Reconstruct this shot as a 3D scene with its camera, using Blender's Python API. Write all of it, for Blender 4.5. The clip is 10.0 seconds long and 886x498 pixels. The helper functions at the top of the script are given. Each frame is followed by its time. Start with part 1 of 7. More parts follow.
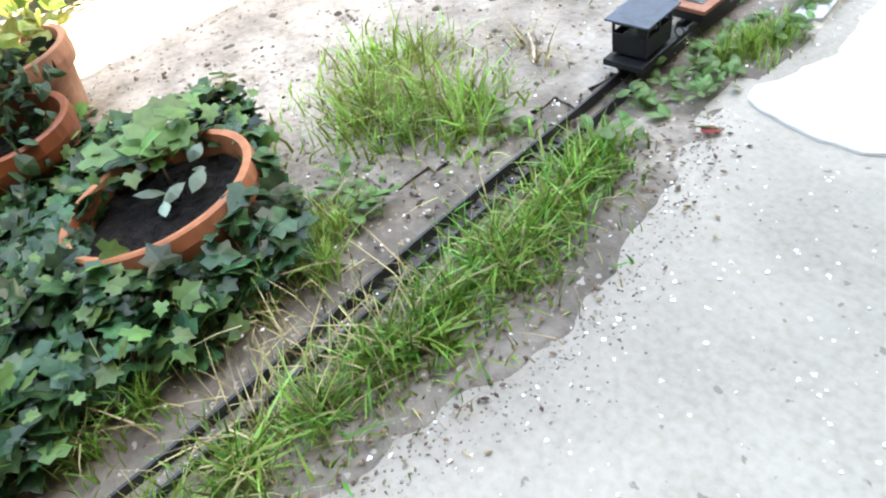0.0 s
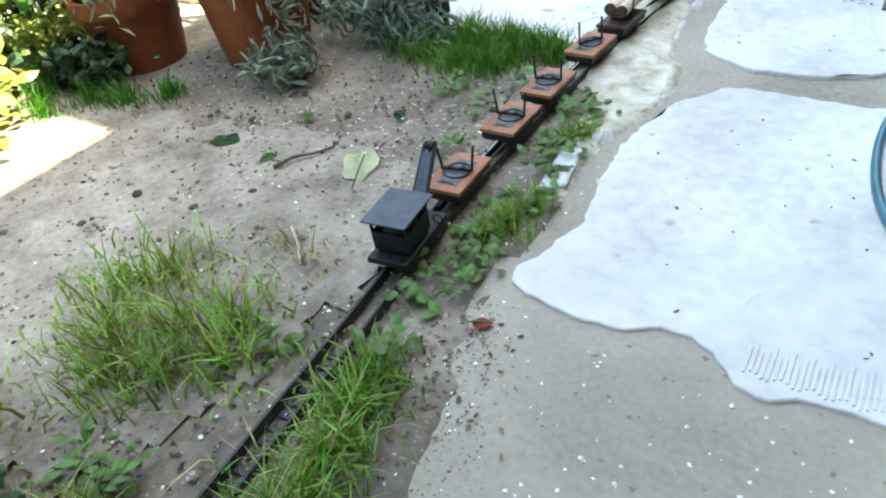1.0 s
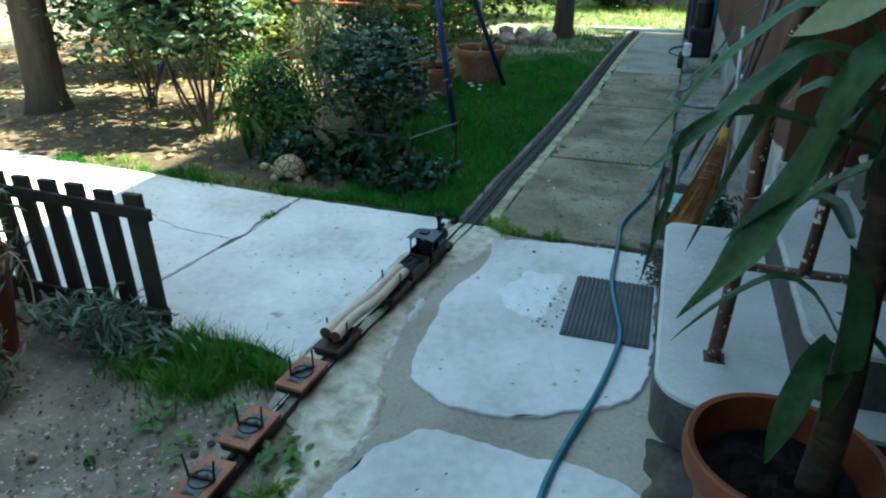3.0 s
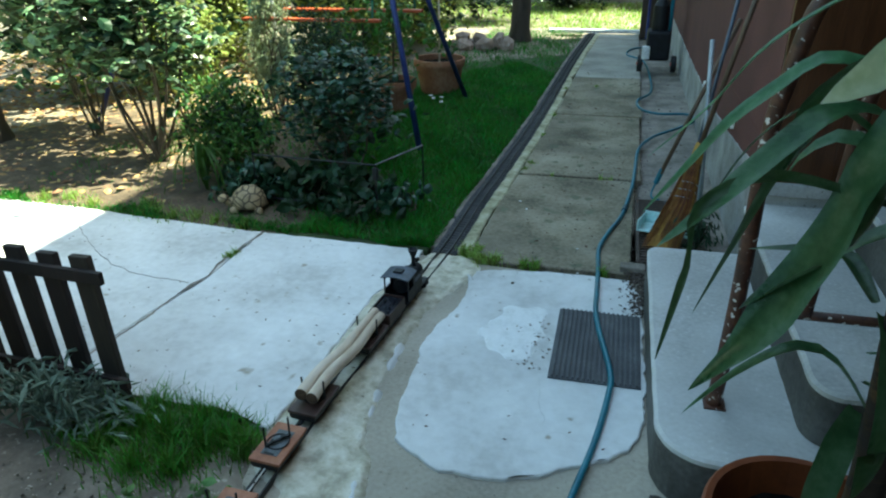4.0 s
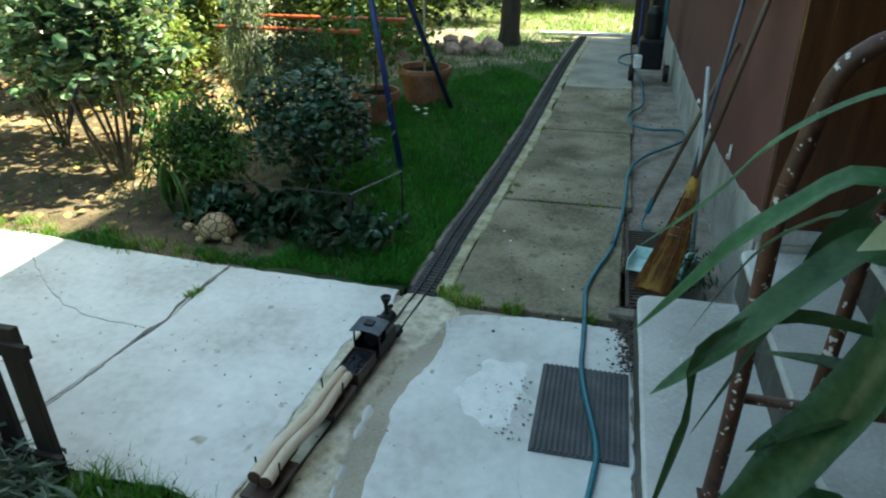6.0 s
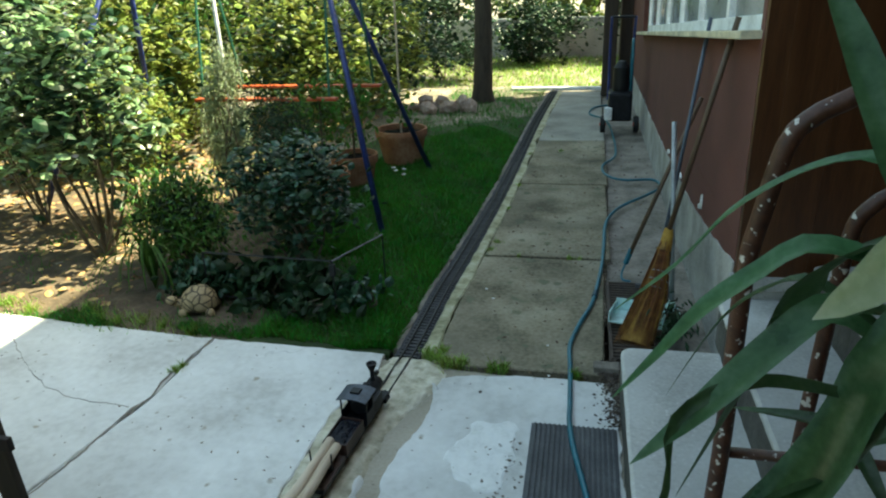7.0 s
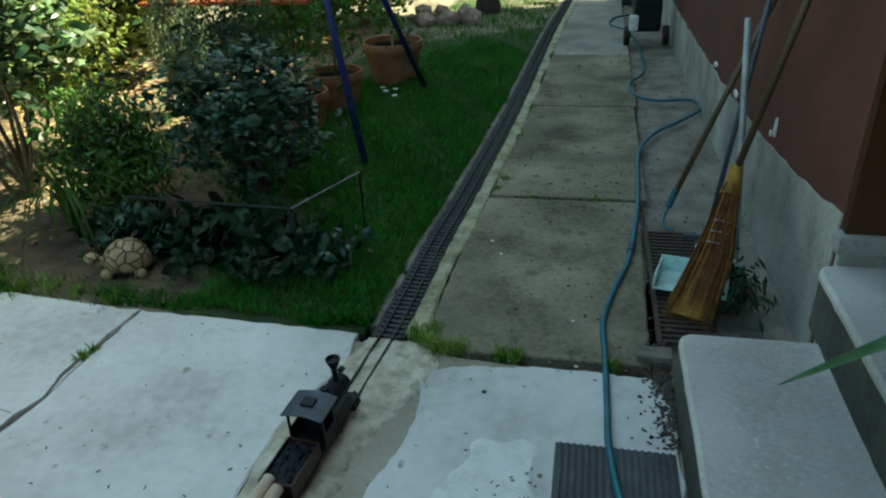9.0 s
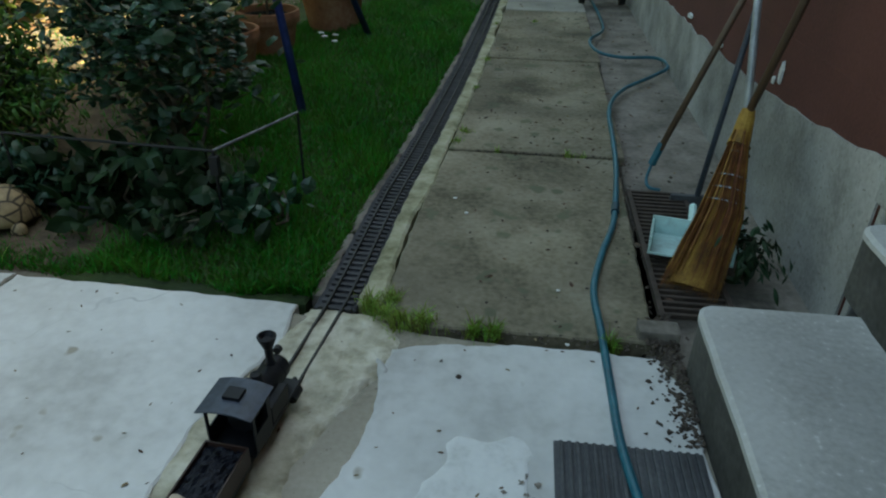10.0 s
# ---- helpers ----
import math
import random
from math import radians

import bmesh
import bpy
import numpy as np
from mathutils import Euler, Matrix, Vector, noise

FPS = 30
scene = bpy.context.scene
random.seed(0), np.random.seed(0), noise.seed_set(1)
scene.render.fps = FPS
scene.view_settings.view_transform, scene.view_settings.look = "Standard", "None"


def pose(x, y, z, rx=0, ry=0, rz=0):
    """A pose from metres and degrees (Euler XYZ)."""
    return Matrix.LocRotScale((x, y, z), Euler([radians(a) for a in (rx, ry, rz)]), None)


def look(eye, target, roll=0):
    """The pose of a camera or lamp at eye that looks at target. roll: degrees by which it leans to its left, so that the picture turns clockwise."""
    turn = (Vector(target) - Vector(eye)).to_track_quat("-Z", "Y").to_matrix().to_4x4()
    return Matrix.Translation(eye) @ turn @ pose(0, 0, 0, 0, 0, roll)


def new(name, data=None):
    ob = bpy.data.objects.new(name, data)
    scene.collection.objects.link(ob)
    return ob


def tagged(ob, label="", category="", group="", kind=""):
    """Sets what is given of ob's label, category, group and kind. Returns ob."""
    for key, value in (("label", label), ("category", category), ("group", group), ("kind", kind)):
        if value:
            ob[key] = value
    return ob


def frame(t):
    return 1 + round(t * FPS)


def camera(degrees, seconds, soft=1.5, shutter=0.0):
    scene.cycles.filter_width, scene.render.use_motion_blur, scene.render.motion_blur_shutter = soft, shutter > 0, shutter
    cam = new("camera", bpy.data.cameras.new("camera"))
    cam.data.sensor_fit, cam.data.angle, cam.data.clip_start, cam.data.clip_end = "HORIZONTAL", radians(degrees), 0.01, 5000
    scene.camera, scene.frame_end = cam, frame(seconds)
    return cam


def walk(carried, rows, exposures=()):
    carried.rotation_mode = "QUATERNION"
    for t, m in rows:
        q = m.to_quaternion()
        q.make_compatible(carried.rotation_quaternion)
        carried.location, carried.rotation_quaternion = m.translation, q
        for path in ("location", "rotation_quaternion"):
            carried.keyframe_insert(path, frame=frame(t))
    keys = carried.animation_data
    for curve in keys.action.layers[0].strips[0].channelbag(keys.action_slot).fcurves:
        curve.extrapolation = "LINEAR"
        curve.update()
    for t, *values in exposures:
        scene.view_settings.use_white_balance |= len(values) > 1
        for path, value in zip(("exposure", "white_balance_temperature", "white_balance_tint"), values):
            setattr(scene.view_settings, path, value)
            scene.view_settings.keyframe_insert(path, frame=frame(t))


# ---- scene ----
# ---------------------------------------------------------------- camera and walk
cam = camera(66.0, 10.0, soft=2.1)
PATH = [
    (0.0, (0.112, -2.785, 0.845), (-1.120, -2.024, -0.533), -13.3),
    (0.5, (0.076, -2.603, 0.872), (-1.037, -1.627, -0.473), -13.5),
    (1.0, (0.064, -2.537, 0.930), (-0.906, -1.291, -0.297), -9.7),
    (1.5, (0.056, -2.462, 1.086), (-0.741, -0.976, 0.010), -9.8),
    (2.0, (0.092, -2.412, 1.207), (-0.518, -0.844, 0.126), -6.7),
    (2.5, (0.162, -2.324, 1.295), (-0.398, -0.693, 0.282), -2.3),
    (3.0, (0.260, -2.187, 1.360), (-0.302, -0.469, 0.506), 0.1),
    (4.5, (0.112, -1.895, 1.471), (-0.296, -0.146, 0.591), -1.3),
    (5.0, (0.160, -1.757, 1.491), (-0.266, -0.056, 0.528), -0.2),
    (6.5, (0.132, -1.725, 1.586), (-0.280, 0.059, 0.781), -0.8),
    (7.0, (0.156, -1.737, 1.610), (-0.235, 0.078, 0.866), -2.4),
    (7.5, (0.162, -1.749, 1.626), (-0.173, 0.077, 0.880), -1.3),
    (8.0, (0.155, -1.739, 1.611), (-0.233, 0.051, 0.807), -1.0),
    (8.5, (0.121, -1.393, 1.502), (-0.265, 0.374, 0.647), -1.3),
    (9.0, (0.043, -0.979, 1.375), (-0.352, 0.741, 0.434), -3.0),
    (9.5, (-0.165, -0.74, 1.128), (-0.396, 1.029, 0.223), -0.9),
    (10.0, (-0.123, -0.653, 1.116), (-0.313, 1.065, 0.11), 1.0),
]
EXPOSE = [(0.0, 4.35, 8900, 11), (0.5, 4.02, 8700, 9), (1.0, 3.49, 8700, 4), (1.5, 2.82, 7200, -8), (2.0, 2.58, 6800, -14), (2.5, 2.40, 6800, -15), (3.0, 2.20, 6900, -16), (4.5, 2.23, 7300, -14),
          (5.0, 2.24, 7600, -14), (6.5, 2.10, 8300, -13), (7.5, 2.06, 8800, -10), (8.0, 2.09, 8700, -11), (9.0, 1.66, 8300, -17), (9.5, 1.44, 8900, -10), (10.0, 1.72, 9000, -8)]
walk(cam, [(t, look(e, g, r)) for t, e, g, r in PATH], EXPOSE)

# ---------------------------------------------------------------- sky and sun
SUN_DIR = Vector((-1.0, -0.6, -1.75)).normalized()
world = bpy.data.worlds.new("sky")
scene.world = world
world.use_nodes = True
wn = world.node_tree.nodes
sky = wn.new("ShaderNodeTexSky")
sky.sky_type = "NISHITA"
sky.sun_disc = False
sky.sun_elevation = math.asin(-SUN_DIR.z)
sky.sun_rotation = math.atan2(-SUN_DIR.x, -SUN_DIR.y)
world.node_tree.links.new(sky.outputs[0], wn["Background"].inputs[0])
wn["Background"].inputs[1].default_value = 0.15
sun = new("sun", bpy.data.lights.new("sun", "SUN"))
sun.data.energy, sun.data.angle, sun.data.color = 5.0, radians(0.6), (1.0, 0.95, 0.86)
sun.matrix_world = look((0, 0, 20), Vector((0, 0, 20)) + SUN_DIR)

# ---------------------------------------------------------------- materials
def shade(name, base, dark=None, light=None, rough=0.8, metal=0.0, scale=8.0, fine=60.0, bump=0.3, dist=0.004, per="none",
          vary=0.25, spec=0.5, contrast=0.25, stretch=(1, 1, 1), spots=None, spot_scale=30.0, spot_at=0.62, sub=0.0, cracks=0.0, stain=0.0):
    """One procedural surface: colour patches at a coarse and a fine scale, relief, and a tint for each piece."""
    m = bpy.data.materials.new(name)
    m.use_nodes = True
    nt = m.node_tree
    n, link = nt.nodes, nt.links.new
    bsdf = n["Principled BSDF"]
    dark = dark or tuple(c * 0.6 for c in base)
    light = light or tuple(min(1, c * 1.3) for c in base)
    tc = n.new("ShaderNodeTexCoord")
    mp = n.new("ShaderNodeMapping")
    mp.inputs["Scale"].default_value = stretch
    link(tc.outputs["Object"], mp.inputs[0])
    a, b = n.new("ShaderNodeTexNoise"), n.new("ShaderNodeTexNoise")
    for tex, s, d in ((a, scale, 5), (b, fine, 4)):
        tex.inputs["Scale"].default_value, tex.inputs["Detail"].default_value = s, d
        link(mp.outputs[0], tex.inputs["Vector"])
    ramp = n.new("ShaderNodeValToRGB")
    e = ramp.color_ramp.elements
    e[0].position, e[0].color = 0.5 - contrast, (*dark, 1)
    e[1].position, e[1].color = 0.5 + contrast, (*light, 1)
    mid = e.new(0.5)
    mid.color = (*base, 1)
    mixf = n.new("ShaderNodeMath")
    mixf.operation = "MULTIPLY_ADD"
    mixf.inputs[1].default_value, mixf.inputs[2].default_value = 0.45, -0.225
    link(b.outputs[0], mixf.inputs[0])
    add = n.new("ShaderNodeMath")
    link(a.outputs[0], add.inputs[0])
    link(mixf.outputs[0], add.inputs[1])
    link(add.outputs[0], ramp.inputs[0])
    col = ramp.outputs[0]
    if spots:
        v = n.new("ShaderNodeTexNoise")
        v.inputs["Scale"].default_value, v.inputs["Detail"].default_value = spot_scale, 2
        link(mp.outputs[0], v.inputs["Vector"])
        r2 = n.new("ShaderNodeValToRGB")
        r2.color_ramp.elements[0].position, r2.color_ramp.elements[1].position = spot_at, spot_at + 0.05
        link(v.outputs[0], r2.inputs[0])
        mx = n.new("ShaderNodeMix")
        mx.data_type = "RGBA"
        link(r2.outputs[0], mx.inputs[0])
        link(col, mx.inputs[6])
        mx.inputs[7].default_value = (*spots, 1)
        col = mx.outputs[2]
    if stain:
        big = n.new("ShaderNodeTexNoise")
        big.inputs["Scale"].default_value, big.inputs["Detail"].default_value, big.inputs["Distortion"].default_value = 0.9, 7, 0.8
        link(tc.outputs["Object"], big.inputs["Vector"])
        sr = n.new("ShaderNodeMapRange")
        sr.inputs[1].default_value, sr.inputs[2].default_value, sr.inputs[3].default_value, sr.inputs[4].default_value = 0.36, 0.60, 1 - stain, 1.06
        link(big.outputs[0], sr.inputs[0])
        sm = n.new("ShaderNodeMix")
        sm.data_type, sm.blend_type = "RGBA", "MULTIPLY"
        sm.inputs[0].default_value = 1.0
        link(col, sm.inputs[6])
        link(sr.outputs[0], sm.inputs[7])
        col = sm.outputs[2]
    if cracks:
        wob = n.new("ShaderNodeTexNoise")
        wob.inputs["Scale"].default_value = 5.0
        link(tc.outputs["Object"], wob.inputs["Vector"])
        va = n.new("ShaderNodeVectorMath")
        va.operation = "MULTIPLY_ADD"
        va.inputs[1].default_value = (0.25, 0.25, 0.0)
        link(wob.outputs[1], va.inputs[0])
        link(tc.outputs["Object"], va.inputs[2])
        vo = n.new("ShaderNodeTexVoronoi")
        vo.feature = "DISTANCE_TO_EDGE"
        vo.inputs["Scale"].default_value = 1.7
        link(va.outputs[0], vo.inputs["Vector"])
        cr = n.new("ShaderNodeMapRange")
        cr.inputs[1].default_value, cr.inputs[2].default_value, cr.inputs[3].default_value, cr.inputs[4].default_value = 0.001, 0.006, 1.0, 0.0
        link(vo.outputs["Distance"], cr.inputs[0])
        keep = n.new("ShaderNodeMapRange")
        keep.inputs[1].default_value, keep.inputs[2].default_value, keep.inputs[4].default_value = 0.56, 0.66, cracks
        link(a.outputs[0], keep.inputs[0])
        ck = n.new("ShaderNodeMath")
        ck.operation = "MULTIPLY"
        link(cr.outputs[0], ck.inputs[0])
        link(keep.outputs[0], ck.inputs[1])
        cm = n.new("ShaderNodeMix")
        cm.data_type = "RGBA"
        link(ck.outputs[0], cm.inputs[0])
        link(col, cm.inputs[6])
        cm.inputs[7].default_value = (*(c * 0.3 for c in dark), 1)
        col = cm.outputs[2]
    if per != "none":
        src = n.new("ShaderNodeNewGeometry").outputs["Random Per Island"] if per == "island" else n.new("ShaderNodeObjectInfo").outputs["Random"]
        mr = n.new("ShaderNodeMapRange")
        mr.inputs[3].default_value, mr.inputs[4].default_value = 1 - vary, 1 + vary
        link(src, mr.inputs[0])
        hs = n.new("ShaderNodeHueSaturation")
        link(mr.outputs[0], hs.inputs["Value"])
        mh = n.new("ShaderNodeMapRange")
        mh.inputs[3].default_value, mh.inputs[4].default_value = 0.5 - vary * 0.07, 0.5 + vary * 0.07
        link(src, mh.inputs[0])
        link(mh.outputs[0], hs.inputs["Hue"])
        link(col, hs.inputs["Color"])
        col = hs.outputs[0]
    link(col, bsdf.inputs["Base Color"])
    rr = n.new("ShaderNodeMapRange")
    rr.inputs[3].default_value, rr.inputs[4].default_value = max(0.02, rough - 0.12), min(1, rough + 0.12)
    link(a.outputs[0], rr.inputs[0])
    link(rr.outputs[0], bsdf.inputs["Roughness"])
    bsdf.inputs["Metallic"].default_value = metal
    bsdf.inputs["Specular IOR Level"].default_value = spec
    if bump:
        bp = n.new("ShaderNodeBump")
        bp.inputs["Strength"].default_value, bp.inputs["Distance"].default_value = bump, dist
        link(add.outputs[0], bp.inputs["Height"])
        link(bp.outputs[0], bsdf.inputs["Normal"])
    if sub:
        bsdf.inputs["Transmission Weight"].default_value = 0.0
        tr = n.new("ShaderNodeBsdfTranslucent")
        link(col, tr.inputs[0])
        ms = n.new("ShaderNodeMixShader")
        ms.inputs[0].default_value = sub
        link(bsdf.outputs[0], ms.inputs[1])
        link(tr.outputs[0], ms.inputs[2])
        link(ms.outputs[0], n["Material Output"].inputs[0])
    return m


M = {
    "palesoil": shade("pale_soil", (0.305, 0.262, 0.21), (0.165, 0.138, 0.105), (0.43, 0.38, 0.315), 0.95, scale=7, fine=50, bump=1.0, dist=0.016, spots=(0.13, 0.10, 0.075), spot_scale=38, spot_at=0.64, stain=0.35),
    "soil": shade("soil", (0.23, 0.192, 0.148), (0.12, 0.098, 0.074), (0.37, 0.315, 0.25), 0.95, scale=3.5, fine=45, bump=0.9, dist=0.012, spots=(0.50, 0.44, 0.36), spot_scale=55, spot_at=0.64, stain=0.35),
    "tan": shade("old_concrete", (0.375, 0.332, 0.265), (0.25, 0.217, 0.17), (0.455, 0.412, 0.34), 0.9, scale=2.0, fine=70, bump=0.5, dist=0.004, spots=(0.22, 0.19, 0.15), spot_scale=42, spot_at=0.67, stain=0.22),
    "screed": shade("pale_screed", (0.65, 0.645, 0.63), (0.51, 0.50, 0.48), (0.74, 0.74, 0.73), 0.85, scale=2.2, fine=30, bump=0.4, dist=0.003, spots=(0.40, 0.36, 0.30), spot_scale=11, spot_at=0.70, contrast=0.21, cracks=0.30, stain=0.16),
    "mortar": shade("lumpy_mortar", (0.50, 0.455, 0.345), (0.29, 0.255, 0.18), (0.66, 0.62, 0.52), 0.45, scale=14, fine=40, bump=1.0, dist=0.016, contrast=0.20),
    "path": shade("path_concrete", (0.255, 0.218, 0.150), (0.115, 0.098, 0.060), (0.345, 0.305, 0.225), 0.92, contrast=0.19, scale=2.8, fine=55, bump=0.45, dist=0.004, spots=(0.16, 0.16, 0.10), spot_scale=9, spot_at=0.62, cracks=0.7, stain=0.48),
    "pathpale": shade("pale_path_concrete", (0.31, 0.295, 0.255), rough=0.9, scale=3, fine=50, bump=0.4),
    "yellowmortar": shade("mossy_edge_mortar", (0.39, 0.365, 0.24), (0.15, 0.145, 0.07), (0.54, 0.51, 0.38), 0.95, scale=9, fine=40, bump=0.9, dist=0.01),
    "gutter": shade("dirty_gutter", (0.22, 0.19, 0.16), (0.09, 0.08, 0.065), (0.33, 0.29, 0.25), 0.95, scale=5, fine=50, bump=0.7, dist=0.006),
    "grass": shade("grass", (0.25, 0.37, 0.07), (0.15, 0.26, 0.04), (0.40, 0.48, 0.14), 0.45, scale=3, fine=20, bump=0, per="island", vary=0.65, sub=0.5),
    "roseleaf": shade("rose_leaf", (0.19, 0.27, 0.135), rough=0.28, scale=10, bump=0, per="island", vary=0.75, sub=0.34),
    "rosemary": shade("rosemary_needle", (0.32, 0.38, 0.24), rough=0.5, scale=10, bump=0, per="island", vary=0.35, sub=0.45),
    "lawn": shade("lawn_grass", (0.042, 0.185, 0.014), (0.026, 0.12, 0.009), (0.075, 0.25, 0.026), 0.5, scale=2, fine=12, bump=0, per="island", vary=0.6, sub=0.42),
    # Darker copy of the grass; part of its tone stands for shade among blades.
    "midgrass": shade("shaded_grass", (0.085, 0.22, 0.025), (0.05, 0.15, 0.014), (0.14, 0.29, 0.05), 0.5, scale=3, fine=20, bump=0, per="island", vary=0.5, sub=0.4),
    "straw": shade("dry_grass", (0.36, 0.29, 0.14), rough=0.8, bump=0, per="island", vary=0.3),
    "ivy": shade("ivy_leaf", (0.020, 0.062, 0.020), (0.010, 0.034, 0.012), (0.05, 0.115, 0.035), 0.30, scale=20, fine=90, bump=0.2, per="island", vary=0.6, sub=0.15, spec=0.3),
    "leaf": shade("shrub_leaf", (0.085, 0.185, 0.034), rough=0.45, scale=10, bump=0, per="island", vary=0.45, sub=0.4),
    "leafpale": shade("pale_shrub_leaf", (0.29, 0.34, 0.095), rough=0.36, scale=10, bump=0, per="island", vary=0.45, sub=0.58),
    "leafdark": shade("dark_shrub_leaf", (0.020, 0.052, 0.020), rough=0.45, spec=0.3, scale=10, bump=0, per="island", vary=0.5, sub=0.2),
    "leafblue": shade("blue_green_leaf", (0.030, 0.080, 0.045), rough=0.28, scale=10, bump=0, per="island", vary=0.4, sub=0.25),
    "treeleaf": shade("tree_leaf", (0.095, 0.135, 0.033), rough=0.5, scale=4, bump=0, per="island", vary=0.6, sub=0.55),
    "lavender": shade("lavender_leaf", (0.17, 0.235, 0.175), rough=0.6, scale=10, bump=0, per="island", vary=0.35, sub=0.25),
    "weed": shade("weed_leaf", (0.11, 0.21, 0.055), rough=0.5, scale=12, bump=0, per="island", vary=0.35, sub=0.35),
    "petal": shade("petal", (0.72, 0.66, 0.70), rough=0.6, bump=0, per="island", vary=0.15, sub=0.3),
    "dracaena": shade("broad_strap_leaf", (0.10, 0.21, 0.09), (0.045, 0.115, 0.042), (0.20, 0.32, 0.18), 0.32, scale=9, fine=60, bump=0.15, per="object", vary=0.35, sub=0.30, spec=0.5),
    "bark": shade("bark", (0.065, 0.05, 0.038), rough=0.95, scale=14, fine=50, bump=1.0, dist=0.02, stretch=(1, 1, 0.25)),
    "stem": shade("twig_bark", (0.10, 0.08, 0.055), rough=0.9, scale=30, bump=0.3),
    "terracotta": shade("terracotta", (0.36, 0.125, 0.05), (0.25, 0.08, 0.035), (0.47, 0.20, 0.10), 0.7, scale=6, fine=45, bump=0.25, dist=0.002, spots=(0.50, 0.34, 0.24), spot_scale=9, spot_at=0.68),
    "terradull": shade("weathered_terracotta", (0.33, 0.15, 0.085), (0.20, 0.09, 0.05), (0.44, 0.26, 0.17), 0.85, scale=6, fine=45, bump=0.3, dist=0.002),
    # Darker copy of the terracotta: shade on the pots is put into its colour.
    "terrashade": shade("shaded_terracotta", (0.175, 0.040, 0.0085), (0.10, 0.022, 0.005), (0.23, 0.062, 0.017), 0.6, scale=6, fine=45, bump=0.25, dist=0.002),
    # Stained cement of the risers, with the shade on them put into the colour.
    "riser": shade("shaded_riser_cement", (0.085, 0.080, 0.071), (0.042, 0.039, 0.034), (0.15, 0.142, 0.13), 0.92, scale=4, fine=60, bump=0.5, dist=0.003, stain=0.3),
    "plaster": shade("dried_plaster", (0.76, 0.76, 0.75), (0.62, 0.62, 0.60), (0.82, 0.82, 0.81), 0.8, scale=20, fine=70, bump=0.4, dist=0.002),
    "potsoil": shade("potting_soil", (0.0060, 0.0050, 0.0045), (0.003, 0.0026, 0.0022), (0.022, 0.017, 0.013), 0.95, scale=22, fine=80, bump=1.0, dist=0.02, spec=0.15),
    "deck": shade("red_brown_deck", (0.30, 0.115, 0.06), (0.22, 0.075, 0.04), (0.38, 0.165, 0.095), 0.65, scale=12, fine=90, bump=0.2, dist=0.001),
    "slate": shade("dark_grey_plate", (0.085, 0.095, 0.10), (0.05, 0.055, 0.06), (0.15, 0.16, 0.165), 0.5, scale=40, fine=160, bump=0.25, dist=0.001),
    "black": shade("black_plastic", (0.010, 0.010, 0.011), rough=0.5, spec=0.35, scale=40, fine=200, bump=0.1, dist=0.0005),
    "locoblack": shade("dull_black_paint", (0.008, 0.0085, 0.012), (0.005, 0.005, 0.006), (0.016, 0.017, 0.023), 0.5, scale=30, fine=150, bump=0.1, dist=0.0005, spec=0.3),
    "coal": shade("coal", (0.008, 0.010, 0.018), rough=0.5, spec=0.3, scale=60, fine=180, bump=1.0, dist=0.006),
    "tenderbrown": shade("dark_brown_paint", (0.05, 0.024, 0.018), rough=0.5, scale=30, bump=0.1, dist=0.0005),
    "roofblue": shade("blue_grey_roof", (0.05, 0.062, 0.088), rough=0.5, scale=30, bump=0.1, dist=0.0005),
    "rail": shade("tarnished_rail", (0.035, 0.033, 0.032), rough=0.6, metal=0.2, scale=40, bump=0.1, dist=0.0005),
    "rod": shade("pale_coupling_rod", (0.62, 0.60, 0.54), rough=0.5, bump=0),
    "log": shade("peeled_log", (0.58, 0.47, 0.36), (0.38, 0.28, 0.20), (0.70, 0.60, 0.49), 0.75, scale=10, fine=60, bump=0.3, dist=0.002, stretch=(1, 0.2, 1)),
    "logend": shade("log_end", (0.07, 0.038, 0.022), (0.035, 0.02, 0.012), (0.13, 0.075, 0.045), 0.85, scale=60, fine=120, bump=0.5, dist=0.002),
    "sleeper": shade("dark_sleeper", (0.05, 0.048, 0.052), rough=0.7, scale=50, bump=0.2, dist=0.0005, per="object", vary=0.3),
    "ballast": shade("dark_ballast", (0.045, 0.045, 0.052), (0.025, 0.025, 0.03), (0.075, 0.075, 0.085), 0.95, scale=40, fine=130, bump=1.0, dist=0.005),
    "fencewood": shade("dark_stained_wood", (0.024, 0.015, 0.011), (0.012, 0.008, 0.006), (0.05, 0.032, 0.023), 0.75, scale=14, fine=70, bump=0.4, dist=0.002, stretch=(1, 1, 0.15), per="object", vary=0.3),
    "brownwood": shade("brown_door_wood", (0.082, 0.028, 0.009), (0.05, 0.016, 0.005), (0.115, 0.042, 0.014), 0.40, scale=5, fine=40, bump=0.2, dist=0.001, stretch=(4, 4, 0.3)),
    "pink": shade("pink_render", (0.122, 0.040, 0.030), (0.086, 0.028, 0.020), (0.150, 0.054, 0.041), 0.92, scale=2.5, fine=90, bump=0.5, dist=0.003),
    "plinth": shade("grey_plinth", (0.44, 0.425, 0.40), (0.25, 0.24, 0.22), (0.56, 0.55, 0.53), 0.92, scale=4.5, fine=70, bump=0.9, dist=0.006, spots=(0.26, 0.24, 0.21), spot_scale=60, spot_at=0.66, stain=0.38),
    "stepconc": shade("step_concrete", (0.53, 0.515, 0.49), (0.37, 0.355, 0.33), (0.62, 0.61, 0.59), 0.88, scale=3, fine=75, bump=0.4, dist=0.003, spots=(0.66, 0.65, 0.63), spot_scale=75, spot_at=0.68, stain=0.3),
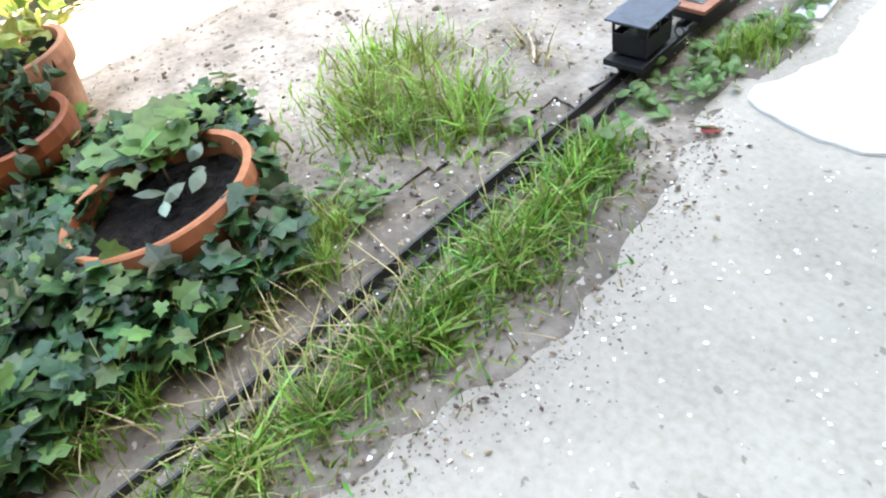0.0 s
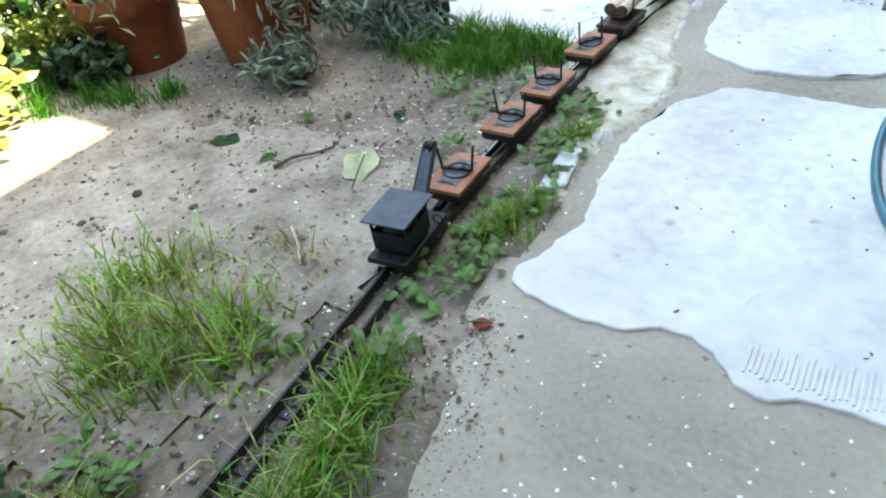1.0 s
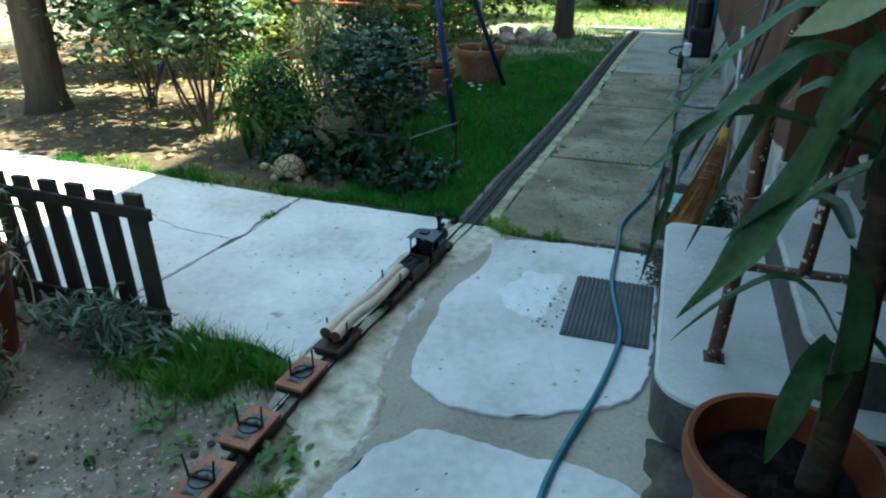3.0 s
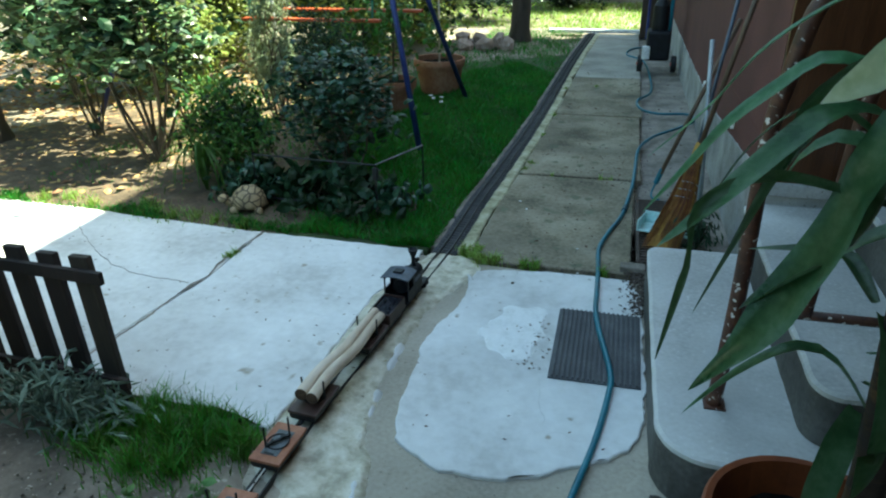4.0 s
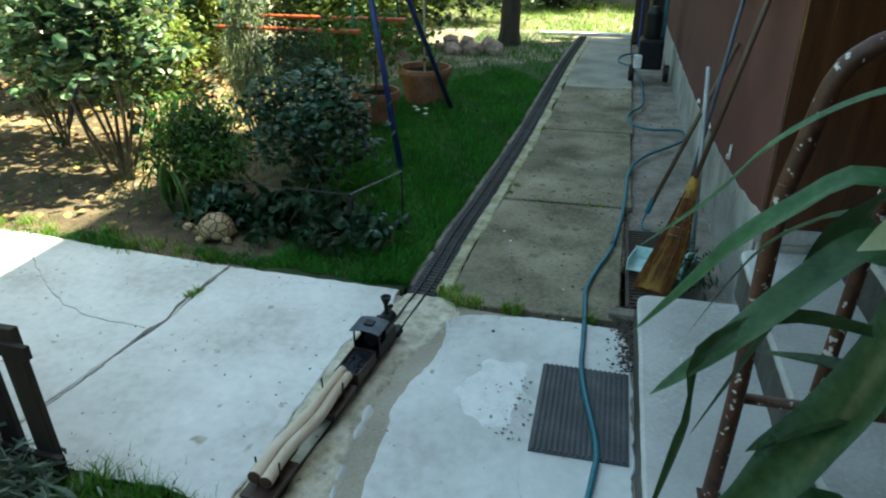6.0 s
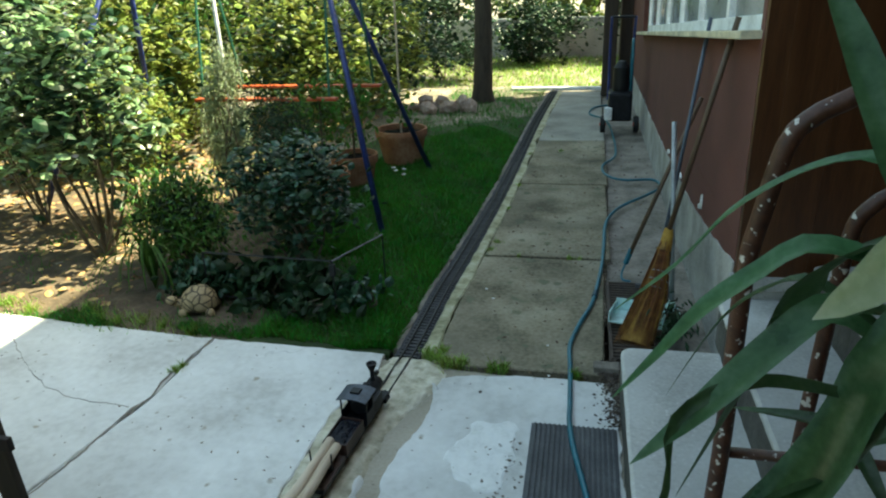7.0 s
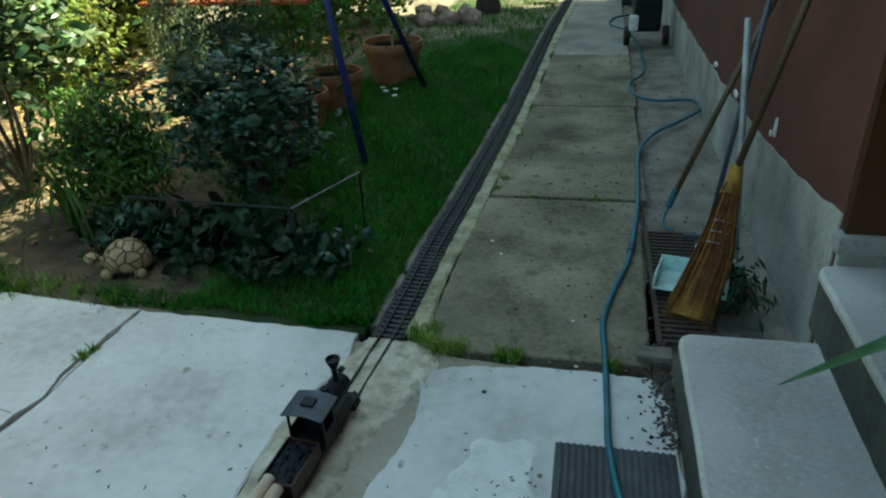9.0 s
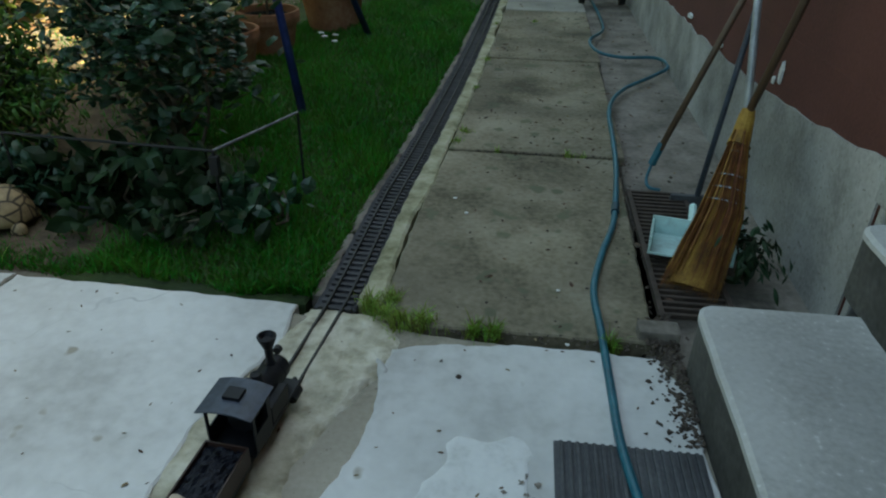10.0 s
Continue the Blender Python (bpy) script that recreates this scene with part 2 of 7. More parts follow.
    "rust": shade("rusty_brown_paint", (0.070, 0.024, 0.012), (0.03, 0.012, 0.008), (0.11, 0.042, 0.022), 0.5, scale=25, fine=90, bump=0.5, dist=0.002, spots=(0.60, 0.56, 0.52), spot_scale=48, spot_at=0.635),
    "rubber": shade("grey_rubber", (0.075, 0.078, 0.085), (0.045, 0.047, 0.052), (0.12, 0.125, 0.13), 0.75, scale=8, fine=90, bump=0.3, dist=0.001),
    "grate": shade("rusty_grate", (0.06, 0.042, 0.033), rough=0.8, scale=30, bump=0.4, dist=0.001),
    "hose": shade("teal_hose", (0.009, 0.122, 0.170), (0.006, 0.082, 0.118), (0.024, 0.175, 0.225), 0.38, scale=12, bump=0.05, dist=0.0005),
    "straws": shade("broom_straw", (0.23, 0.088, 0.018), (0.10, 0.036, 0.009), (0.36, 0.165, 0.042), 0.75, scale=20, fine=140, bump=0.3, dist=0.002, per="island", vary=0.4),
    "handle": shade("worn_handle", (0.12, 0.075, 0.048), rough=0.6, scale=10, bump=0.1, dist=0.0005, stretch=(1, 1, 0.2)),
    "handleblue": shade("blue_grey_handle", (0.075, 0.095, 0.13), rough=0.4, scale=10, bump=0.05),
    "handlegrey": shade("grey_metal_handle", (0.34, 0.36, 0.37), rough=0.4, metal=0.3, scale=10, bump=0.05),
    "aqua": shade("pale_aqua_plastic", (0.50, 0.72, 0.70), rough=0.35, scale=6, bump=0.05),
    "wire": shade("binding_wire", (0.34, 0.36, 0.40), rough=0.4, metal=0.4, bump=0),
    "blue": shade("blue_pipe", (0.018, 0.035, 0.16), (0.012, 0.022, 0.10), (0.035, 0.06, 0.22), 0.4, scale=15, bump=0.1, dist=0.0005),
    "green": shade("green_pipe", (0.03, 0.14, 0.09), rough=0.45, bump=0),
    "orange": shade("orange_plank", (0.46, 0.075, 0.02), rough=0.5, scale=10, bump=0.1),
    "steel": shade("dull_steel", (0.17, 0.18, 0.20), rough=0.5, metal=0.5, scale=20, bump=0.1, dist=0.0005),
    "dirtshade": shade("damp_shaded_dirt", (0.060, 0.050, 0.040), (0.03, 0.025, 0.02), (0.12, 0.10, 0.08), 0.9, scale=9, fine=60, bump=0.9, dist=0.008),
    "bedsoil": shade("dark_bed_soil", (0.105, 0.074, 0.048), (0.05, 0.035, 0.023), (0.17, 0.125, 0.08), 0.95, scale=7, fine=50, bump=1.0, dist=0.014),
    "deadbits": shade("dead_leaf_bits", (0.16, 0.105, 0.065), rough=0.9, bump=0, per="island", vary=0.6),
    "palmtrunk": shade("palm_trunk", (0.030, 0.018, 0.010), (0.012, 0.008, 0.005), (0.10, 0.052, 0.018), 0.9, scale=9, fine=60, bump=0.8, dist=0.008, stretch=(1, 1, 2.5)),
    # Pale leaf colour, lifted further to stand in for light and sheen on leaves.
    "paleleaf": shade("pale_strap_leaf", (0.68, 0.71, 0.50), (0.54, 0.60, 0.36), (0.78, 0.80, 0.64), 0.3, scale=9, fine=60, bump=0.15, sub=0.3),
    "lawnsoil": shade("mossy_lawn_soil", (0.030, 0.055, 0.014), (0.015, 0.028, 0.008), (0.06, 0.085, 0.025), 0.95, scale=6, fine=50, bump=0.8, dist=0.008),
    "darksteel": shade("dark_steel", (0.014, 0.016, 0.018), rough=0.6, metal=0.3, scale=20, bump=0.1, dist=0.0005),
    "shell": shade("tortoise_shell", (0.42, 0.31, 0.17), (0.24, 0.16, 0.085), (0.55, 0.44, 0.28), 0.7, scale=14, fine=60, bump=0.3, per="object", vary=0.2),
    "stone": shade("pinkish_stone", (0.42, 0.31, 0.27), (0.32, 0.22, 0.17), (0.60, 0.50, 0.43), 0.9, scale=5, fine=30, bump=0.8, dist=0.02),
    "greywall": shade("grey_garden_wall", (0.40, 0.39, 0.35), rough=0.92, scale=2, fine=40, bump=0.5, dist=0.01),
    "white": shade("white_paint", (0.75, 0.76, 0.76), rough=0.6, scale=5, bump=0.1),
    "cream": shade("cream_paint", (0.66, 0.58, 0.42), rough=0.6, scale=5, bump=0.1),
    "litter": shade("leaf_litter", (0.33, 0.19, 0.085), (0.17, 0.095, 0.04), (0.46, 0.30, 0.15), 0.85, scale=8, bump=0, per="island", vary=0.4),
    "pebble": shade("white_pebble", (0.72, 0.71, 0.68), rough=0.8, scale=30, bump=0.2, per="object", vary=0.12),
    "clod": shade("soil_clod", (0.10, 0.08, 0.06), rough=0.95, scale=30, bump=0.8, dist=0.004, per="object", vary=0.3),
    "redbit": shade("red_paint", (0.34, 0.035, 0.02), rough=0.45, bump=0),
    "darkcan": shade("dark_teal_plastic", (0.006, 0.050, 0.078), rough=0.4, scale=10, bump=0.05),
    "darkwood": shade("dark_weathered_wood", (0.05, 0.035, 0.026), rough=0.85, scale=10, fine=50, bump=0.4, stretch=(1, 1, 0.2)),
    "glass": shade("dim_glass", (0.30, 0.33, 0.36), rough=0.1, scale=3, bump=0),
}


def scuted(name, plate, seam, scale=20.0):
    """A shell of pale plates parted by dark seams."""
    m = shade(name, plate, rough=0.65, scale=30, fine=90, bump=0.2)
    nt = m.node_tree
    v = nt.nodes.new("ShaderNodeTexVoronoi")
    v.feature = "DISTANCE_TO_EDGE"
    v.inputs["Scale"].default_value = scale
    tc = nt.nodes.new("ShaderNodeTexCoord")
    nt.links.new(tc.outputs["Object"], v.inputs["Vector"])
    r = nt.nodes.new("ShaderNodeValToRGB")
    r.color_ramp.elements[0].position, r.color_ramp.elements[1].position = 0.03, 0.11
    nt.links.new(v.outputs["Distance"], r.inputs[0])
    mx = nt.nodes.new("ShaderNodeMix")
    mx.data_type = "RGBA"
    nt.links.new(r.outputs[0], mx.inputs[0])
    mx.inputs[6].default_value = (*seam, 1)
    old = nt.nodes["Principled BSDF"].inputs["Base Color"].links[0].from_socket
    nt.links.new(old, mx.inputs[7])
    nt.links.new(mx.outputs[2], nt.nodes["Principled BSDF"].inputs["Base Color"])
    return m


M["shell"] = scuted("tortoise_shell", (0.37, 0.27, 0.15), (0.05, 0.035, 0.022), 21.0)

# ---------------------------------------------------------------- building helpers
def mesh_of(name, verts, faces, mat, smooth=False):
    me = bpy.data.meshes.new(name)
    me.from_pydata([tuple(v) for v in verts], [], [tuple(f) for f in faces])
    me.materials.append(mat)
    if smooth:
        me.polygons.foreach_set("use_smooth", [True] * len(me.polygons))
    me.update()
    return me


def bake(name, bm, mat, smooth=False):
    me = bpy.data.meshes.new(name)
    bmesh.ops.recalc_face_normals(bm, faces=bm.faces)
    bm.to_mesh(me)
    bm.free()
    me.materials.append(mat)
    if smooth:
        me.polygons.foreach_set("use_smooth", [True] * len(me.polygons))
    return me


def part(name, data, material=None, parent=None, label="", smooth=False):
    """One mesh object under a thing or a part; data is a bmesh or a finished mesh."""
    me = bake(name, data, material, smooth) if isinstance(data, bmesh.types.BMesh) else data
    ob = new(name, me)
    ob.parent = parent
    if label:
        ob["label"] = label
    return ob


def thing(name, at, label, category, group="", kind="", turn=0.0, tilt=(0, 0)):
    ob = new(name)
    ob.empty_display_size = 0.05
    ob.matrix_basis = pose(*at, tilt[0], tilt[1], turn)
    return tagged(ob, label, category, group, kind)


def box(x0, x1, y0, y1, z0, z1, bevel=0.0, bm=None):
    bm = bm or bmesh.new()
    got = bmesh.ops.create_cube(bm, size=1.0)["verts"]
    for v in got:
        v.co = Vector(((x0 + x1) / 2 + v.co.x * (x1 - x0), (y0 + y1) / 2 + v.co.y * (y1 - y0), (z0 + z1) / 2 + v.co.z * (z1 - z0)))
    if bevel:
        es = list({e for v in got for e in v.link_edges})
        bmesh.ops.bevel(bm, geom=es, offset=bevel, segments=2, profile=0.6, affect="EDGES")
    return bm


def lathe(profile, n=32, bm=None, wobble=0.0):
    """A turned form about z from (radius, height) pairs; ends with radius 0 close it."""
    bm = bm or bmesh.new()
    rings = []
    for k, (r, z) in enumerate(profile):
        if r <= 1e-6:
            rings.append([bm.verts.new((0, 0, z))])
        else:
            rings.append([bm.verts.new(((r + wobble * noise.noise(Vector((math.cos(a) * 2, math.sin(a) * 2, k * 0.4)))) * math.cos(a),
                                        (r + wobble * noise.noise(Vector((math.cos(a) * 2, math.sin(a) * 2, k * 0.4 + 9)))) * math.sin(a), z))
                          for a in (2 * math.pi * i / n for i in range(n))])
    for p, q in zip(rings, rings[1:]):
        for i in range(max(len(p), len(q))):
            j = (i + 1) % max(len(p), len(q))
            if len(p) == 1 and len(q) > 1:
                bm.faces.new((p[0], q[j], q[i]))
            elif len(q) == 1 and len(p) > 1:
                bm.faces.new((p[i], p[j], q[0]))
            elif len(p) > 1:
                bm.faces.new((p[i], p[j], q[j], q[i]))
    return bm


def spline(points, step=0.05):
    """A smooth run of points through the given ones."""
    pts = [Vector(p) for p in points]
    out = []
    for i in range(len(pts) - 1):
        p0, p1, p2, p3 = pts[max(i - 1, 0)], pts[i], pts[i + 1], pts[min(i + 2, len(pts) - 1)]
        k = max(2, int((p2 - p1).length / step))
        for j in range(k):
            u = j / k
            out.append(0.5 * ((2 * p1) + (p2 - p0) * u + (2 * p0 - 5 * p1 + 4 * p2 - p3) * u * u + (3 * p1 - p0 - 3 * p2 + p3) * u ** 3))
    return out + [pts[-1]]


def tube(points, radius, sides=10, bm=None, cap=True):
    """A pipe along points; radius may be one number or a function of 0..1."""
    bm = bm or bmesh.new()
    pts = [Vector(p) for p in points]
    rings, side = [], None
    for i, p in enumerate(pts):
        d = (pts[min(i + 1, len(pts) - 1)] - pts[max(i - 1, 0)]).normalized()
        if side is None:
            side = d.orthogonal().normalized()
        side = (side - d * side.dot(d)).normalized()
        up = d.cross(side)
        r = radius(i / max(1, len(pts) - 1)) if callable(radius) else radius
        rings.append([bm.verts.new(p + (side * math.cos(a) + up * math.sin(a)) * r) for a in (2 * math.pi * k / sides for k in range(sides))])
    for p, q in zip(rings, rings[1:]):
        for k in range(sides):
            bm.faces.new((p[k], p[(k + 1) % sides], q[(k + 1) % sides], q[k]))
    if cap:
        bm.faces.new(rings[0][::-1])
        bm.faces.new(rings[-1])
    return bm


def slab(points, z0, z1, seg=0.03, rough=0.006, edge=0.006, seed=0.0, bm=None):
    """A cast slab over an outline with a worn, slightly ragged rim."""
    bm = bm or bmesh.new()
    pts = [Vector((x, y, 0)) for x, y in points]
    ring = []
    for i, p in enumerate(pts):
        q = pts[(i + 1) % len(pts)]
        k = max(1, int((q - p).length / seg))
        ring += [p.lerp(q, j / k) for j in range(k)]
    if sum(a.x * b.y - b.x * a.y for a, b in zip(ring, ring[1:] + ring[:1])) < 0:
        ring.reverse()
    n = len(ring)
    moved = []
    for i, p in enumerate(ring):
        d = (ring[(i + 1) % n] - ring[i - 1]).normalized()
        out = Vector((d.y, -d.x, 0))
        w = noise.noise(p * 14 + Vector((seed, seed, 3))) + 0.6 * noise.noise(p * 43 + Vector((seed, 1, 3)))
        moved.append((p + out * w * rough, out))
    low = [bm.verts.new((p.x, p.y, z0)) for p, o in moved]
    mid = [bm.verts.new((p.x, p.y, z1 - edge * 0.7)) for p, o in moved]
    top = [bm.verts.new((*(p - o * edge).xy, z1)) for p, o in moved]
    for a, b in ((low, mid), (mid, top)):
        for i in range(n):
            bm.faces.new((a[i], a[(i + 1) % n], b[(i + 1) % n], b[i]))
    cap = bm.faces.new(top)
    bmesh.ops.triangulate(bm, faces=[cap])
    return bm




def lobed(name, centres, mat, size=0.06, seed=1, flat=0.9):
    """Broad leaves with five pointed lobes, folded a little along the midrib."""
    g = np.random.default_rng(seed)
    c = np.asarray(centres, float)
    n = len(c)
    nrm = g.normal(size=(n, 3))
    nrm[:, 2] = np.abs(nrm[:, 2]) + flat * 2
    nrm /= np.linalg.norm(nrm, axis=1)[:, None]
    t = g.normal(size=(n, 3))
    t -= nrm * (t * nrm).sum(1)[:, None]
    t /= np.linalg.norm(t, axis=1)[:, None]
    b = np.cross(nrm, t)
    L = size * g.uniform(0.5, 1.3, n)
    shape = [(-0.30, 0.0), (-0.46, 0.22), (-0.20, 0.47), (-0.02, 0.30), (0.22, 0.42), (0.28, 0.20), (0.56, 0.0)]
    rim = shape + [(x, -y) for x, y in shape[-2:0:-1]]
    v = [c + nrm * (L * 0.02)[:, None]]
    for x, y in rim:
        v.append(c + t * (L * x)[:, None] + b * (L * y)[:, None] + nrm * (L * (0.16 * abs(y) - 0.25 * max(0, x) ** 2))[:, None])
    m = len(rim) + 1
    v = np.stack(v, 1).reshape(-1, 3)
    f = [(i * m, i * m + 1 + k, i * m + 1 + (k + 1) % (m - 1)) for i in range(n) for k in range(m - 1)]
    return mesh_of(name, v.tolist(), f, mat)


def crumbs(name, centres, mat, size=0.01, seed=1, squash=0.7):
    """Small uneven grains, eight faces each."""
    g = np.random.default_rng(seed)
    c = np.asarray(centres, float)
    n = len(c)
    s = size * g.uniform(0.35, 1.0, n) ** 1.5 * 0.5
    v = []
    for ax in ((1, 0, 0), (0, 1, 0), (-1, 0, 0), (0, -1, 0), (0, 0, squash), (0, 0, -squash)):
        v.append(c + (np.asarray(ax) + g.normal(size=(n, 3)) * 0.25) * s[:, None])
    v = np.stack(v, 1).reshape(-1, 3)
    f = []
    for i in range(0, 6 * n, 6):
        f += [(i, i + 1, i + 4), (i + 1, i + 2, i + 4), (i + 2, i + 3, i + 4), (i + 3, i, i + 4), (i + 1, i, i + 5), (i + 2, i + 1, i + 5), (i + 3, i + 2, i + 5), (i, i + 3, i + 5)]
    return mesh_of(name, v.tolist(), f, mat)


def blades(name, spots, mat, height=(0.06, 0.14), width=0.004, lean=0.5, seed=1):
    """Grass blades rooted at the (x, y, z) rows of spots, each a bent tapering strip."""
    g = np.random.default_rng(seed)
    s = np.asarray(spots, float)
    n = len(s)
    h = g.uniform(height[0], height[1], n) * (s[:, 3] if s.shape[1] > 3 else 1.0)
    az, bend, tw = g.uniform(0, 2 * np.pi, n), g.uniform(0.1, 1.0, n) * lean, g.uniform(0, np.pi, n)
    w = width * g.uniform(0.6, 1.4, n)
    d = np.stack([np.cos(az), np.sin(az), np.zeros(n)], 1)
    sd = np.stack([np.cos(tw), np.sin(tw), np.zeros(n)], 1)
    rows = []
    for u, k in ((0.0, 1.0), (0.45, 0.8), (0.8, 0.45)):
        c = s[:, :3] + d * (bend * h * u * u)[:, None] + np.array([0, 0, 1.0]) * (h * u * (1 - 0.25 * bend * u))[:, None]
        rows += [c - sd * (w * k / 2)[:, None], c + sd * (w * k / 2)[:, None]]
    rows.append(s[:, :3] + d * (bend * h)[:, None] + np.array([0, 0, 1.0]) * (h * (1 - 0.25 * bend))[:, None])
    verts = np.stack(rows, 1).reshape(-1, 3)
    faces = []
    for i in range(n):
        b = i * 7
        faces += [(b, b + 1, b + 3, b + 2), (b + 2, b + 3, b + 5, b + 4), (b + 4, b + 5, b + 6)]
    return mesh_of(name, verts.tolist(), faces, mat)


def leaves(name, centres, mat, size=0.03, seed=1, flat=0.0, ratio=0.6, up=None):
    """Many small folded leaves at the given centres, turned every way (flat: how far they lie level)."""
    g = np.random.default_rng(seed)
    c = np.asarray(centres, float)
    n = len(c)
    nrm = g.normal(size=(n, 3))
    nrm[:, 2] = np.abs(nrm[:, 2]) + flat * 3
    nrm /= np.linalg.norm(nrm, axis=1)[:, None]
    t = g.normal(size=(n, 3))
    if up is not None:
        t = t * 0.35 + np.asarray(up, float)
    t -= nrm * (t * nrm).sum(1)[:, None]
    t /= np.linalg.norm(t, axis=1)[:, None]
    b = np.cross(nrm, t)
    L = (size * g.uniform(0.55, 1.35, n))[:, None]
    W = L * ratio * g.uniform(0.8, 1.2, n)[:, None] * 0.5
    sag = nrm * L * 0.16
    rows = [c + sag * 0.5]
    for x, y, drop in ((-0.5, 0, 0.0), (-0.26, 0.72, 0.25), (0.02, 1.0, 0.35), (0.28, 0.66, 0.55), (0.5, 0, 1.0), (0.28, -0.66, 0.55), (0.02, -1.0, 0.35), (-0.26, -0.72, 0.25)):
        rows.append(c + t * L * x + b * W * y - sag * drop)
    v = np.stack(rows, 1).reshape(-1, 3)
    f = [(i * 9, i * 9 + 1 + k, i * 9 + 1 + (k + 1) % 8) for i in range(n) for k in range(8)]
    return mesh_of(name, v.tolist(), f, mat)


def cloud(g, centre, radii, n, clumps=14, spread=0.35, hollow=0.5):
    """Leaf places gathered in clumps over an uneven crown."""
    u = g.normal(size=(clumps, 3))
    u /= np.linalg.norm(u, axis=1)[:, None]
    hub = np.asarray(centre) + u * np.asarray(radii) * g.uniform(hollow, 1.0, clumps)[:, None]
    pick = g.integers(0, clumps, n)
    return hub[pick] + g.normal(size=(n, 3)) * np.asarray(radii) * spread


def lie(ob, label, category, group="", kind=""):
    return tagged(ob, label, category, group, kind)

# ---------------------------------------------------------------- ground
TRACK = [(-0.575, -4.2), (-0.580, -3.4), (-0.610, -2.80), (-0.664, -2.29), (-0.700, -1.85), (-0.735, -1.50), (-0.745, -1.20), (-0.738, -0.80),
         (-0.712, -0.40), (-0.680, -0.10), (-0.648, 0.25), (-0.605, 0.72), (-0.585, 1.00), (-0.566, 1.57), (-0.529, 2.13), (-0.455, 3.64),
         (-0.383, 6.16), (-0.300, 7.85), (-0.270, 8.5)]
LINE = spline([(x, y, 0) for x, y in TRACK], 0.02)
LY = [p.y for p in LINE]


def on_track(y):
    """The track's middle at y, and its heading in degrees from +y (to the left: plus)."""
    i = min(max(1, int(np.searchsorted(LY, y))), len(LY) - 1)
    a, b = LINE[i - 1], LINE[i]
    u = (y - a.y) / (b.y - a.y)
    lo, hi = LINE[max(0, i - 4)], LINE[min(len(LINE) - 1, i + 4)]
    return a.x + (b.x - a.x) * u, math.degrees(math.atan2(-(hi.x - lo.x), hi.y - lo.y))


def soil_height(x, y):
    """Bare soil, sunk under the paving."""
    h = 0.012 * noise.noise(Vector((x * 1.3, y * 1.3, 0))) + 0.006 * noise.noise(Vector((x * 6, y * 6, 2))) + 0.003 * noise.noise(Vector((x * 19, y * 19, 5)))
    paved = (x > -0.5 and y < 9) or (-0.85 < x <= -0.5 and y > -0.75) or (-6 < x < -0.8 and -0.42 < y < 0.88)
    if paved and x < 3:
        return -0.05
    t = on_track(max(-4.1, min(8.4, y)))[0]
    if abs(x - t) < 0.075:
        return -0.012
    return h - 0.006


xs = [-400, -120, -45, -22, -13, -9, -7, -6] + list(np.arange(-5.0, 1.2, 0.05)) + [1.6, 2.5, 5, 12, 40, 120, 400]
ys = [-400, -120, -40, -15, -8, -6] + list(np.arange(-4.5, 9.6, 0.05)) + [10.5, 12, 15, 20, 30, 60, 150, 400]
verts = [(x, y, soil_height(x, y) if -5.1 < x < 3 and -5 < y < 9.6 else -0.01) for y in ys for x in xs]
nx = len(xs)
faces = [(j * nx + i, j * nx + i + 1, (j + 1) * nx + i + 1, (j + 1) * nx + i) for j in range(len(ys) - 1) for i in range(nx - 1)]
tagged(new("ground", mesh_of("ground", verts, faces, M["soil"], True)), "bare trodden brown garden soil with small clods", "soil", kind="structure")

# ---------------------------------------------------------------- paving
def paved(name, outline, z0, z1, mat, label, seed=0.0, rough=0.006, edge=0.006, seg=0.03, category="concrete slab", soft=False):
    for _ in range(1 if soft else 0):
        cut = []
        for (ax, ay), (bx, by) in zip(outline, outline[1:] + outline[:1]):
            cut += [(0.75 * ax + 0.25 * bx, 0.75 * ay + 0.25 * by), (0.25 * ax + 0.75 * bx, 0.25 * ay + 0.75 * by)]
        outline = cut
    ob = new(name, bake(name, slab(outline, z0, z1, seg, rough, edge, seed), M[mat]))
    return tagged(ob, label, category, kind="structure")


paved("pavement_old_concrete", [(-0.56, -5.5), (-0.53, -2.9), (-0.50, -2.5), (-0.48, -2.2), (-0.49, -1.9), (-0.54, -1.7), (-0.53, -1.3), (-0.56, -1.0), (-0.62, -0.82),
                   (-0.80, -0.72), (-0.84, -0.46), (-0.82, 0.86), (-0.36, 0.80), (0.34, 0.76), (0.36, 0.30), (1.4, 0.30), (1.4, -5.5)],
      -0.08, 0.0, "tan", "worn tan old concrete with pale pebbles showing", 1.0, 0.014)
paved("pavement_screed_near", [(-0.494, -1.618), (-0.413, -1.668), (-0.259, -1.687), (-0.135, -1.630), (-0.057, -1.680), (-0.019, -1.737), (0.10, -1.700),
                   (0.192, -1.705), (0.42, -1.72), (0.56, -1.66), (0.60, -1.2), (0.42, -0.897), (0.323, -0.718), (0.189, -0.686), (-0.018, -0.692), (-0.16, -0.672),
                   (-0.280, -0.658), (-0.394, -0.786), (-0.457, -0.992), (-0.461, -1.183), (-0.424, -1.36), (-0.440, -1.49)],
      -0.02, 0.009, "screed", "thin pale screed slab with a broken wavy edge", 2.0, 0.013, 0.003, 0.018, soft=True)
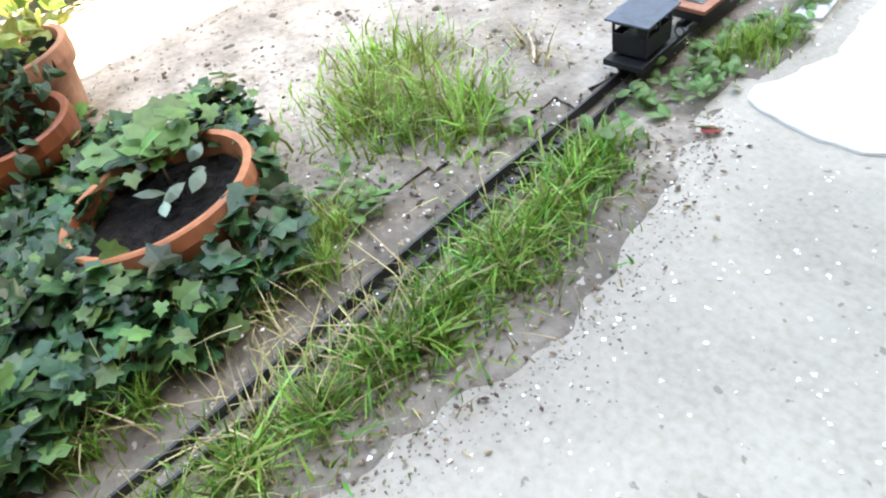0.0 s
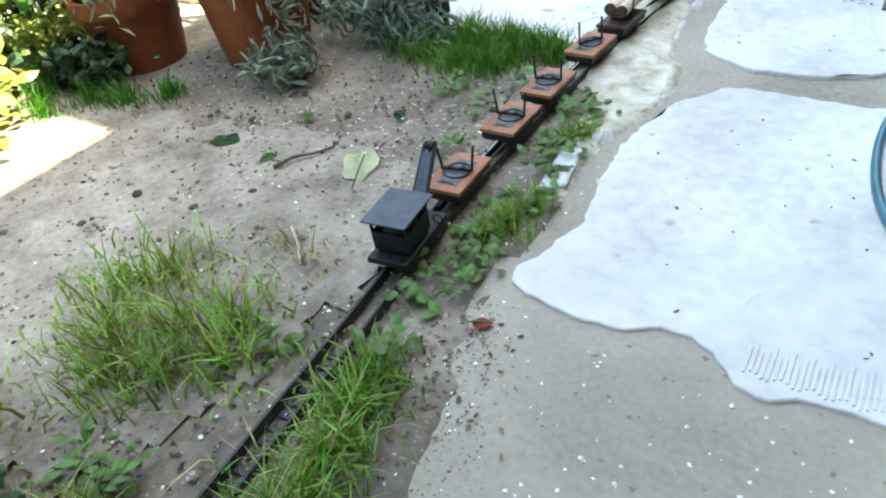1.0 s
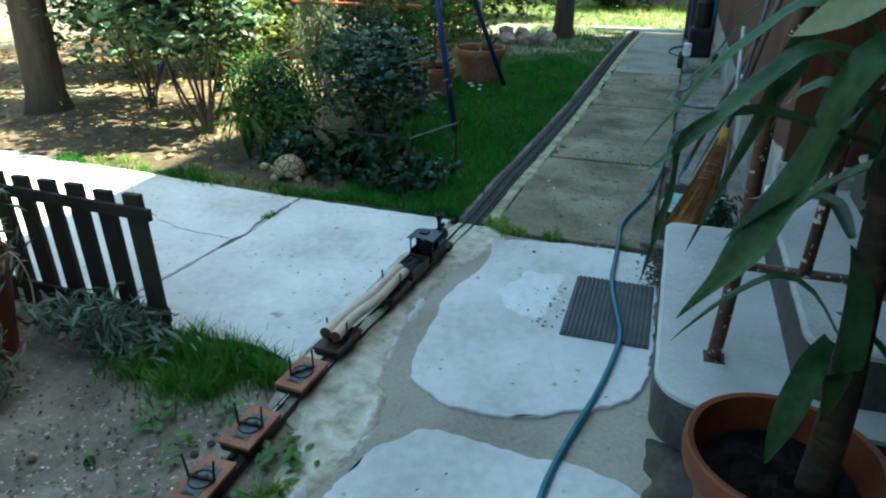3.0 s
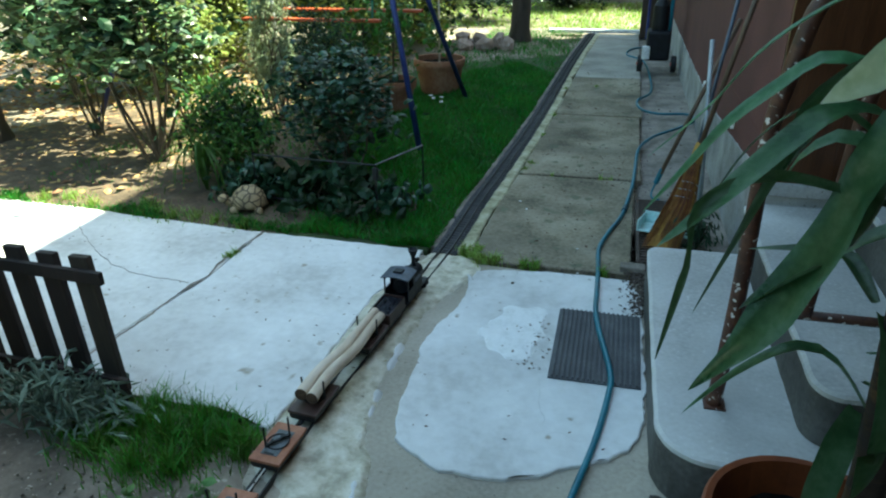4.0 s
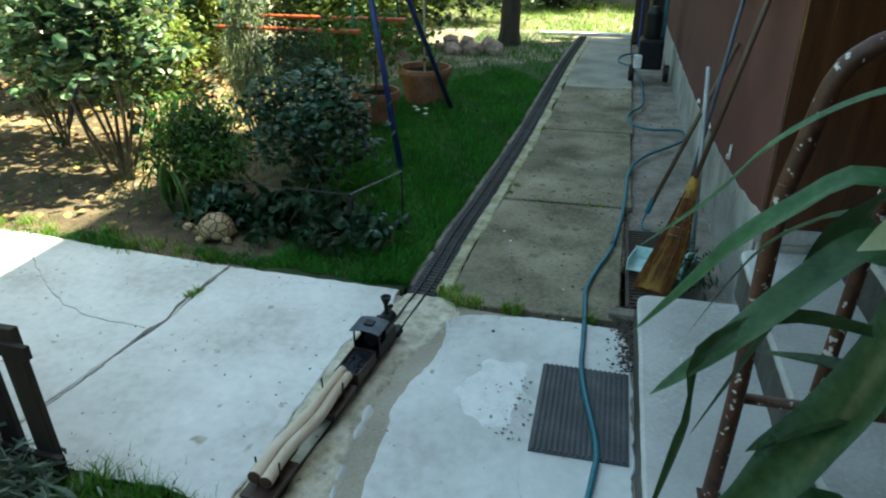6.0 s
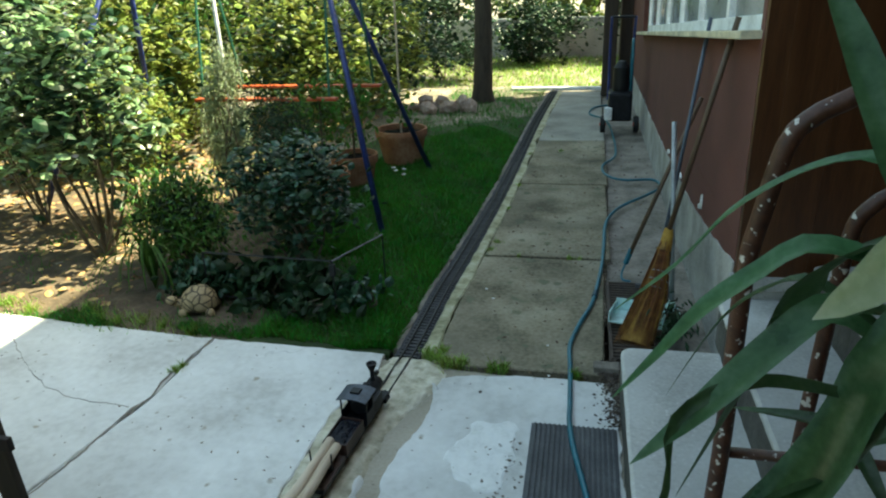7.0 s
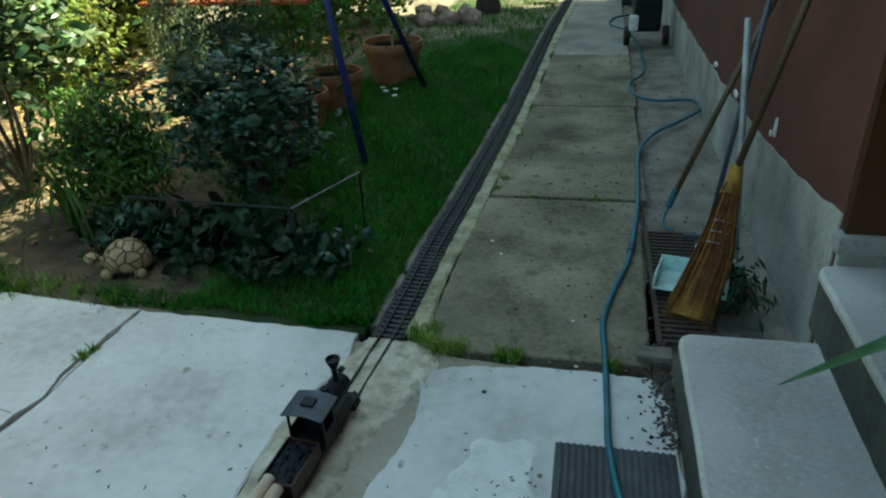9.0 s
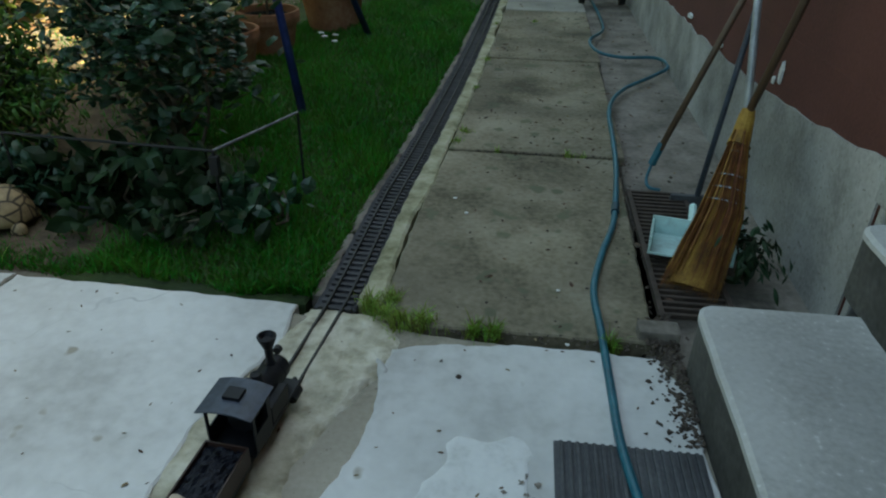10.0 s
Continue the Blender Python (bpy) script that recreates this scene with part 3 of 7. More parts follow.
paved("pavement_screed_step", [(-0.488, 0.109), (-0.440, 0.28), (-0.400, 0.409), (-0.415, 0.60), (-0.40, 0.745), (0.099, 0.774), (0.328, 0.750), (0.332, 0.30), (0.336, -0.15),
                   (0.300, -0.33), (0.220, -0.396), (-0.032, -0.543), (-0.160, -0.556), (-0.284, -0.541), (-0.380, -0.48), (-0.432, -0.434), (-0.462, -0.30), (-0.458, -0.12), (-0.475, 0.0)],
      -0.02, 0.013, "screed", "pale screed slab in front of the steps with a rounded broken edge", 3.0, 0.011, 0.004, 0.02, soft=True)
paved("pavement_slab_middle", [(-0.83, -0.50), (-0.878, -0.494), (-1.014, -0.450), (-1.223, -0.457), (-1.467, -0.440), (-1.69, -0.36), (-1.690, -0.255), (-1.640, 0.05), (-1.581, 0.387),
                   (-1.583, 0.62), (-1.572, 0.906), (-1.105, 0.890), (-0.70, 0.870), (-0.69, 0.70), (-0.785, 0.40), (-0.80, 0.0), (-0.815, -0.35)],
      -0.06, 0.012, "screed", "broad pale concrete slab across the garden", 4.0, 0.011)
paved("pavement_slab_far", [(-1.70, -0.36), (-2.4, -0.34), (-6.0, -0.28), (-6.0, 1.20), (-2.734, 1.009), (-2.262, 0.959), (-1.586, 0.912), (-1.595, 0.62), (-1.592, 0.387),
                   (-1.652, 0.05), (-1.702, -0.255)],
      -0.06, 0.008, "screed", "pale concrete slab with a grassy crack along its side", 5.0, 0.012)


def crack(name, pts, width, z, label, seed):
    """A crack drawn as a dark ragged ribbon that swells and thins along its way."""
    line = spline([(x, y, 0) for x, y in pts], 0.012)
    bm = bmesh.new()
    rows = []
    for i, p in enumerate(line):
        d = (line[min(i + 1, len(line) - 1)] - line[max(i - 1, 0)]).normalized()
        side = Vector((d.y, -d.x, 0))
        mid = p + side * (0.010 * noise.noise(Vector((p.x * 14, p.y * 14, seed))) + 0.005 * noise.noise(Vector((p.x * 50, p.y * 50, seed))))
        w = width * max(0.15, 0.6 + 1.1 * noise.noise(Vector((p.x * 8, p.y * 8, seed + 5))))
        rows.append([bm.verts.new((*(mid + side * k * w).xy, z + 0.0012 * (1 - abs(k)) - 0.0015 * abs(k))) for k in (-1, 0, 1)])
    for a, b in zip(rows, rows[1:]):
        for k in (0, 1):
            bm.faces.new((a[k], a[k + 1], b[k + 1], b[k]))
    # Laid proud of the slab; the dark colour stands for the recess's shade.
    return tagged(new(name, bake(name, bm, M["gutter"])), label, "crack", kind="structure")


crack("pavement_crack", [(-1.575, 0.90), (-1.589, 0.76), (-1.600, 0.635), (-1.607, 0.52), (-1.588, 0.40), (-1.612, 0.31), (-1.625, 0.20), (-1.633, 0.08), (-1.640, -0.03), (-1.662, -0.18), (-1.69, -0.34)], 0.008, 0.0135, "dark ribbon standing for the crack between two pale slabs", 3.0)
crack("pavement_hair_crack", [(-2.60, 0.77), (-2.32, 0.545), (-2.16, 0.44), (-1.99, 0.365), (-1.80, 0.335), (-1.64, 0.325)], 0.0022, 0.0095, "fine hair crack across the pale slab", 8.0)


def inside(x, y, poly):
    hit, j = False, len(poly) - 1
    for i in range(len(poly)):
        (xi, yi), (xj, yj) = poly[i], poly[j]
        if (yi > y) != (yj > y) and x < (xj - xi) * (y - yi) / (yj - yi) + xi:
            hit = not hit
        j = i
    return hit


def rim_distance(x, y, poly):
    best, p = 9.0, Vector((x, y))
    for (ax, ay), (bx, by) in zip(poly, poly[1:] + poly[:1]):
        a, b = Vector((ax, ay)), Vector((bx, by))
        u = max(0.0, min(1.0, (p - a).dot(b - a) / max(1e-9, (b - a).length_squared)))
        best = min(best, (p - a.lerp(b, u)).length)
    return best


def lumpy(name, poly, height, mat, label, step=0.0125, wave=0.010, seed=0.0, ragged=1.0):
    """Hand-laid mortar: a lumpy skin that thins out to nothing at its ragged rim."""
    xs = np.arange(min(p[0] for p in poly) - 0.03, max(p[0] for p in poly) + 0.03, step)
    ys = np.arange(min(p[1] for p in poly) - 0.03, max(p[1] for p in poly) + 0.03, step)
    verts, index, faces = [], {}, []
    for j, y in enumerate(ys):
        for i, x in enumerate(xs):
            w = ragged * 0.018 * noise.noise(Vector((x * 11, y * 11, seed))) + 0.008 * noise.noise(Vector((x * 31, y * 31, seed)))
            d = rim_distance(x, y, poly) * (1 if inside(x, y, poly) else -1) + w
            if d > -0.016:
                k = max(0.0, min(1.0, (d + 0.004) / 0.028)) ** 0.6
                lump_z = noise.noise(Vector((x * 13, y * 9, seed + 4))) + 0.5 * noise.noise(Vector((x * 30, y * 22, seed + 8)))
                index[i, j] = len(verts)
                verts.append((x, y, -0.006 + (height + 0.006 + wave * lump_z) * k))
    for (i, j) in index:
        q = [(i, j), (i + 1, j), (i + 1, j + 1), (i, j + 1)]
        if all(t in index for t in q):
            faces.append([index[t] for t in q])
    return tagged(new(name, mesh_of(name, verts, faces, M[mat], True)), label, "mortar", kind="structure")


lumpy("pavement_track_mortar", [(-0.585, -1.32), (-0.515, -1.30), (-0.500, -1.05), (-0.445, -0.86), (-0.425, -0.72), (-0.455, -0.58), (-0.500, -0.48), (-0.535, -0.36), (-0.560, -0.15), (-0.548, 0.06), (-0.535, 0.30), (-0.490, 0.47), (-0.425, 0.575),
       (-0.392, 0.66), (-0.385, 0.75), (-0.415, 0.82), (-0.50, 0.855), (-0.66, 0.865), (-0.705, 0.70), (-0.755, 0.53), (-0.80, 0.38), (-0.80, 0.0), (-0.82, -0.45), (-0.80, -0.66), (-0.68, -0.72), (-0.625, -0.85), (-0.60, -1.05)],
      0.0125, "mortar", "lumpy swirled mortar that beds the garden railway", seed=6.0)
for k, (x, y, w, d, turn) in enumerate([(-0.475, -0.66, 0.016, 0.075, 0.25), (-0.455, -0.80, 0.014, 0.06, -0.35), (-0.560, -0.02, 0.014, 0.09, 0.05), (-0.545, -0.30, 0.013, 0.07, 0.12), (-0.76, -0.55, 0.016, 0.07, -0.1), (-0.43, 0.66, 0.016, 0.06, 0.6), (-0.735, 0.20, 0.014, 0.10, 0.0), (-0.52, -1.02, 0.014, 0.05, -0.2)]):
    ring = [(w * math.cos(a), d * math.sin(a)) for a in (0.45 * i for i in range(14))]
    lumpy("pavement_mortar_ridge", [(x + u * math.cos(turn) - v * math.sin(turn), y + u * math.sin(turn) + v * math.cos(turn)) for u, v in ring], 0.020, "screed", "pale ridge of trowelled mortar beside the track", 0.006, 0.005, 50.0 + k)
lumpy("pavement_mortar_smear", [(-0.30, -0.57), (-0.10, -0.60), (0.10, -0.58), (0.26, -0.48), (0.33, -0.40), (0.36, -0.62), (0.20, -0.655), (0.0, -0.665), (-0.18, -0.64)], 0.004, "tan", "smeared cement in the gap between two slabs", seed=9.0, wave=0.004)
paved("pavement_fragment", [(-0.590, -1.12), (-0.560, -1.105), (-0.535, -1.13), (-0.512, -1.285), (-0.545, -1.31), (-0.572, -1.29)], -0.02, 0.020, "screed", "pale loose fragment of broken screed", 21.0, 0.005)
lumpy("pavement_plaster_splash", [(-0.30, 0.12), (-0.16, 0.02), (-0.03, 0.05), (-0.02, 0.40), (-0.08, 0.46), (-0.20, 0.42), (-0.28, 0.30)], 0.0158, "plaster", "dried white plaster splashed beside the doormat", 0.006, 0.0030, 30.0, 2.5)
# Dirt lies here; its dark colour also carries the contact shade of the pot.
lumpy("ground_pot_dirt", [(0.345, -0.50), (0.335, -0.60), (0.34, -0.70), (0.36, -0.82), (0.385, -0.94), (0.42, -1.07), (0.49, -1.19), (0.80, -1.20), (0.80, -0.56), (0.50, -0.55)], 0.0145, "dirtshade", "damp dirt between steps and pot, darkened to hold their shade", 0.0125, 0.003, 47.0, 2.0)
lumpy("ground_dry_soil", [(-2.6, -2.75), (-1.5, -2.60), (-0.95, -2.40), (-0.78, -2.05), (-0.76, -1.60), (-0.95, -1.30), (-1.30, -1.22), (-1.75, -1.35), (-2.6, -1.30)], 0.004, "palesoil", "pale trodden soil between ivy and track", 0.02, 0.008, 40.0, 6.0)
lumpy("ground_soil_drift", [(-0.62, -3.3), (-0.43, -3.3), (-0.405, -2.9), (-0.385, -2.6), (-0.35, -2.35), (-0.375, -2.1), (-0.45, -1.88), (-0.52, -1.72), (-0.66, -1.72), (-0.64, -2.5)], 0.005, "soil", "dark soil washed over the edge of the old concrete", 0.0125, 0.007, 43.0, 2.2)
bm = bmesh.new()
for k in range(34):
    x = -0.020 + 0.0095 * k
    box(x, x + 0.0042, -1.688 + 0.006 * math.sin(k * 1.3), -1.625 + 0.02 * (k / 34) + 0.012 * math.sin(k * 2.1), 0.0080, 0.0118, 0, bm)
tagged(new("combed_screed", bake("combed_screed", bm, M["screed"])), "combed ridges along the edge of the pale screed", "screed ridges", kind="stuff")
paved("ground_lawn", [(-1.50, 1.35), (-1.45, 0.925), (-0.68, 0.885)] + [(on_track(0.9 + 5.6 * i / 20)[0] - 0.10, 0.9 + 5.6 * i / 20) for i in range(1, 21)] + [(-1.3, 6.0), (-2.0, 5.6), (-2.3, 3.0), (-1.75, 2.2)], -0.05, 0.002, "lawnsoil", "dark mossy soil under the lawn", 22.0, 0.02, 0.01, 0.06, "lawn soil")

# Dark humus, with the shade under the shrubs added to its colour.
lumpy("ground_bed", [(-1.40, 0.95), (-1.60, 0.94), (-2.30, 0.98), (-3.20, 1.06), (-4.20, 1.12), (-4.6, 1.9), (-4.2, 3.4), (-2.6, 3.6), (-2.0, 3.0), (-1.70, 2.3), (-1.48, 1.5)], 0.006, "bedsoil", "dark crumbly soil of the flower bed, darkened further for shade", 0.03, 0.012, 61.0, 3.0)

# the long path: cast lengths with open joints, left side along the track's strip
def strip_right(y):
    return on_track(y)[0] + 0.058


for k, (ya, yb, xr, mat, lab) in enumerate([(0.825, 2.085, 0.30, "path", "worn sandy concrete path length with moss in its joints"),
                                  (2.110, 3.640, 0.34, "path", "worn sandy concrete path length with moss in its joints"),
                                  (3.662, 5.190, 0.36, "path", "worn sandy concrete path length with moss in its joints"),
                                  (5.205, 8.260, 0.365, "pathpale", "paler concrete length at the end of the path")]):
    n = 8
    left = [(strip_right(ya + (yb - ya) * i / n) + 0.062, ya + (yb - ya) * i / n) for i in range(n + 1)]
    paved("pavement_path_%d" % (k + 1), left + [(xr, yb), (xr - (0.02 if k == 0 else 0), ya)], -0.07, 0.008, mat, lab, 7.0 + k, 0.006)
paved("pavement_gutter", [(0.24, 0.78), (0.31, 1.0), (0.32, 2.1), (0.36, 3.6), (0.38, 8.3), (0.95, 8.3), (0.95, 0.78)], -0.10, -0.030, "gutter", "dark dirty concrete strip along the house wall", 12.0, 0.006)
kerb_y = [0.90 + 7.4 * i / 200 for i in range(201)]
paved("pavement_track_kerb", [(strip_right(y) - 0.004, y) for y in kerb_y[::5]] +
      [(strip_right(y) + 0.060 + 0.030 * noise.noise(Vector((y * 2.6, 4, 2))) + 0.008 * noise.noise(Vector((y * 9.0, 7, 2))), y) for y in kerb_y[::-1]],
      -0.05, 0.0125, "yellowmortar", "crumbling yellowish mossy mortar edge beside the track", 14.0, 0.007, 0.010, 0.015)
paved("pavement_track_kerb_lawn", [(on_track(0.93 + 7.3 * i / 40)[0] - 0.060, 0.93 + 7.3 * i / 40) for i in range(41)] +
      [(on_track(0.93 + 7.3 * i / 40)[0] - 0.092 - 0.016 * noise.noise(Vector((i * 0.7, 7, 2))), 0.93 + 7.3 * i / 40) for i in range(40, -1, -1)],
      -0.05, 0.006, "gutter", "thin dirty mortar edge between track and lawn", 15.0, 0.014, 0.008, 0.02)
paved("pavement_track_bed", [(on_track(0.87 + 7.5 * i / 40)[0] + 0.058, 0.87 + 7.5 * i / 40) for i in range(41)] +
      [(on_track(0.87 + 7.5 * i / 40)[0] - 0.064, 0.87 + 7.5 * i / 40) for i in range(40, -1, -1)],
      -0.06, 0.004, "ballast", "dark grey track bed beside the path", 16.0, 0.004, 0.004, 0.03)

# ---------------------------------------------------------------- house
WALL = 0.77
CORNER = 0.96


def wall_box(name, x0, x1, y0, y1, z0, z1, mat, label, category="wall", bevel=0.006):
    return tagged(new(name, bake(name, box(x0, x1, y0, y1, z0, z1, bevel), M[mat])), label, category, kind="structure")


# the ragged upper edge of the plinth's cement coat against the pink render
rag = [(CORNER + 0.005 + 8.33 * i / 90, 0.300 + 0.195 * math.exp(-0.9 * 8.33 * i / 90) + 0.02 * noise.noise(Vector((i * 0.8, 0, 0))) + 0.018 * noise.noise(Vector((i * 2.3, 3, 0)))) for i in range(91)]
bm = bmesh.new()
for x in (WALL - 0.006, WALL + 0.05):
    bm.faces.new([bm.verts.new((x, y, z)) for y, z in [(CORNER + 0.005, -0.09)] + rag + [(8.995, -0.20)]])
bmesh.ops.bridge_loops(bm, edges=bm.edges[:])
tagged(new("wall_plinth_coat", bake("wall_plinth_coat", bm, M["plinth"])), "rough grey cement coat with a ragged upper edge", "wall", kind="structure")
wall_box("wall_house_below_window", WALL, 1.30, CORNER, 9.0, -0.20, 0.60, "pink", "dusky pink rendered house wall")


def flake(y, z, w, t, seed):
    """A thin pale flake of old plaster stuck to the wall."""
    bm = bmesh.new()
    ring = [(y + w * math.cos(a) * (1 + 0.9 * noise.noise(Vector((math.cos(a) * 5, math.sin(a) * 5, seed)))), z + t * math.sin(a) * (1 + 0.9 * noise.noise(Vector((math.cos(a) * 5, math.sin(a) * 5, seed + 4))))) for a in (2 * math.pi * k / 18 for k in range(18))]
    back, front = [bm.verts.new((WALL - 0.004, p, q)) for p, q in ring], [bm.verts.new((WALL - 0.013, y + (p - y) * 0.86, z + (q - z) * 0.86)) for p, q in ring]
    bm.faces.new(front)
    for k in range(18):
        bm.faces.new((back[k], back[(k + 1) % 18], front[(k + 1) % 18], front[k]))
    tagged(new("wall_plaster_flake", bake("wall_plaster_flake", bm, M["plaster"])), "pale flake of old plaster on the wall", "plaster", kind="structure")


for k, (y, z, w, t) in enumerate([(1.793, 0.479, 0.011, 0.036), (1.85, 0.440, 0.008, 0.014), (2.62, 0.385, 0.045, 0.016), (3.30, 0.372, 0.05, 0.014)]):
    flake(y, z, w, t, 3.0 * k)


wall_box("wall_plinth_return", WALL + 0.002, 1.44, CORNER - 0.030, CORNER - 0.001, -0.05, 0.399, "plinth", "rough grey cement plinth beside the steps")


def banded(name, y0, y1, z_low, z_high, mat, label, x0=WALL, x1=1.30, fall=0.080):
    """A length of wall whose lower or upper edge follows the fall of the house along the path."""
    bm = box(x0, x1, y0, y1, 0, 1)
    for v in bm.verts:
        z = z_high if v.co.z > 0.5 else z_low
        v.co.z = z[0] - (fall * (v.co.y - CORNER) if z[1] else 0)
    return tagged(new(name, bake(name, bm, M[mat])), label, "wall", kind="structure")


banded("wall_house_sill_band", CORNER, 9.0, (0.60, 0), (1.376, 1), "pink", "dusky pink rendered house wall")
banded("wall_house_above_window", CORNER, 9.0, (2.45, 1), (5.4, 0), "pink", "dusky pink rendered house wall")
banded("wall_house_window_end", CORNER, CORNER + 0.06, (1.376, 1), (2.45, 1), "pink", "dusky pink rendered house wall")
banded("wall_house_window_far", CORNER + 5.62, 9.0, (1.376, 1), (2.45, 1), "pink", "dusky pink rendered house wall")
wall_box("wall_house_end", 1.30, 7.0, 8.7, 9.0, -0.1, 5.4, "pink", "dusky pink rendered end wall of the house")
wall_box("wall_house_entrance_side", 1.28, 1.45, 1.50, 1.75, 0.0, 4.0, "pink", "dusky pink return wall of the entrance")
wall_box("wall_house_entrance", 1.452, 1.75, -6.0, 1.75, 0.0, 4.3, "brownwood", "brown stained timber wall behind the entrance steps")
wall_box("wall_house_upper", 1.10, 1.75, -1.247, CORNER, 2.6, 4.6, "pink", "pink rendered wall above the entrance")
# Canopy out of view, added only to dim steps and pot.
wall_box("roof_porch", 0.50, 1.45, -0.45, CORNER - 0.05, 2.12, 2.22, "darkwood", "unseen dark canopy added to keep skylight off the steps", "canopy")
wall_box("roof_house", 0.55, 7.0, 0.40, 9.3, 5.40, 5.55, "darkwood", "dark eaves of the house roof", "roof")
# Wall out of view, added as a light blocker beside the pot.
wall_box("wall_house_near", 0.80, 1.45, -6.0, -1.25, 0.0, 4.54, "brownwood", "unseen brown timber wall added to block light on the pot")
# Eaves out of view, added and sized to place the sun patch's edge.
wall_box("roof_entrance", 0.645, 7.0, -6.5, 0.39, 4.55, 4.70, "darkwood", "unseen lower eaves added to set the edge of the sun patch", "roof")

win = thing("window_1", (WALL, CORNER + 0.06, 1.3735), "long white window band above a cream painted sill", "window", kind="structure", tilt=(-4.574, 0))
part("window_sill", box(-0.075, 0.10, -0.03, 5.56, -0.022, 0.008, 0.005), M["cream"], win, "cream painted sill")
for z in (0.008, 1.04):
    part("window_frame", box(0.05, 0.10, 0.0, 5.56, z, z + 0.06, 0.004), M["white"], win, "white frame rail")
for k in range(7):
    y = 5.50 * k / 6
    part("window_frame", box(0.05, 0.10, y, y + 0.06, 0.068, 1.04, 0.004), M["white"], win, "white frame post")
    if k < 6:
        part("pane", box(0.07, 0.078, y + 0.06, y + 0.857, 0.068, 1.04), M["glass"], win)

# brown timber cladding of the entrance: boards and a jamb
jamb = thing("door_frame", (WALL, CORNER - 0.005, 0.0), "brown varnished timber frame of the entrance", "door frame", kind="structure")
for k in range(9):
    part("board", box(0.0 + 0.085 * k, 0.0846 + 0.085 * k, -0.035 - 0.001 * (k % 2), 0.0, 0.455, 2.60), M["brownwood"], jamb)
part("sill_stone", box(-0.02, 0.44, -0.06, 0.0, 0.40, 0.455, 0.005), M["plinth"], jamb, "grey stone under the timber")
door = thing("door_1", (1.40, -0.12, 0.42), "brown varnished timber boards of the entrance", "door", kind="structure")
for k in range(16):
    part("board", box(0.0, 0.045 + 0.001 * (k % 2), 1.04 - 0.14 * (k + 1) + 0.0006, 1.04 - 0.14 * k, 0.0, 2.2), M["brownwood"], door)

# entrance steps
def rounded(x0, x1, y0, y1, r_near, r_far):
    """An outline whose two corners on the garden side are round."""
    pts = [(x1, y0)]
    for i in range(9):
        a = math.radians(270 - 90 * i / 8)
        pts.append((x0 + r_near + r_near * math.cos(a), y0 + r_near + r_near * math.sin(a)))
    for i in range(7):
        a = math.radians(180 - 90 * i / 6)
        pts.append((x0 + r_far + r_far * math.cos(a), y1 - r_far + r_far * math.sin(a)))
    return pts + [(x1, y1)]


steps = thing("entrance_steps", (0, 0, 0), "worn grey concrete entrance steps with rounded corners", "steps", kind="structure")
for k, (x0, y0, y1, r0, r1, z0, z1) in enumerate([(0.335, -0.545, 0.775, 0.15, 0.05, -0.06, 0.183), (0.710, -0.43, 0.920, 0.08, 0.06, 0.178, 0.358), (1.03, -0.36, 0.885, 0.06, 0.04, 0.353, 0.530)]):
    stp = part("step", slab(rounded(x0 + 0.003, 1.45, y0 + 0.003, y1 - 0.003, r0, r1), z0, z1 - 0.020, 0.04, 0.003, 0.004, 1.0 + k), M["riser"], steps, "stained cement riser, coloured darker for shade")
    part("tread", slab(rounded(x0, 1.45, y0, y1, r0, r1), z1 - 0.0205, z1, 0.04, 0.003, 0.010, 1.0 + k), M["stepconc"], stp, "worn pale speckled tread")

# ---------------------------------------------------------------- railway track
track = thing("garden_railway_track", (0, 0, 0), "narrow garden railway track with dark rails", "railway track")
RAILZ = 0.020
for side in (-0.024, 0.024):
    rail = []
    for p in LINE:
        if p.y > -3.9:
            h = math.radians(on_track(p.y)[1])
            rail.append((p.x + side * math.cos(h), p.y + side * math.sin(h), RAILZ - 0.003))
    bm = bmesh.new()
    prev = None
    for i, p in enumerate(rail):
        ring = [bm.verts.new((p[0] + dx, p[1], p[2] + dz)) for dx, dz in ((-0.0045, -0.022), (0.0045, -0.022), (0.0030, 0.0), (0.0028, 0.003), (-0.0028, 0.003), (-0.0030, 0.0))]
        if prev:
            for k in range(6):
                bm.faces.new((prev[k], prev[(k + 1) % 6], ring[(k + 1) % 6], ring[k]))
        prev = ring
    part("rail", bm, M["rail"], track)

# ---------------------------------------------------------------- train
def seat_on(ob, y):
    x, h = on_track(y)
    ob.matrix_basis = pose(x, y, RAILZ, 0, 0, h)
    return ob


def cyl_x(x0, x1, y, z, r, n=16, bm=None):
    return tube([(x0, y, z), (x1, y, z)], r, n, bm)


def wheelset(parent, y, r=0.0135):
    ax = part("wheelset", cyl_x(-0.030, 0.030, y, r, 0.003, 8), M["black"], parent, "small black axle")
    for s in (-1, 1):
        bm = lathe([(0, -0.004), (r * 0.5, -0.0045), (r * 0.9, -0.003), (r + 0.002, -0.002), (r + 0.002, 0), (r, 0.001), (r, 0.004), (r * 0.8, 0.0045), (0, 0.003)], 18)
        bmesh.ops.transform(bm, verts=bm.verts, matrix=pose(s * 0.0235, y, r, 0, 90 * s, 0))
        part("wheel", bm, M["rail"], ax, smooth=True)


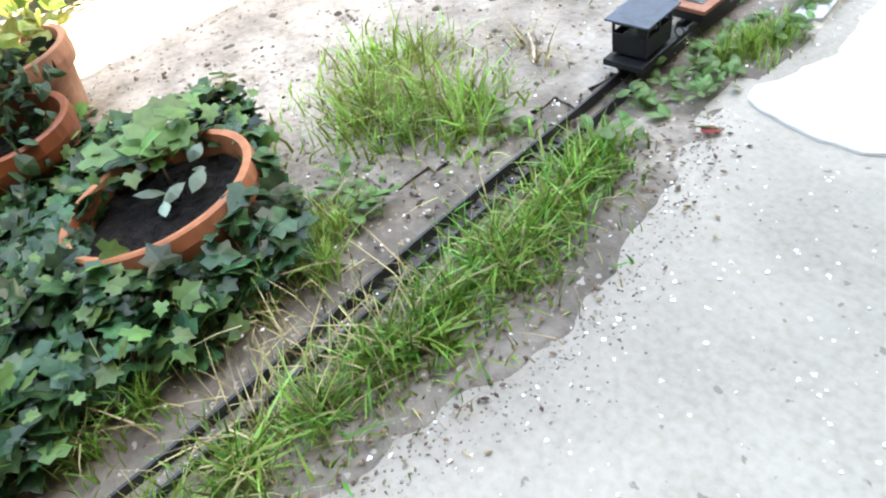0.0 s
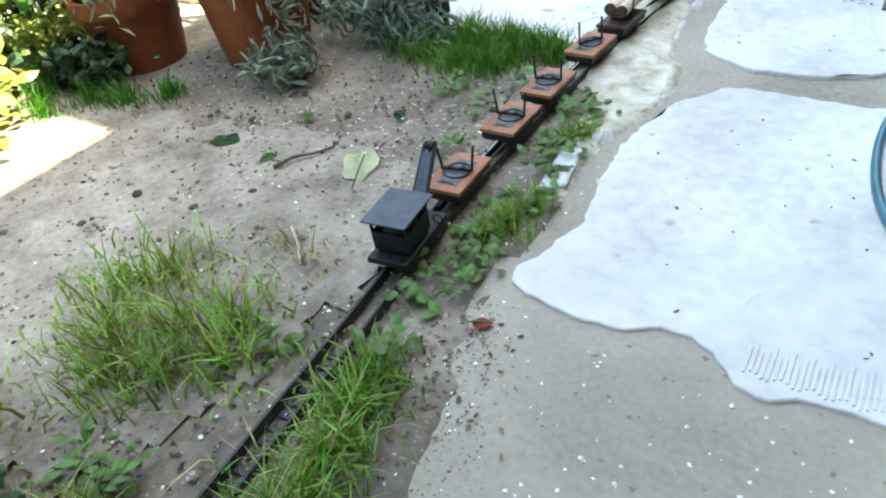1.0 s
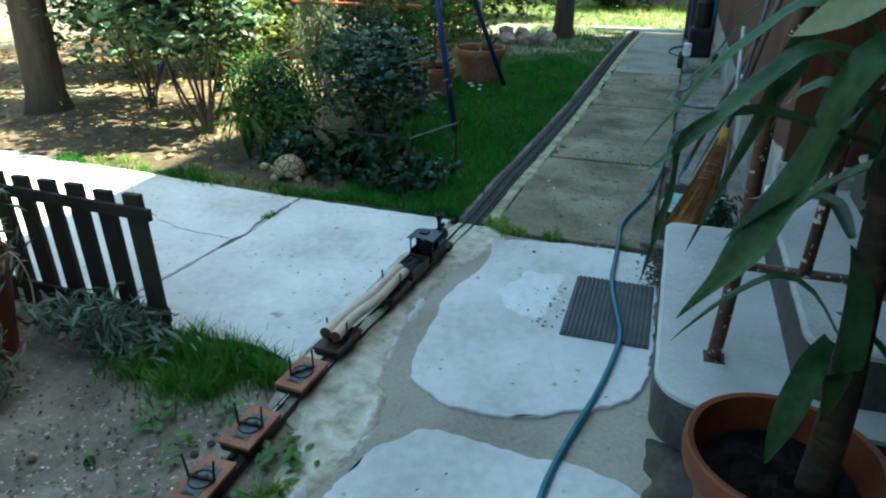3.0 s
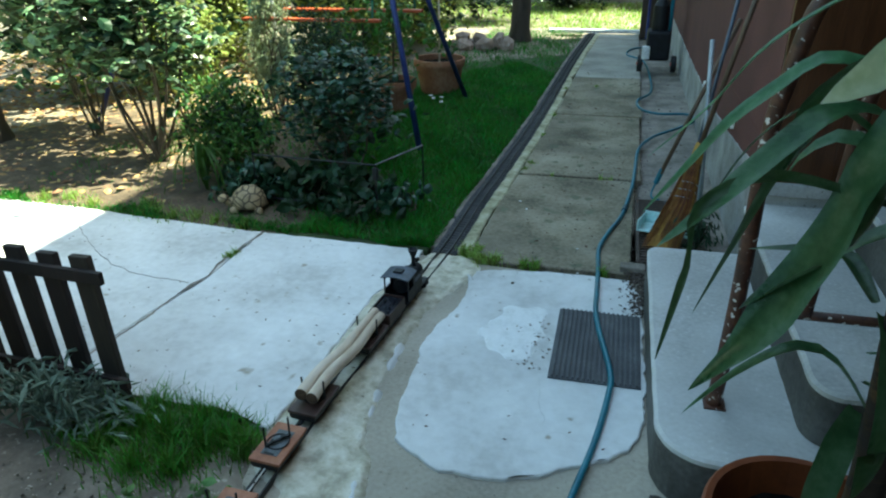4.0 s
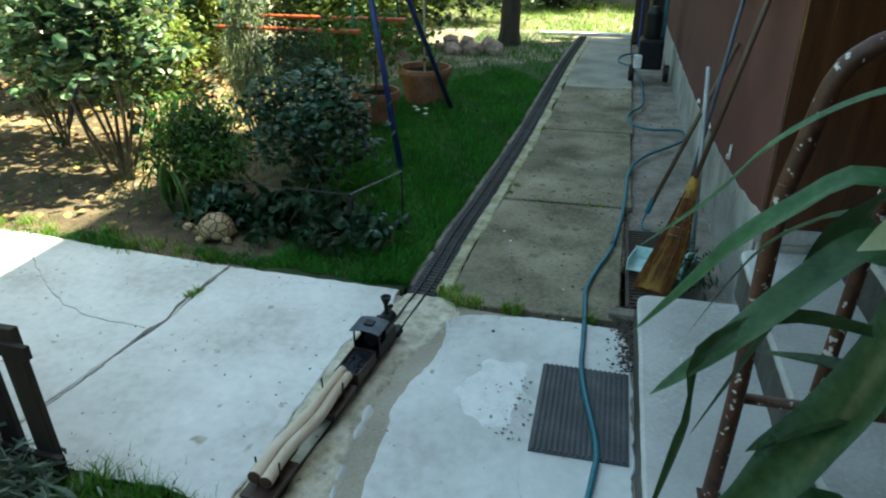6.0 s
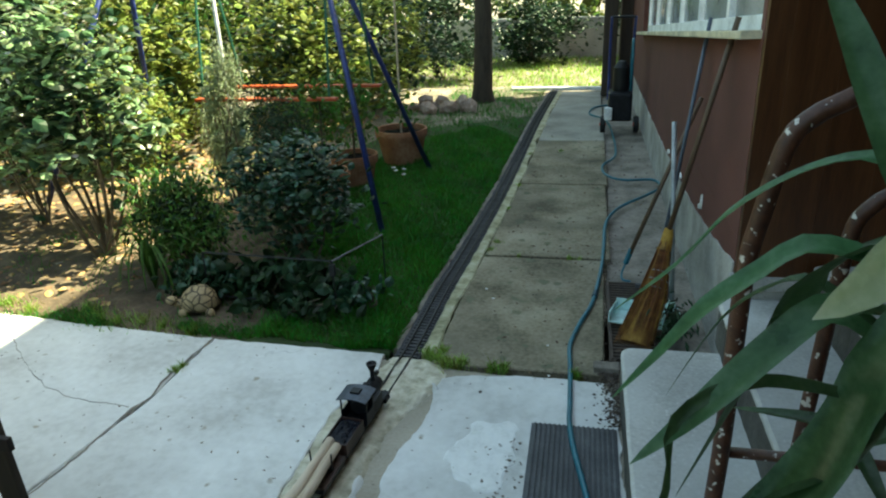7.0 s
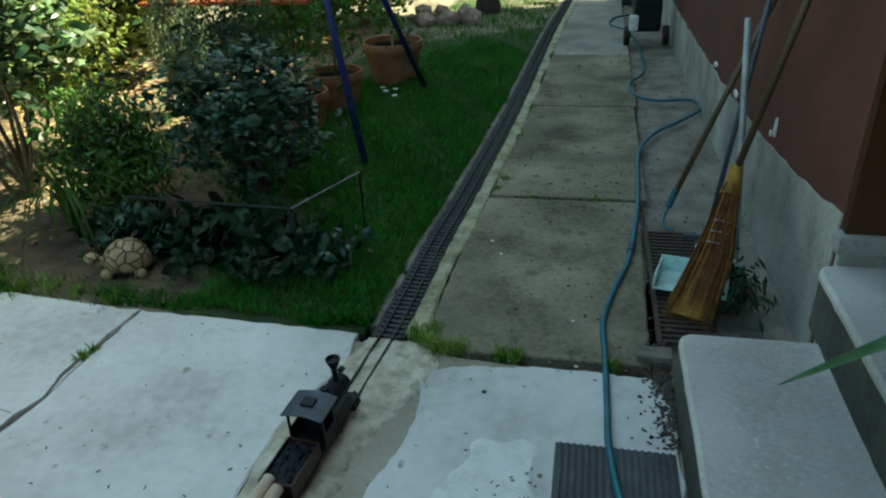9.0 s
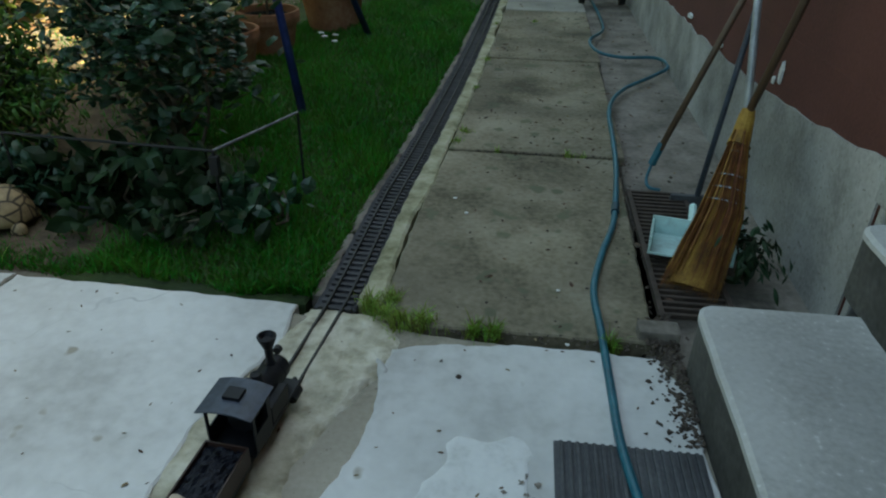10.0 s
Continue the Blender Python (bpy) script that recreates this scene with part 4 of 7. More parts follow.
def flat_wagon(label, angle=0.0, deck="deck", plate=True, stakes=0.062, splay=0.2):
    w = thing("flat_wagon", (0, 0, 0), label, "model wagon", "wagons of the train")
    part("deck", box(-0.050, 0.050, -0.0835, 0.0835, 0.040, 0.050, 0.0015), M[deck], w)
    for s in (-1, 1):
        part("side_sill", box(s * 0.042 - 0.003, s * 0.042 + 0.003, -0.082, 0.082, 0.024, 0.0398, 0.001), M["black"], w)
        part("buffer_beam", box(-0.040, 0.040, s * 0.079 - 0.003, s * 0.079 + 0.003, 0.020, 0.0396, 0.001), M["black"], w)
        part("axle_frame", box(s * 0.033 - 0.002, s * 0.033 + 0.002, -0.055, 0.055, 0.008, 0.0235, 0.001), M["black"], w)
        part("coupler", box(-0.006, 0.006, s * 0.092 - 0.010, s * 0.092 + 0.010, 0.016, 0.022, 0.002), M["black"], w)
    for y in (-0.045, 0.045):
        wheelset(w, y)
    if plate:
        part("cover_plate", box(-0.027, 0.027, -0.056, 0.052, 0.0502, 0.0520, 0.0006), M["slate"], w, "dark grey patterned plate")
        part("slot_plate", box(-0.016, 0.016, -0.0545, -0.0485, 0.0522, 0.0530, 0.0003), M["black"], w)
    ring = lathe([(0.0315, 0.0522), (0.0345, 0.0522), (0.0345, 0.0555), (0.0315, 0.0555), (0.0315, 0.0522)], 36)
    part("turntable_ring", ring, M["black"], w)
    bol = part("bolster", box(-0.041, 0.041, -0.0045, 0.0045, 0.0557, 0.0625, 0.001), M["black"], w)
    bol.matrix_basis = pose(0, 0, 0, 0, 0, angle)
    for s in (-1, 1):
        part("bolster_block", box(s * 0.016 - 0.005, s * 0.016 + 0.005, -0.006, 0.006, 0.0626, 0.067, 0.001), M["black"], bol)
        stake = tube([(s * 0.038, 0, 0.0626), (s * (0.038 + splay * 0.25 * stakes), 0, 0.0626 + stakes)], 0.0032, 8)
        part("stake", stake, M["black"], bol)
    return w


SHIFT = 1.400
RED = "red-brown model flat wagon with black bolster and two stakes"
seat_on(flat_wagon("red-brown model flat wagon with black stakes standing in grass", 8, splay=0.6), -2.797 + SHIFT)
seat_on(flat_wagon(RED, 3, splay=0.5), -2.512 + SHIFT)
wc = seat_on(flat_wagon(RED, 6, splay=0.2), -2.290 + SHIFT)
wd = seat_on(flat_wagon("red-brown model flat wagon, its black bolster turned askew", 55, splay=0.0), -2.012 + SHIFT)
part("wire_loop", tube(spline([(-0.038, 0, 0.1246), (-0.02, 0, 0.126), (0.0, 0.001, 0.1252), (0.02, 0, 0.1262), (0.038, 0, 0.1246)], 0.004), 0.0012, 6), M["rod"],
     [c for c in wd.children if c.name.startswith("bolster")][0], "thin pale wire between the stakes")
for ya, yb in ((-2.797, -2.512), (-2.290, -2.012)):
    m = (ya + yb) / 2 + SHIFT
    rod = thing("coupling_rod", (0, 0, 0), "pale wooden coupling rod between two flat wagons", "coupling rod", "couplings")
    seat_on(rod, m)
    part("rod", tube([(0, -0.074, 0.0205), (0, 0.074, 0.0205)], 0.0028, 8), M["rod"], rod)
    part("pin", lathe([(0, 0.014), (0.003, 0.014), (0.003, 0.027), (0, 0.028)], 8), M["black"], rod)

OLD = "grey-brown model log wagon under two peeled logs"
seat_on(flat_wagon(OLD, 0, "tenderbrown", False, 0.058, 0.1), -1.790 + SHIFT)
seat_on(flat_wagon(OLD, 0, "tenderbrown", False, 0.058, 0.1), -1.395 + SHIFT)


def peeled_log(pts, r0, r1, label):
    lg = thing("peeled_log", (0, 0, 0), label, "log", "logs on the wagons")
    c = spline(pts, 0.02)
    bm = bmesh.new()
    tube(c, lambda u: (r0 + (r1 - r0) * u) * (1 + 0.05 * noise.noise(Vector((u * 9, r0 * 900, 0)))), 16, bm, False)
    part("bark_free_wood", bm, M["log"], lg, smooth=True)
    for p, q, r in ((c[0], c[1], r0), (c[-1], c[-2], r1)):
        d = (p - q).normalized()
        bm = lathe([(0, 0.002), (r * 0.6, 0.0015), (r * 1.0, 0.0), (r * 1.0, -0.004)], 16)
        bmesh.ops.transform(bm, verts=bm.verts, matrix=Matrix.Translation(p) @ d.to_track_quat("Z", "Y").to_matrix().to_4x4())
        part("cut_end", bm, M["logend"], lg, "dark sawn end")
    return lg


def beside(y, off, z):
    x, h = on_track(y)
    return (x + off * math.cos(math.radians(h)), y + off * math.sin(math.radians(h)), z)


LOGZ = RAILZ + 0.067
y0 = -1.835 + SHIFT
peeled_log([beside(y0, -0.020, LOGZ + 0.021), beside(y0 + 0.13, -0.027, LOGZ + 0.020), beside(y0 + 0.28, -0.012, LOGZ + 0.021), beside(y0 + 0.42, -0.014, LOGZ + 0.019), beside(y0 + 0.55, -0.017, LOGZ + 0.018)],
           0.0205, 0.0165, "long slightly crooked peeled log lying across two wagons")
peeled_log([beside(y0 - 0.005, 0.0225, LOGZ + 0.021), beside(y0 + 0.13, 0.014, LOGZ + 0.020), beside(y0 + 0.28, 0.028, LOGZ + 0.021), beside(y0 + 0.42, 0.020, LOGZ + 0.019), beside(y0 + 0.53, 0.018, LOGZ + 0.018)],
           0.0195, 0.0165, "long peeled log with a dark sawn end")

# tender
td = thing("tender", (0, 0, 0), "dark brown model tender heaped with coal", "model tender")
seat_on(td, -1.215 + SHIFT)
part("floor", box(-0.046, 0.046, -0.080, 0.080, 0.026, 0.034, 0.001), M["black"], td)
for s in (-1, 1):
    part("side_panel", box(s * 0.044 - 0.002, s * 0.044 + 0.002, -0.078, 0.078, 0.034, 0.080, 0.0008), M["tenderbrown"], td)
    part("end_panel", box(-0.0418, 0.0418, s * 0.076 - 0.002, s * 0.076 + 0.002, 0.034, 0.080, 0.0008), M["tenderbrown"], td)
    part("axle_frame", box(s * 0.036 - 0.002, s * 0.036 + 0.002, -0.060, 0.060, 0.008, 0.0255, 0.001), M["black"], td)
bm = bmesh.new()
n = 16
g = [[bm.verts.new((-0.041 + 0.082 * i / n, -0.073 + 0.146 * j / n, 0.070 + 0.016 * math.sin(math.pi * i / n) * math.sin(math.pi * j / n) + 0.007 * noise.noise(Vector((i * 0.9, j * 0.9, 1))))) for i in range(n + 1)] for j in range(n + 1)]
for j in range(n):
    for i in range(n):
        bm.faces.new((g[j][i], g[j][i + 1], g[j + 1][i + 1], g[j + 1][i]))
part("coal", bm, M["coal"], td, "heap of black coal")
for y in (-0.048, 0.048):
    wheelset(td, y, 0.015)

# locomotive
lo = thing("steam_locomotive", (0, 0, 0), "black model steam locomotive with a tall flared chimney", "model locomotive")
seat_on(lo, -1.015 + SHIFT)
B = M["locoblack"]
part("footplate", box(-0.050, 0.050, -0.110, 0.125, 0.036, 0.043, 0.001), B, lo)
for s in (-1, 1):
    part("frame", box(s * 0.030 - 0.003, s * 0.030 + 0.003, -0.100, 0.115, 0.012, 0.036, 0.001), B, lo)
    bm = lathe([(0, -0.020), (0.011, -0.020), (0.0125, -0.018), (0.0125, 0.018), (0.011, 0.020), (0, 0.020)], 16)
    bmesh.ops.transform(bm, verts=bm.verts, matrix=pose(s * 0.046, 0.095, 0.026, 90, 0, 0))
    part("cylinder", bm, B, lo)
    part("side_tank", box(s * 0.036 - 0.013, s * 0.036 + 0.013, -0.020, 0.060, 0.043, 0.088, 0.003), B, lo)
    for y in (-0.06, 0.0, 0.06):
        bm = lathe([(0, -0.003), (0.014, -0.003), (0.019, -0.002), (0.021, -0.002), (0.021, 0.001), (0.019, 0.002), (0.019, 0.004), (0.004, 0.005), (0, 0.005)], 22)
        bmesh.ops.transform(bm, verts=bm.verts, matrix=pose(s * 0.0245, y, 0.0195, 0, 90 * s, 0))
        part("driving_wheel", bm, M["rail"], lo)
    part("coupling_bar", box(s * 0.040 - 0.0015, s * 0.040 + 0.0015, -0.068, 0.068, 0.016, 0.021, 0.0005), M["rail"], lo)
    # cab sides with a window opening
    cab = part("cab_side", box(s * 0.051 - 0.0018, s * 0.051 + 0.0018, -0.105, -0.030, 0.043, 0.088, 0.0006), B, lo)
    part("cab_post", box(s * 0.051 - 0.0018, s * 0.051 + 0.0018, -0.105, -0.096, 0.0881, 0.148, 0.0006), B, lo)
    part("cab_post", box(s * 0.051 - 0.0018, s * 0.051 + 0.0018, -0.045, -0.030, 0.0881, 0.148, 0.0006), B, lo)
    part("cab_lintel", box(s * 0.051 - 0.0018, s * 0.051 + 0.0018, -0.0959, -0.0451, 0.130, 0.148, 0.0006), B, lo)
    part("buffer", tube([(s * 0.030, 0.125, 0.034), (s * 0.030, 0.136, 0.034)], 0.006, 12), B, lo)
bm = box(-0.0492, 0.0492, -0.034, -0.030, 0.043, 0.148)
part("cab_front", bm, B, lo)
for x in (-0.026, 0.026):
    bm = lathe([(0.0, 0.0), (0.0105, 0.0), (0.0105, 0.0012), (0, 0.0012)], 18)
    bmesh.ops.transform(bm, verts=bm.verts, matrix=pose(x, -0.0345, 0.115, 90, 0, 0))
    part("spectacle_window", bm, M["handlegrey"], lo, "small pale cab window")
bm = bmesh.new()
prof = [(-0.060, 0.148), (-0.050, 0.1515), (-0.030, 0.1565), (0.0, 0.1590), (0.030, 0.1565), (0.050, 0.1515), (0.060, 0.148), (0.058, 0.146), (0.030, 0.153), (0.0, 0.1555), (-0.030, 0.153), (-0.058, 0.146)]
ra = [bm.verts.new((x, -0.122, z)) for x, z in prof]
rb = [bm.verts.new((x, -0.018, z)) for x, z in prof]
bm.faces.new(ra)
bm.faces.new(rb[::-1])
for i in range(len(prof)):
    bm.faces.new((ra[i], rb[i], rb[(i + 1) % len(prof)], ra[(i + 1) % len(prof)]))
part("cab_roof", bm, M["roofblue"], lo, "gently arched grey-black cab roof")
part("roof_hatch", box(-0.018, 0.018, -0.085, -0.052, 0.158, 0.166, 0.001), B, lo)
bm = lathe([(0, -0.075), (0.030, -0.075), (0.031, -0.070), (0.031, 0.078), (0.032, 0.080), (0.032, 0.104), (0.030, 0.108), (0.020, 0.112), (0, 0.114)], 26)
bmesh.ops.transform(bm, verts=bm.verts, matrix=pose(0, 0.012, 0.084, -90, 0, 0))
part("boiler", bm, B, lo, smooth=False)
for y, r, h in ((0.020, 0.014, 0.030), (-0.008, 0.008, 0.022)):
    bm = lathe([(r * 1.15, 0), (r, 0.006), (r, h * 0.7), (r * 0.8, h * 0.92), (0, h)], 18)
    bmesh.ops.transform(bm, verts=bm.verts, matrix=pose(0, y, 0.111, 0, 0, 0))
    part("dome", bm, B, lo)
bm = lathe([(0.014, 0), (0.010, 0.010), (0.0085, 0.016), (0.0095, 0.045), (0.012, 0.050), (0.0205, 0.072), (0.0215, 0.078), (0.017, 0.080), (0.010, 0.070), (0, 0.068)], 22)
bmesh.ops.transform(bm, verts=bm.verts, matrix=pose(0, 0.088, 0.110, 0, 0, 0))
part("chimney", bm, B, lo, "tall chimney with a flared cap")
bm = lathe([(0, -0.006), (0.009, -0.006), (0.010, 0.006), (0, 0.007)], 14)
bmesh.ops.transform(bm, verts=bm.verts, matrix=pose(0, 0.128, 0.120, -90, 0, 0))
part("head_lamp", bm, M["rail"], lo)
part("buffer_beam", box(-0.048, 0.048, 0.119, 0.1255, 0.024, 0.042, 0.001), B, lo)

# crane wagon at the tail
cr = thing("crane_wagon", (0, 0, 0), "black model crane wagon with a grey roofed cab and raised jib", "model crane")
seat_on(cr, -3.040 + SHIFT)
part("chassis", box(-0.048, 0.048, -0.095, 0.095, 0.026, 0.040, 0.0015), M["black"], cr)
for y in (-0.06, 0.06):
    wheelset(cr, y)
part("turntable", lathe([(0, 0.040), (0.034, 0.040), (0.034, 0.047), (0, 0.047)], 26), M["black"], cr)
cab = part("cab", box(-0.041, 0.041, -0.070, 0.030, 0.047, 0.062, 0.001), M["locoblack"], cr)
for sx in (-1, 1):
    part("cab_wall", box(sx * 0.040 - 0.0015, sx * 0.040 + 0.0015, -0.070, 0.030, 0.062, 0.092, 0.0005), M["locoblack"], cab)
    for y in (-0.066, -0.020, 0.026):
        part("cab_post", box(sx * 0.040 - 0.0016, sx * 0.040 + 0.0016, y - 0.004, y + 0.004, 0.0921, 0.122, 0.0005), M["locoblack"], cab)
for y in (-0.070, 0.030):
    part("cab_wall", box(-0.0384, 0.0384, y - 0.0015, y + 0.0015, 0.062, 0.092, 0.0005), M["locoblack"], cab)
    part("cab_header", box(-0.0384, 0.0384, y - 0.0015, y + 0.0015, 0.112, 0.122, 0.0005), M["locoblack"], cab)
part("machinery", box(-0.026, 0.026, -0.055, 0.010, 0.062, 0.085, 0.004), M["rail"], cab)
bm = box(-0.052, 0.052, -0.084, 0.044, 0.122, 0.126, 0.0008)
part("cab_roof", bm, M["roofblue"], cr, "flat blue-grey cab roof")
for sx in (-1, 1):
    bm = bmesh.new()
    a, b = Vector((sx * 0.017, 0.040, 0.055)), Vector((sx * 0.012, 0.150, 0.175))
    tube([a, a.lerp(b, 0.5), b], 0.0055, 4, bm)
    part("jib_beam", bm, M["locoblack"], cr)
bm = bmesh.new()
loop = [[bm.verts.new((sx * w, y + dy, z + dz)) for sx in (-1, 1)] for y, z, w, dy, dz in ((0.052, 0.058, 0.015, 0, 0), (0.140, 0.160, 0.011, 0, 0), (0.140, 0.160, 0.011, -0.006, 0.007), (0.052, 0.058, 0.015, -0.008, 0.008))]
for i in range(4):
    bm.faces.new((loop[i][0], loop[i][1], loop[(i + 1) % 4][1], loop[(i + 1) % 4][0]))
for sx in (0, 1):
    bm.faces.new([r[sx] for r in loop])
part("jib_plate", bm, M["roofblue"], cr, "dull blue-grey jib plate")
for u in (0.15, 0.38, 0.61, 0.84):
    a = Vector((0, 0.040, 0.055)).lerp(Vector((0, 0.150, 0.175)), u)
    part("jib_brace", tube([a + Vector((-0.016, 0, 0)), a + Vector((0.016, 0, 0))], 0.0025, 6), M["black"], cr)
part("jib_pulley", cyl_x(-0.010, 0.010, 0.150, 0.175, 0.010, 16), M["locoblack"], cr)
part("jib_strut", tube([(0, 0.148, 0.172), (0, 0.078, 0.060)], 0.004, 8), M["locoblack"], cr)
for sx in (-1, 1):
    part("hand_wheel", tube([(0.050 * math.cos(a) * 0.22 + sx * 0.047, 0.055, 0.052 + 0.011 * math.sin(a)) for a in (2 * math.pi * k / 14 for k in range(15))], 0.0016, 5), M["black"], cr)

# ---------------------------------------------------------------- doorstep things
def ribbed_mat(name, at, w, d, ribs, mat, label, h=0.010):
    m = thing(name, at, label, "doormat")
    part("base", box(0, w, 0, d, 0.0, h * 0.5, 0.002), M[mat], m)
    for k in range(ribs):
        x = 0.006 + (w - 0.012) * (k + 0.5) / ribs
        part("rib", box(x - w / ribs * 0.22, x + w / ribs * 0.22, 0.004, d - 0.004, h * 0.5, h, 0.001), M[mat], m)
    return m


ribbed_mat("doormat", (0.004, -0.040, 0.0130), 0.315, 0.478, 17, "rubber", "grey ribbed rubber doormat on the pale slab", 0.014)
gr = thing("boot_grate", (0.315, 0.955, -0.004), "rusty dark metal grate beside the path", "grate")
for x in (0.0, 0.20):
    part("side_bar", box(x - 0.008, x + 0.008, 0, 0.82, 0, 0.022, 0.002), M["grate"], gr)
for k in range(28):
    part("bar", box(0.0082, 0.1918, 0.006 + 0.0298 * k, 0.018 + 0.0298 * k, 0.003, 0.018, 0.002), M["grate"], gr)
brick = thing("kerb_stone", (0.325, 0.87, 0.0), "dark worn kerb stone beside the step", "kerb stone")
part("stone", box(-0.09, 0.02, -0.03, 0.03, -0.004, 0.035, 0.008), M["gutter"], brick)

HOSE = [(0.272, -1.45, 0.0195), (0.222, -1.358, 0.0195), (0.169, -1.26, 0.0195), (0.118, -1.13, 0.0195), (0.094, -0.985, 0.0195), (0.092, -0.81, 0.0195), (0.124, -0.60, 0.014), (0.180, -0.34, 0.020), (0.213, -0.10, 0.024),
        (0.215, 0.02, 0.030), (0.165, 0.28, 0.034), (0.145, 0.44, 0.032), (0.143, 0.60, 0.024), (0.138, 0.85, 0.021), (0.133, 1.05, 0.020), (0.175, 1.27, 0.019), (0.235, 1.51, 0.019), (0.285, 1.95, 0.019),
        (0.303, 2.25, 0.020), (0.330, 2.74, 0.018), (0.437, 3.10, 0.008), (0.640, 3.40, 0.008), (0.76, 3.62, 0.008), (0.72, 3.82, 0.008), (0.50, 3.80, 0.008), (0.36, 3.92, 0.010), (0.33, 4.2, 0.019), (0.45, 4.6, 0.010), (0.455, 5.4, 0.008), (0.40, 6.2, 0.010), (0.22, 6.55, 0.019), (0.30, 7.0, 0.019), (0.6, 7.2, 0.008)]
hs = thing("garden_hose", (0, 0, 0), "teal rubber garden hose trailing over slab and path", "garden hose")
part("hose", tube(spline(HOSE, 0.03), 0.0105, 12), M["hose"], hs, smooth=True)
p = spline(HOSE, 0.03)
k = min(range(len(p)), key=lambda i: (p[i] - Vector((0.245, 1.58, 0.02))).length)
part("tap_connector", tube([(0.262, -1.435, 0.024), (0.285, -1.475, 0.026), (0.315, -1.53, 0.027)], lambda u: 0.019 - 0.004 * u, 14), M["handleblue"], hs, "dark blue hose connector")
part("joint", tube([p[k - 1], p[k + 1]], 0.0145, 12), M["darkcan"], hs, "dark hose joint")


def stick(name, a, b, r, mat, label, category):
    t = thing(name, (0, 0, 0), label, category, "tools leaning on the wall")
    part("handle", tube([a, Vector(a).lerp(Vector(b), 0.5), b], r, 10), M[mat], t, smooth=True)
    return t


# broom: bound straw fan under a wooden handle
br = thing("straw_broom", (0, 0, 0), "straw broom with bound bristles leaning on the house wall", "broom", "tools leaning on the wall")
neck, head_top, foot = Vector((0.560, 1.420, 0.385)), Vector((0.568, 1.440, 0.435)), Vector((0.405, 1.09, 0.012))
part("handle", tube([head_top, head_top.lerp(Vector((0.752, 1.336, 1.408)), 0.5), Vector((0.752, 1.336, 1.408))], 0.012, 12), M["handle"], br, "brown wooden handle", smooth=True)
part("collar", tube([neck + Vector((-0.012, -0.024, -0.03)), neck, head_top, head_top + Vector((0.004, 0.008, 0.02))], lambda u: 0.034 - 0.015 * u, 14), M["straws"], br, "bound straw neck")
axis = (foot - neck).normalized()
sidev = Vector((0.80, -0.45, 0.0)).normalized()
sidev = (sidev - axis * sidev.dot(axis)).normalized()
thick = axis.cross(sidev)
vs, fs = [], []
g = np.random.default_rng(3)
for k in range(1300):
    a, b = g.uniform(-1, 1), g.normal() * 0.5
    top = neck + sidev * a * 0.022 + thick * b * 0.020
    L = (foot - neck).length * g.uniform(0.93, 1.04) / max(0.80, math.cos(a * 0.25))
    bot = neck + axis * L + sidev * (a * 0.086 + 0.005) + thick * b * 0.034
    bot.z = max(bot.z, 0.004)
    mid = top.lerp(bot, 0.5) + sidev * (a * 0.008 + 0.016) + thick * g.normal() * 0.004
    w = (sidev * g.normal() + thick * g.normal()).normalized() * 0.0016
    i = len(vs)
    vs += [top - w, top + w, mid - w, mid + w, bot]
    fs += [(i, i + 1, i + 3, i + 2), (i + 2, i + 3, i + 4)]
part("bristles", mesh_of("bristles", vs, fs, M["straws"]), None, br, "golden straw bristles")
bm = bmesh.new()
rows = []
for u in (0.02, 0.25, 0.5, 0.75, 0.97):
    c = neck + axis * (foot - neck).length * u
    c += sidev * 0.062 * u * (1 - u)
    hw, ht = 0.020 + 0.044 * u, 0.014 + 0.008 * u
    rows.append([bm.verts.new(c + sidev * (hw * math.cos(t)) + thick * (ht * math.sin(t))) for t in (2 * math.pi * k / 16 for k in range(16))])
for p, q in zip(rows, rows[1:]):
    for k in range(16):
        bm.faces.new((p[k], p[(k + 1) % 16], q[(k + 1) % 16], q[k]))
part("bristle_core", bm, M["straws"], br, "dense straw core")
for u in (0.08, 0.13, 0.28, 0.36, 0.44):
    c = neck + axis * (foot - neck).length * u
    c += sidev * 0.062 * u * (1 - u)
    hw, ht = 0.022 + 0.070 * u + 0.004, 0.021 + 0.012 * u
    part("binding", tube([c + sidev * (hw * math.cos(t)) + thick * (ht * math.sin(t)) for t in (2 * math.pi * k / 24 for k in range(25))], 0.0028, 6, cap=False), M["wire"] if u > 0.2 else M["handle"], br)

st = stick("rake", (0.415, 1.93, 0.06), (0.752, 2.041, 0.969), 0.0125, "handle", "long brown handled rake leaning on the wall", "rake")
part("ferrule", tube([(0.415, 1.93, 0.06), (0.445, 1.945, 0.145)], 0.016, 10), M["hose"], st, "teal plastic ferrule")
part("hook", tube(spline([(0.415, 1.93, 0.06), (0.395, 1.88, 0.02), (0.40, 1.83, 0.006), (0.44, 1.81, 0.006)], 0.01), 0.006, 8), M["hose"], st, "bent teal hook")
st = stick("squeegee", (0.555, 1.72, 0.03), (0.752, 2.003, 1.365), 0.0105, "handleblue", "blue-grey metal handled squeegee leaning on the wall", "squeegee")
part("blade", box(0.46, 0.65, 1.71, 1.73, -0.03, 0.035, 0.004), M["rubber"], st, "dark rubber blade")
st = stick("mop", (0.610, 1.40, 0.05), (0.591, 1.750, 0.900), 0.0125, "handlegrey", "pale grey metal mop handle leaning on the wall", "mop")
part("mop_head", lathe([(0, 0.0), (0.05, 0.0), (0.055, 0.02), (0.03, 0.07), (0.014, 0.10), (0, 0.10)], 18), M["aqua"], st, "pale aqua plastic head").matrix_basis = pose(0.605, 1.385, 0.0)

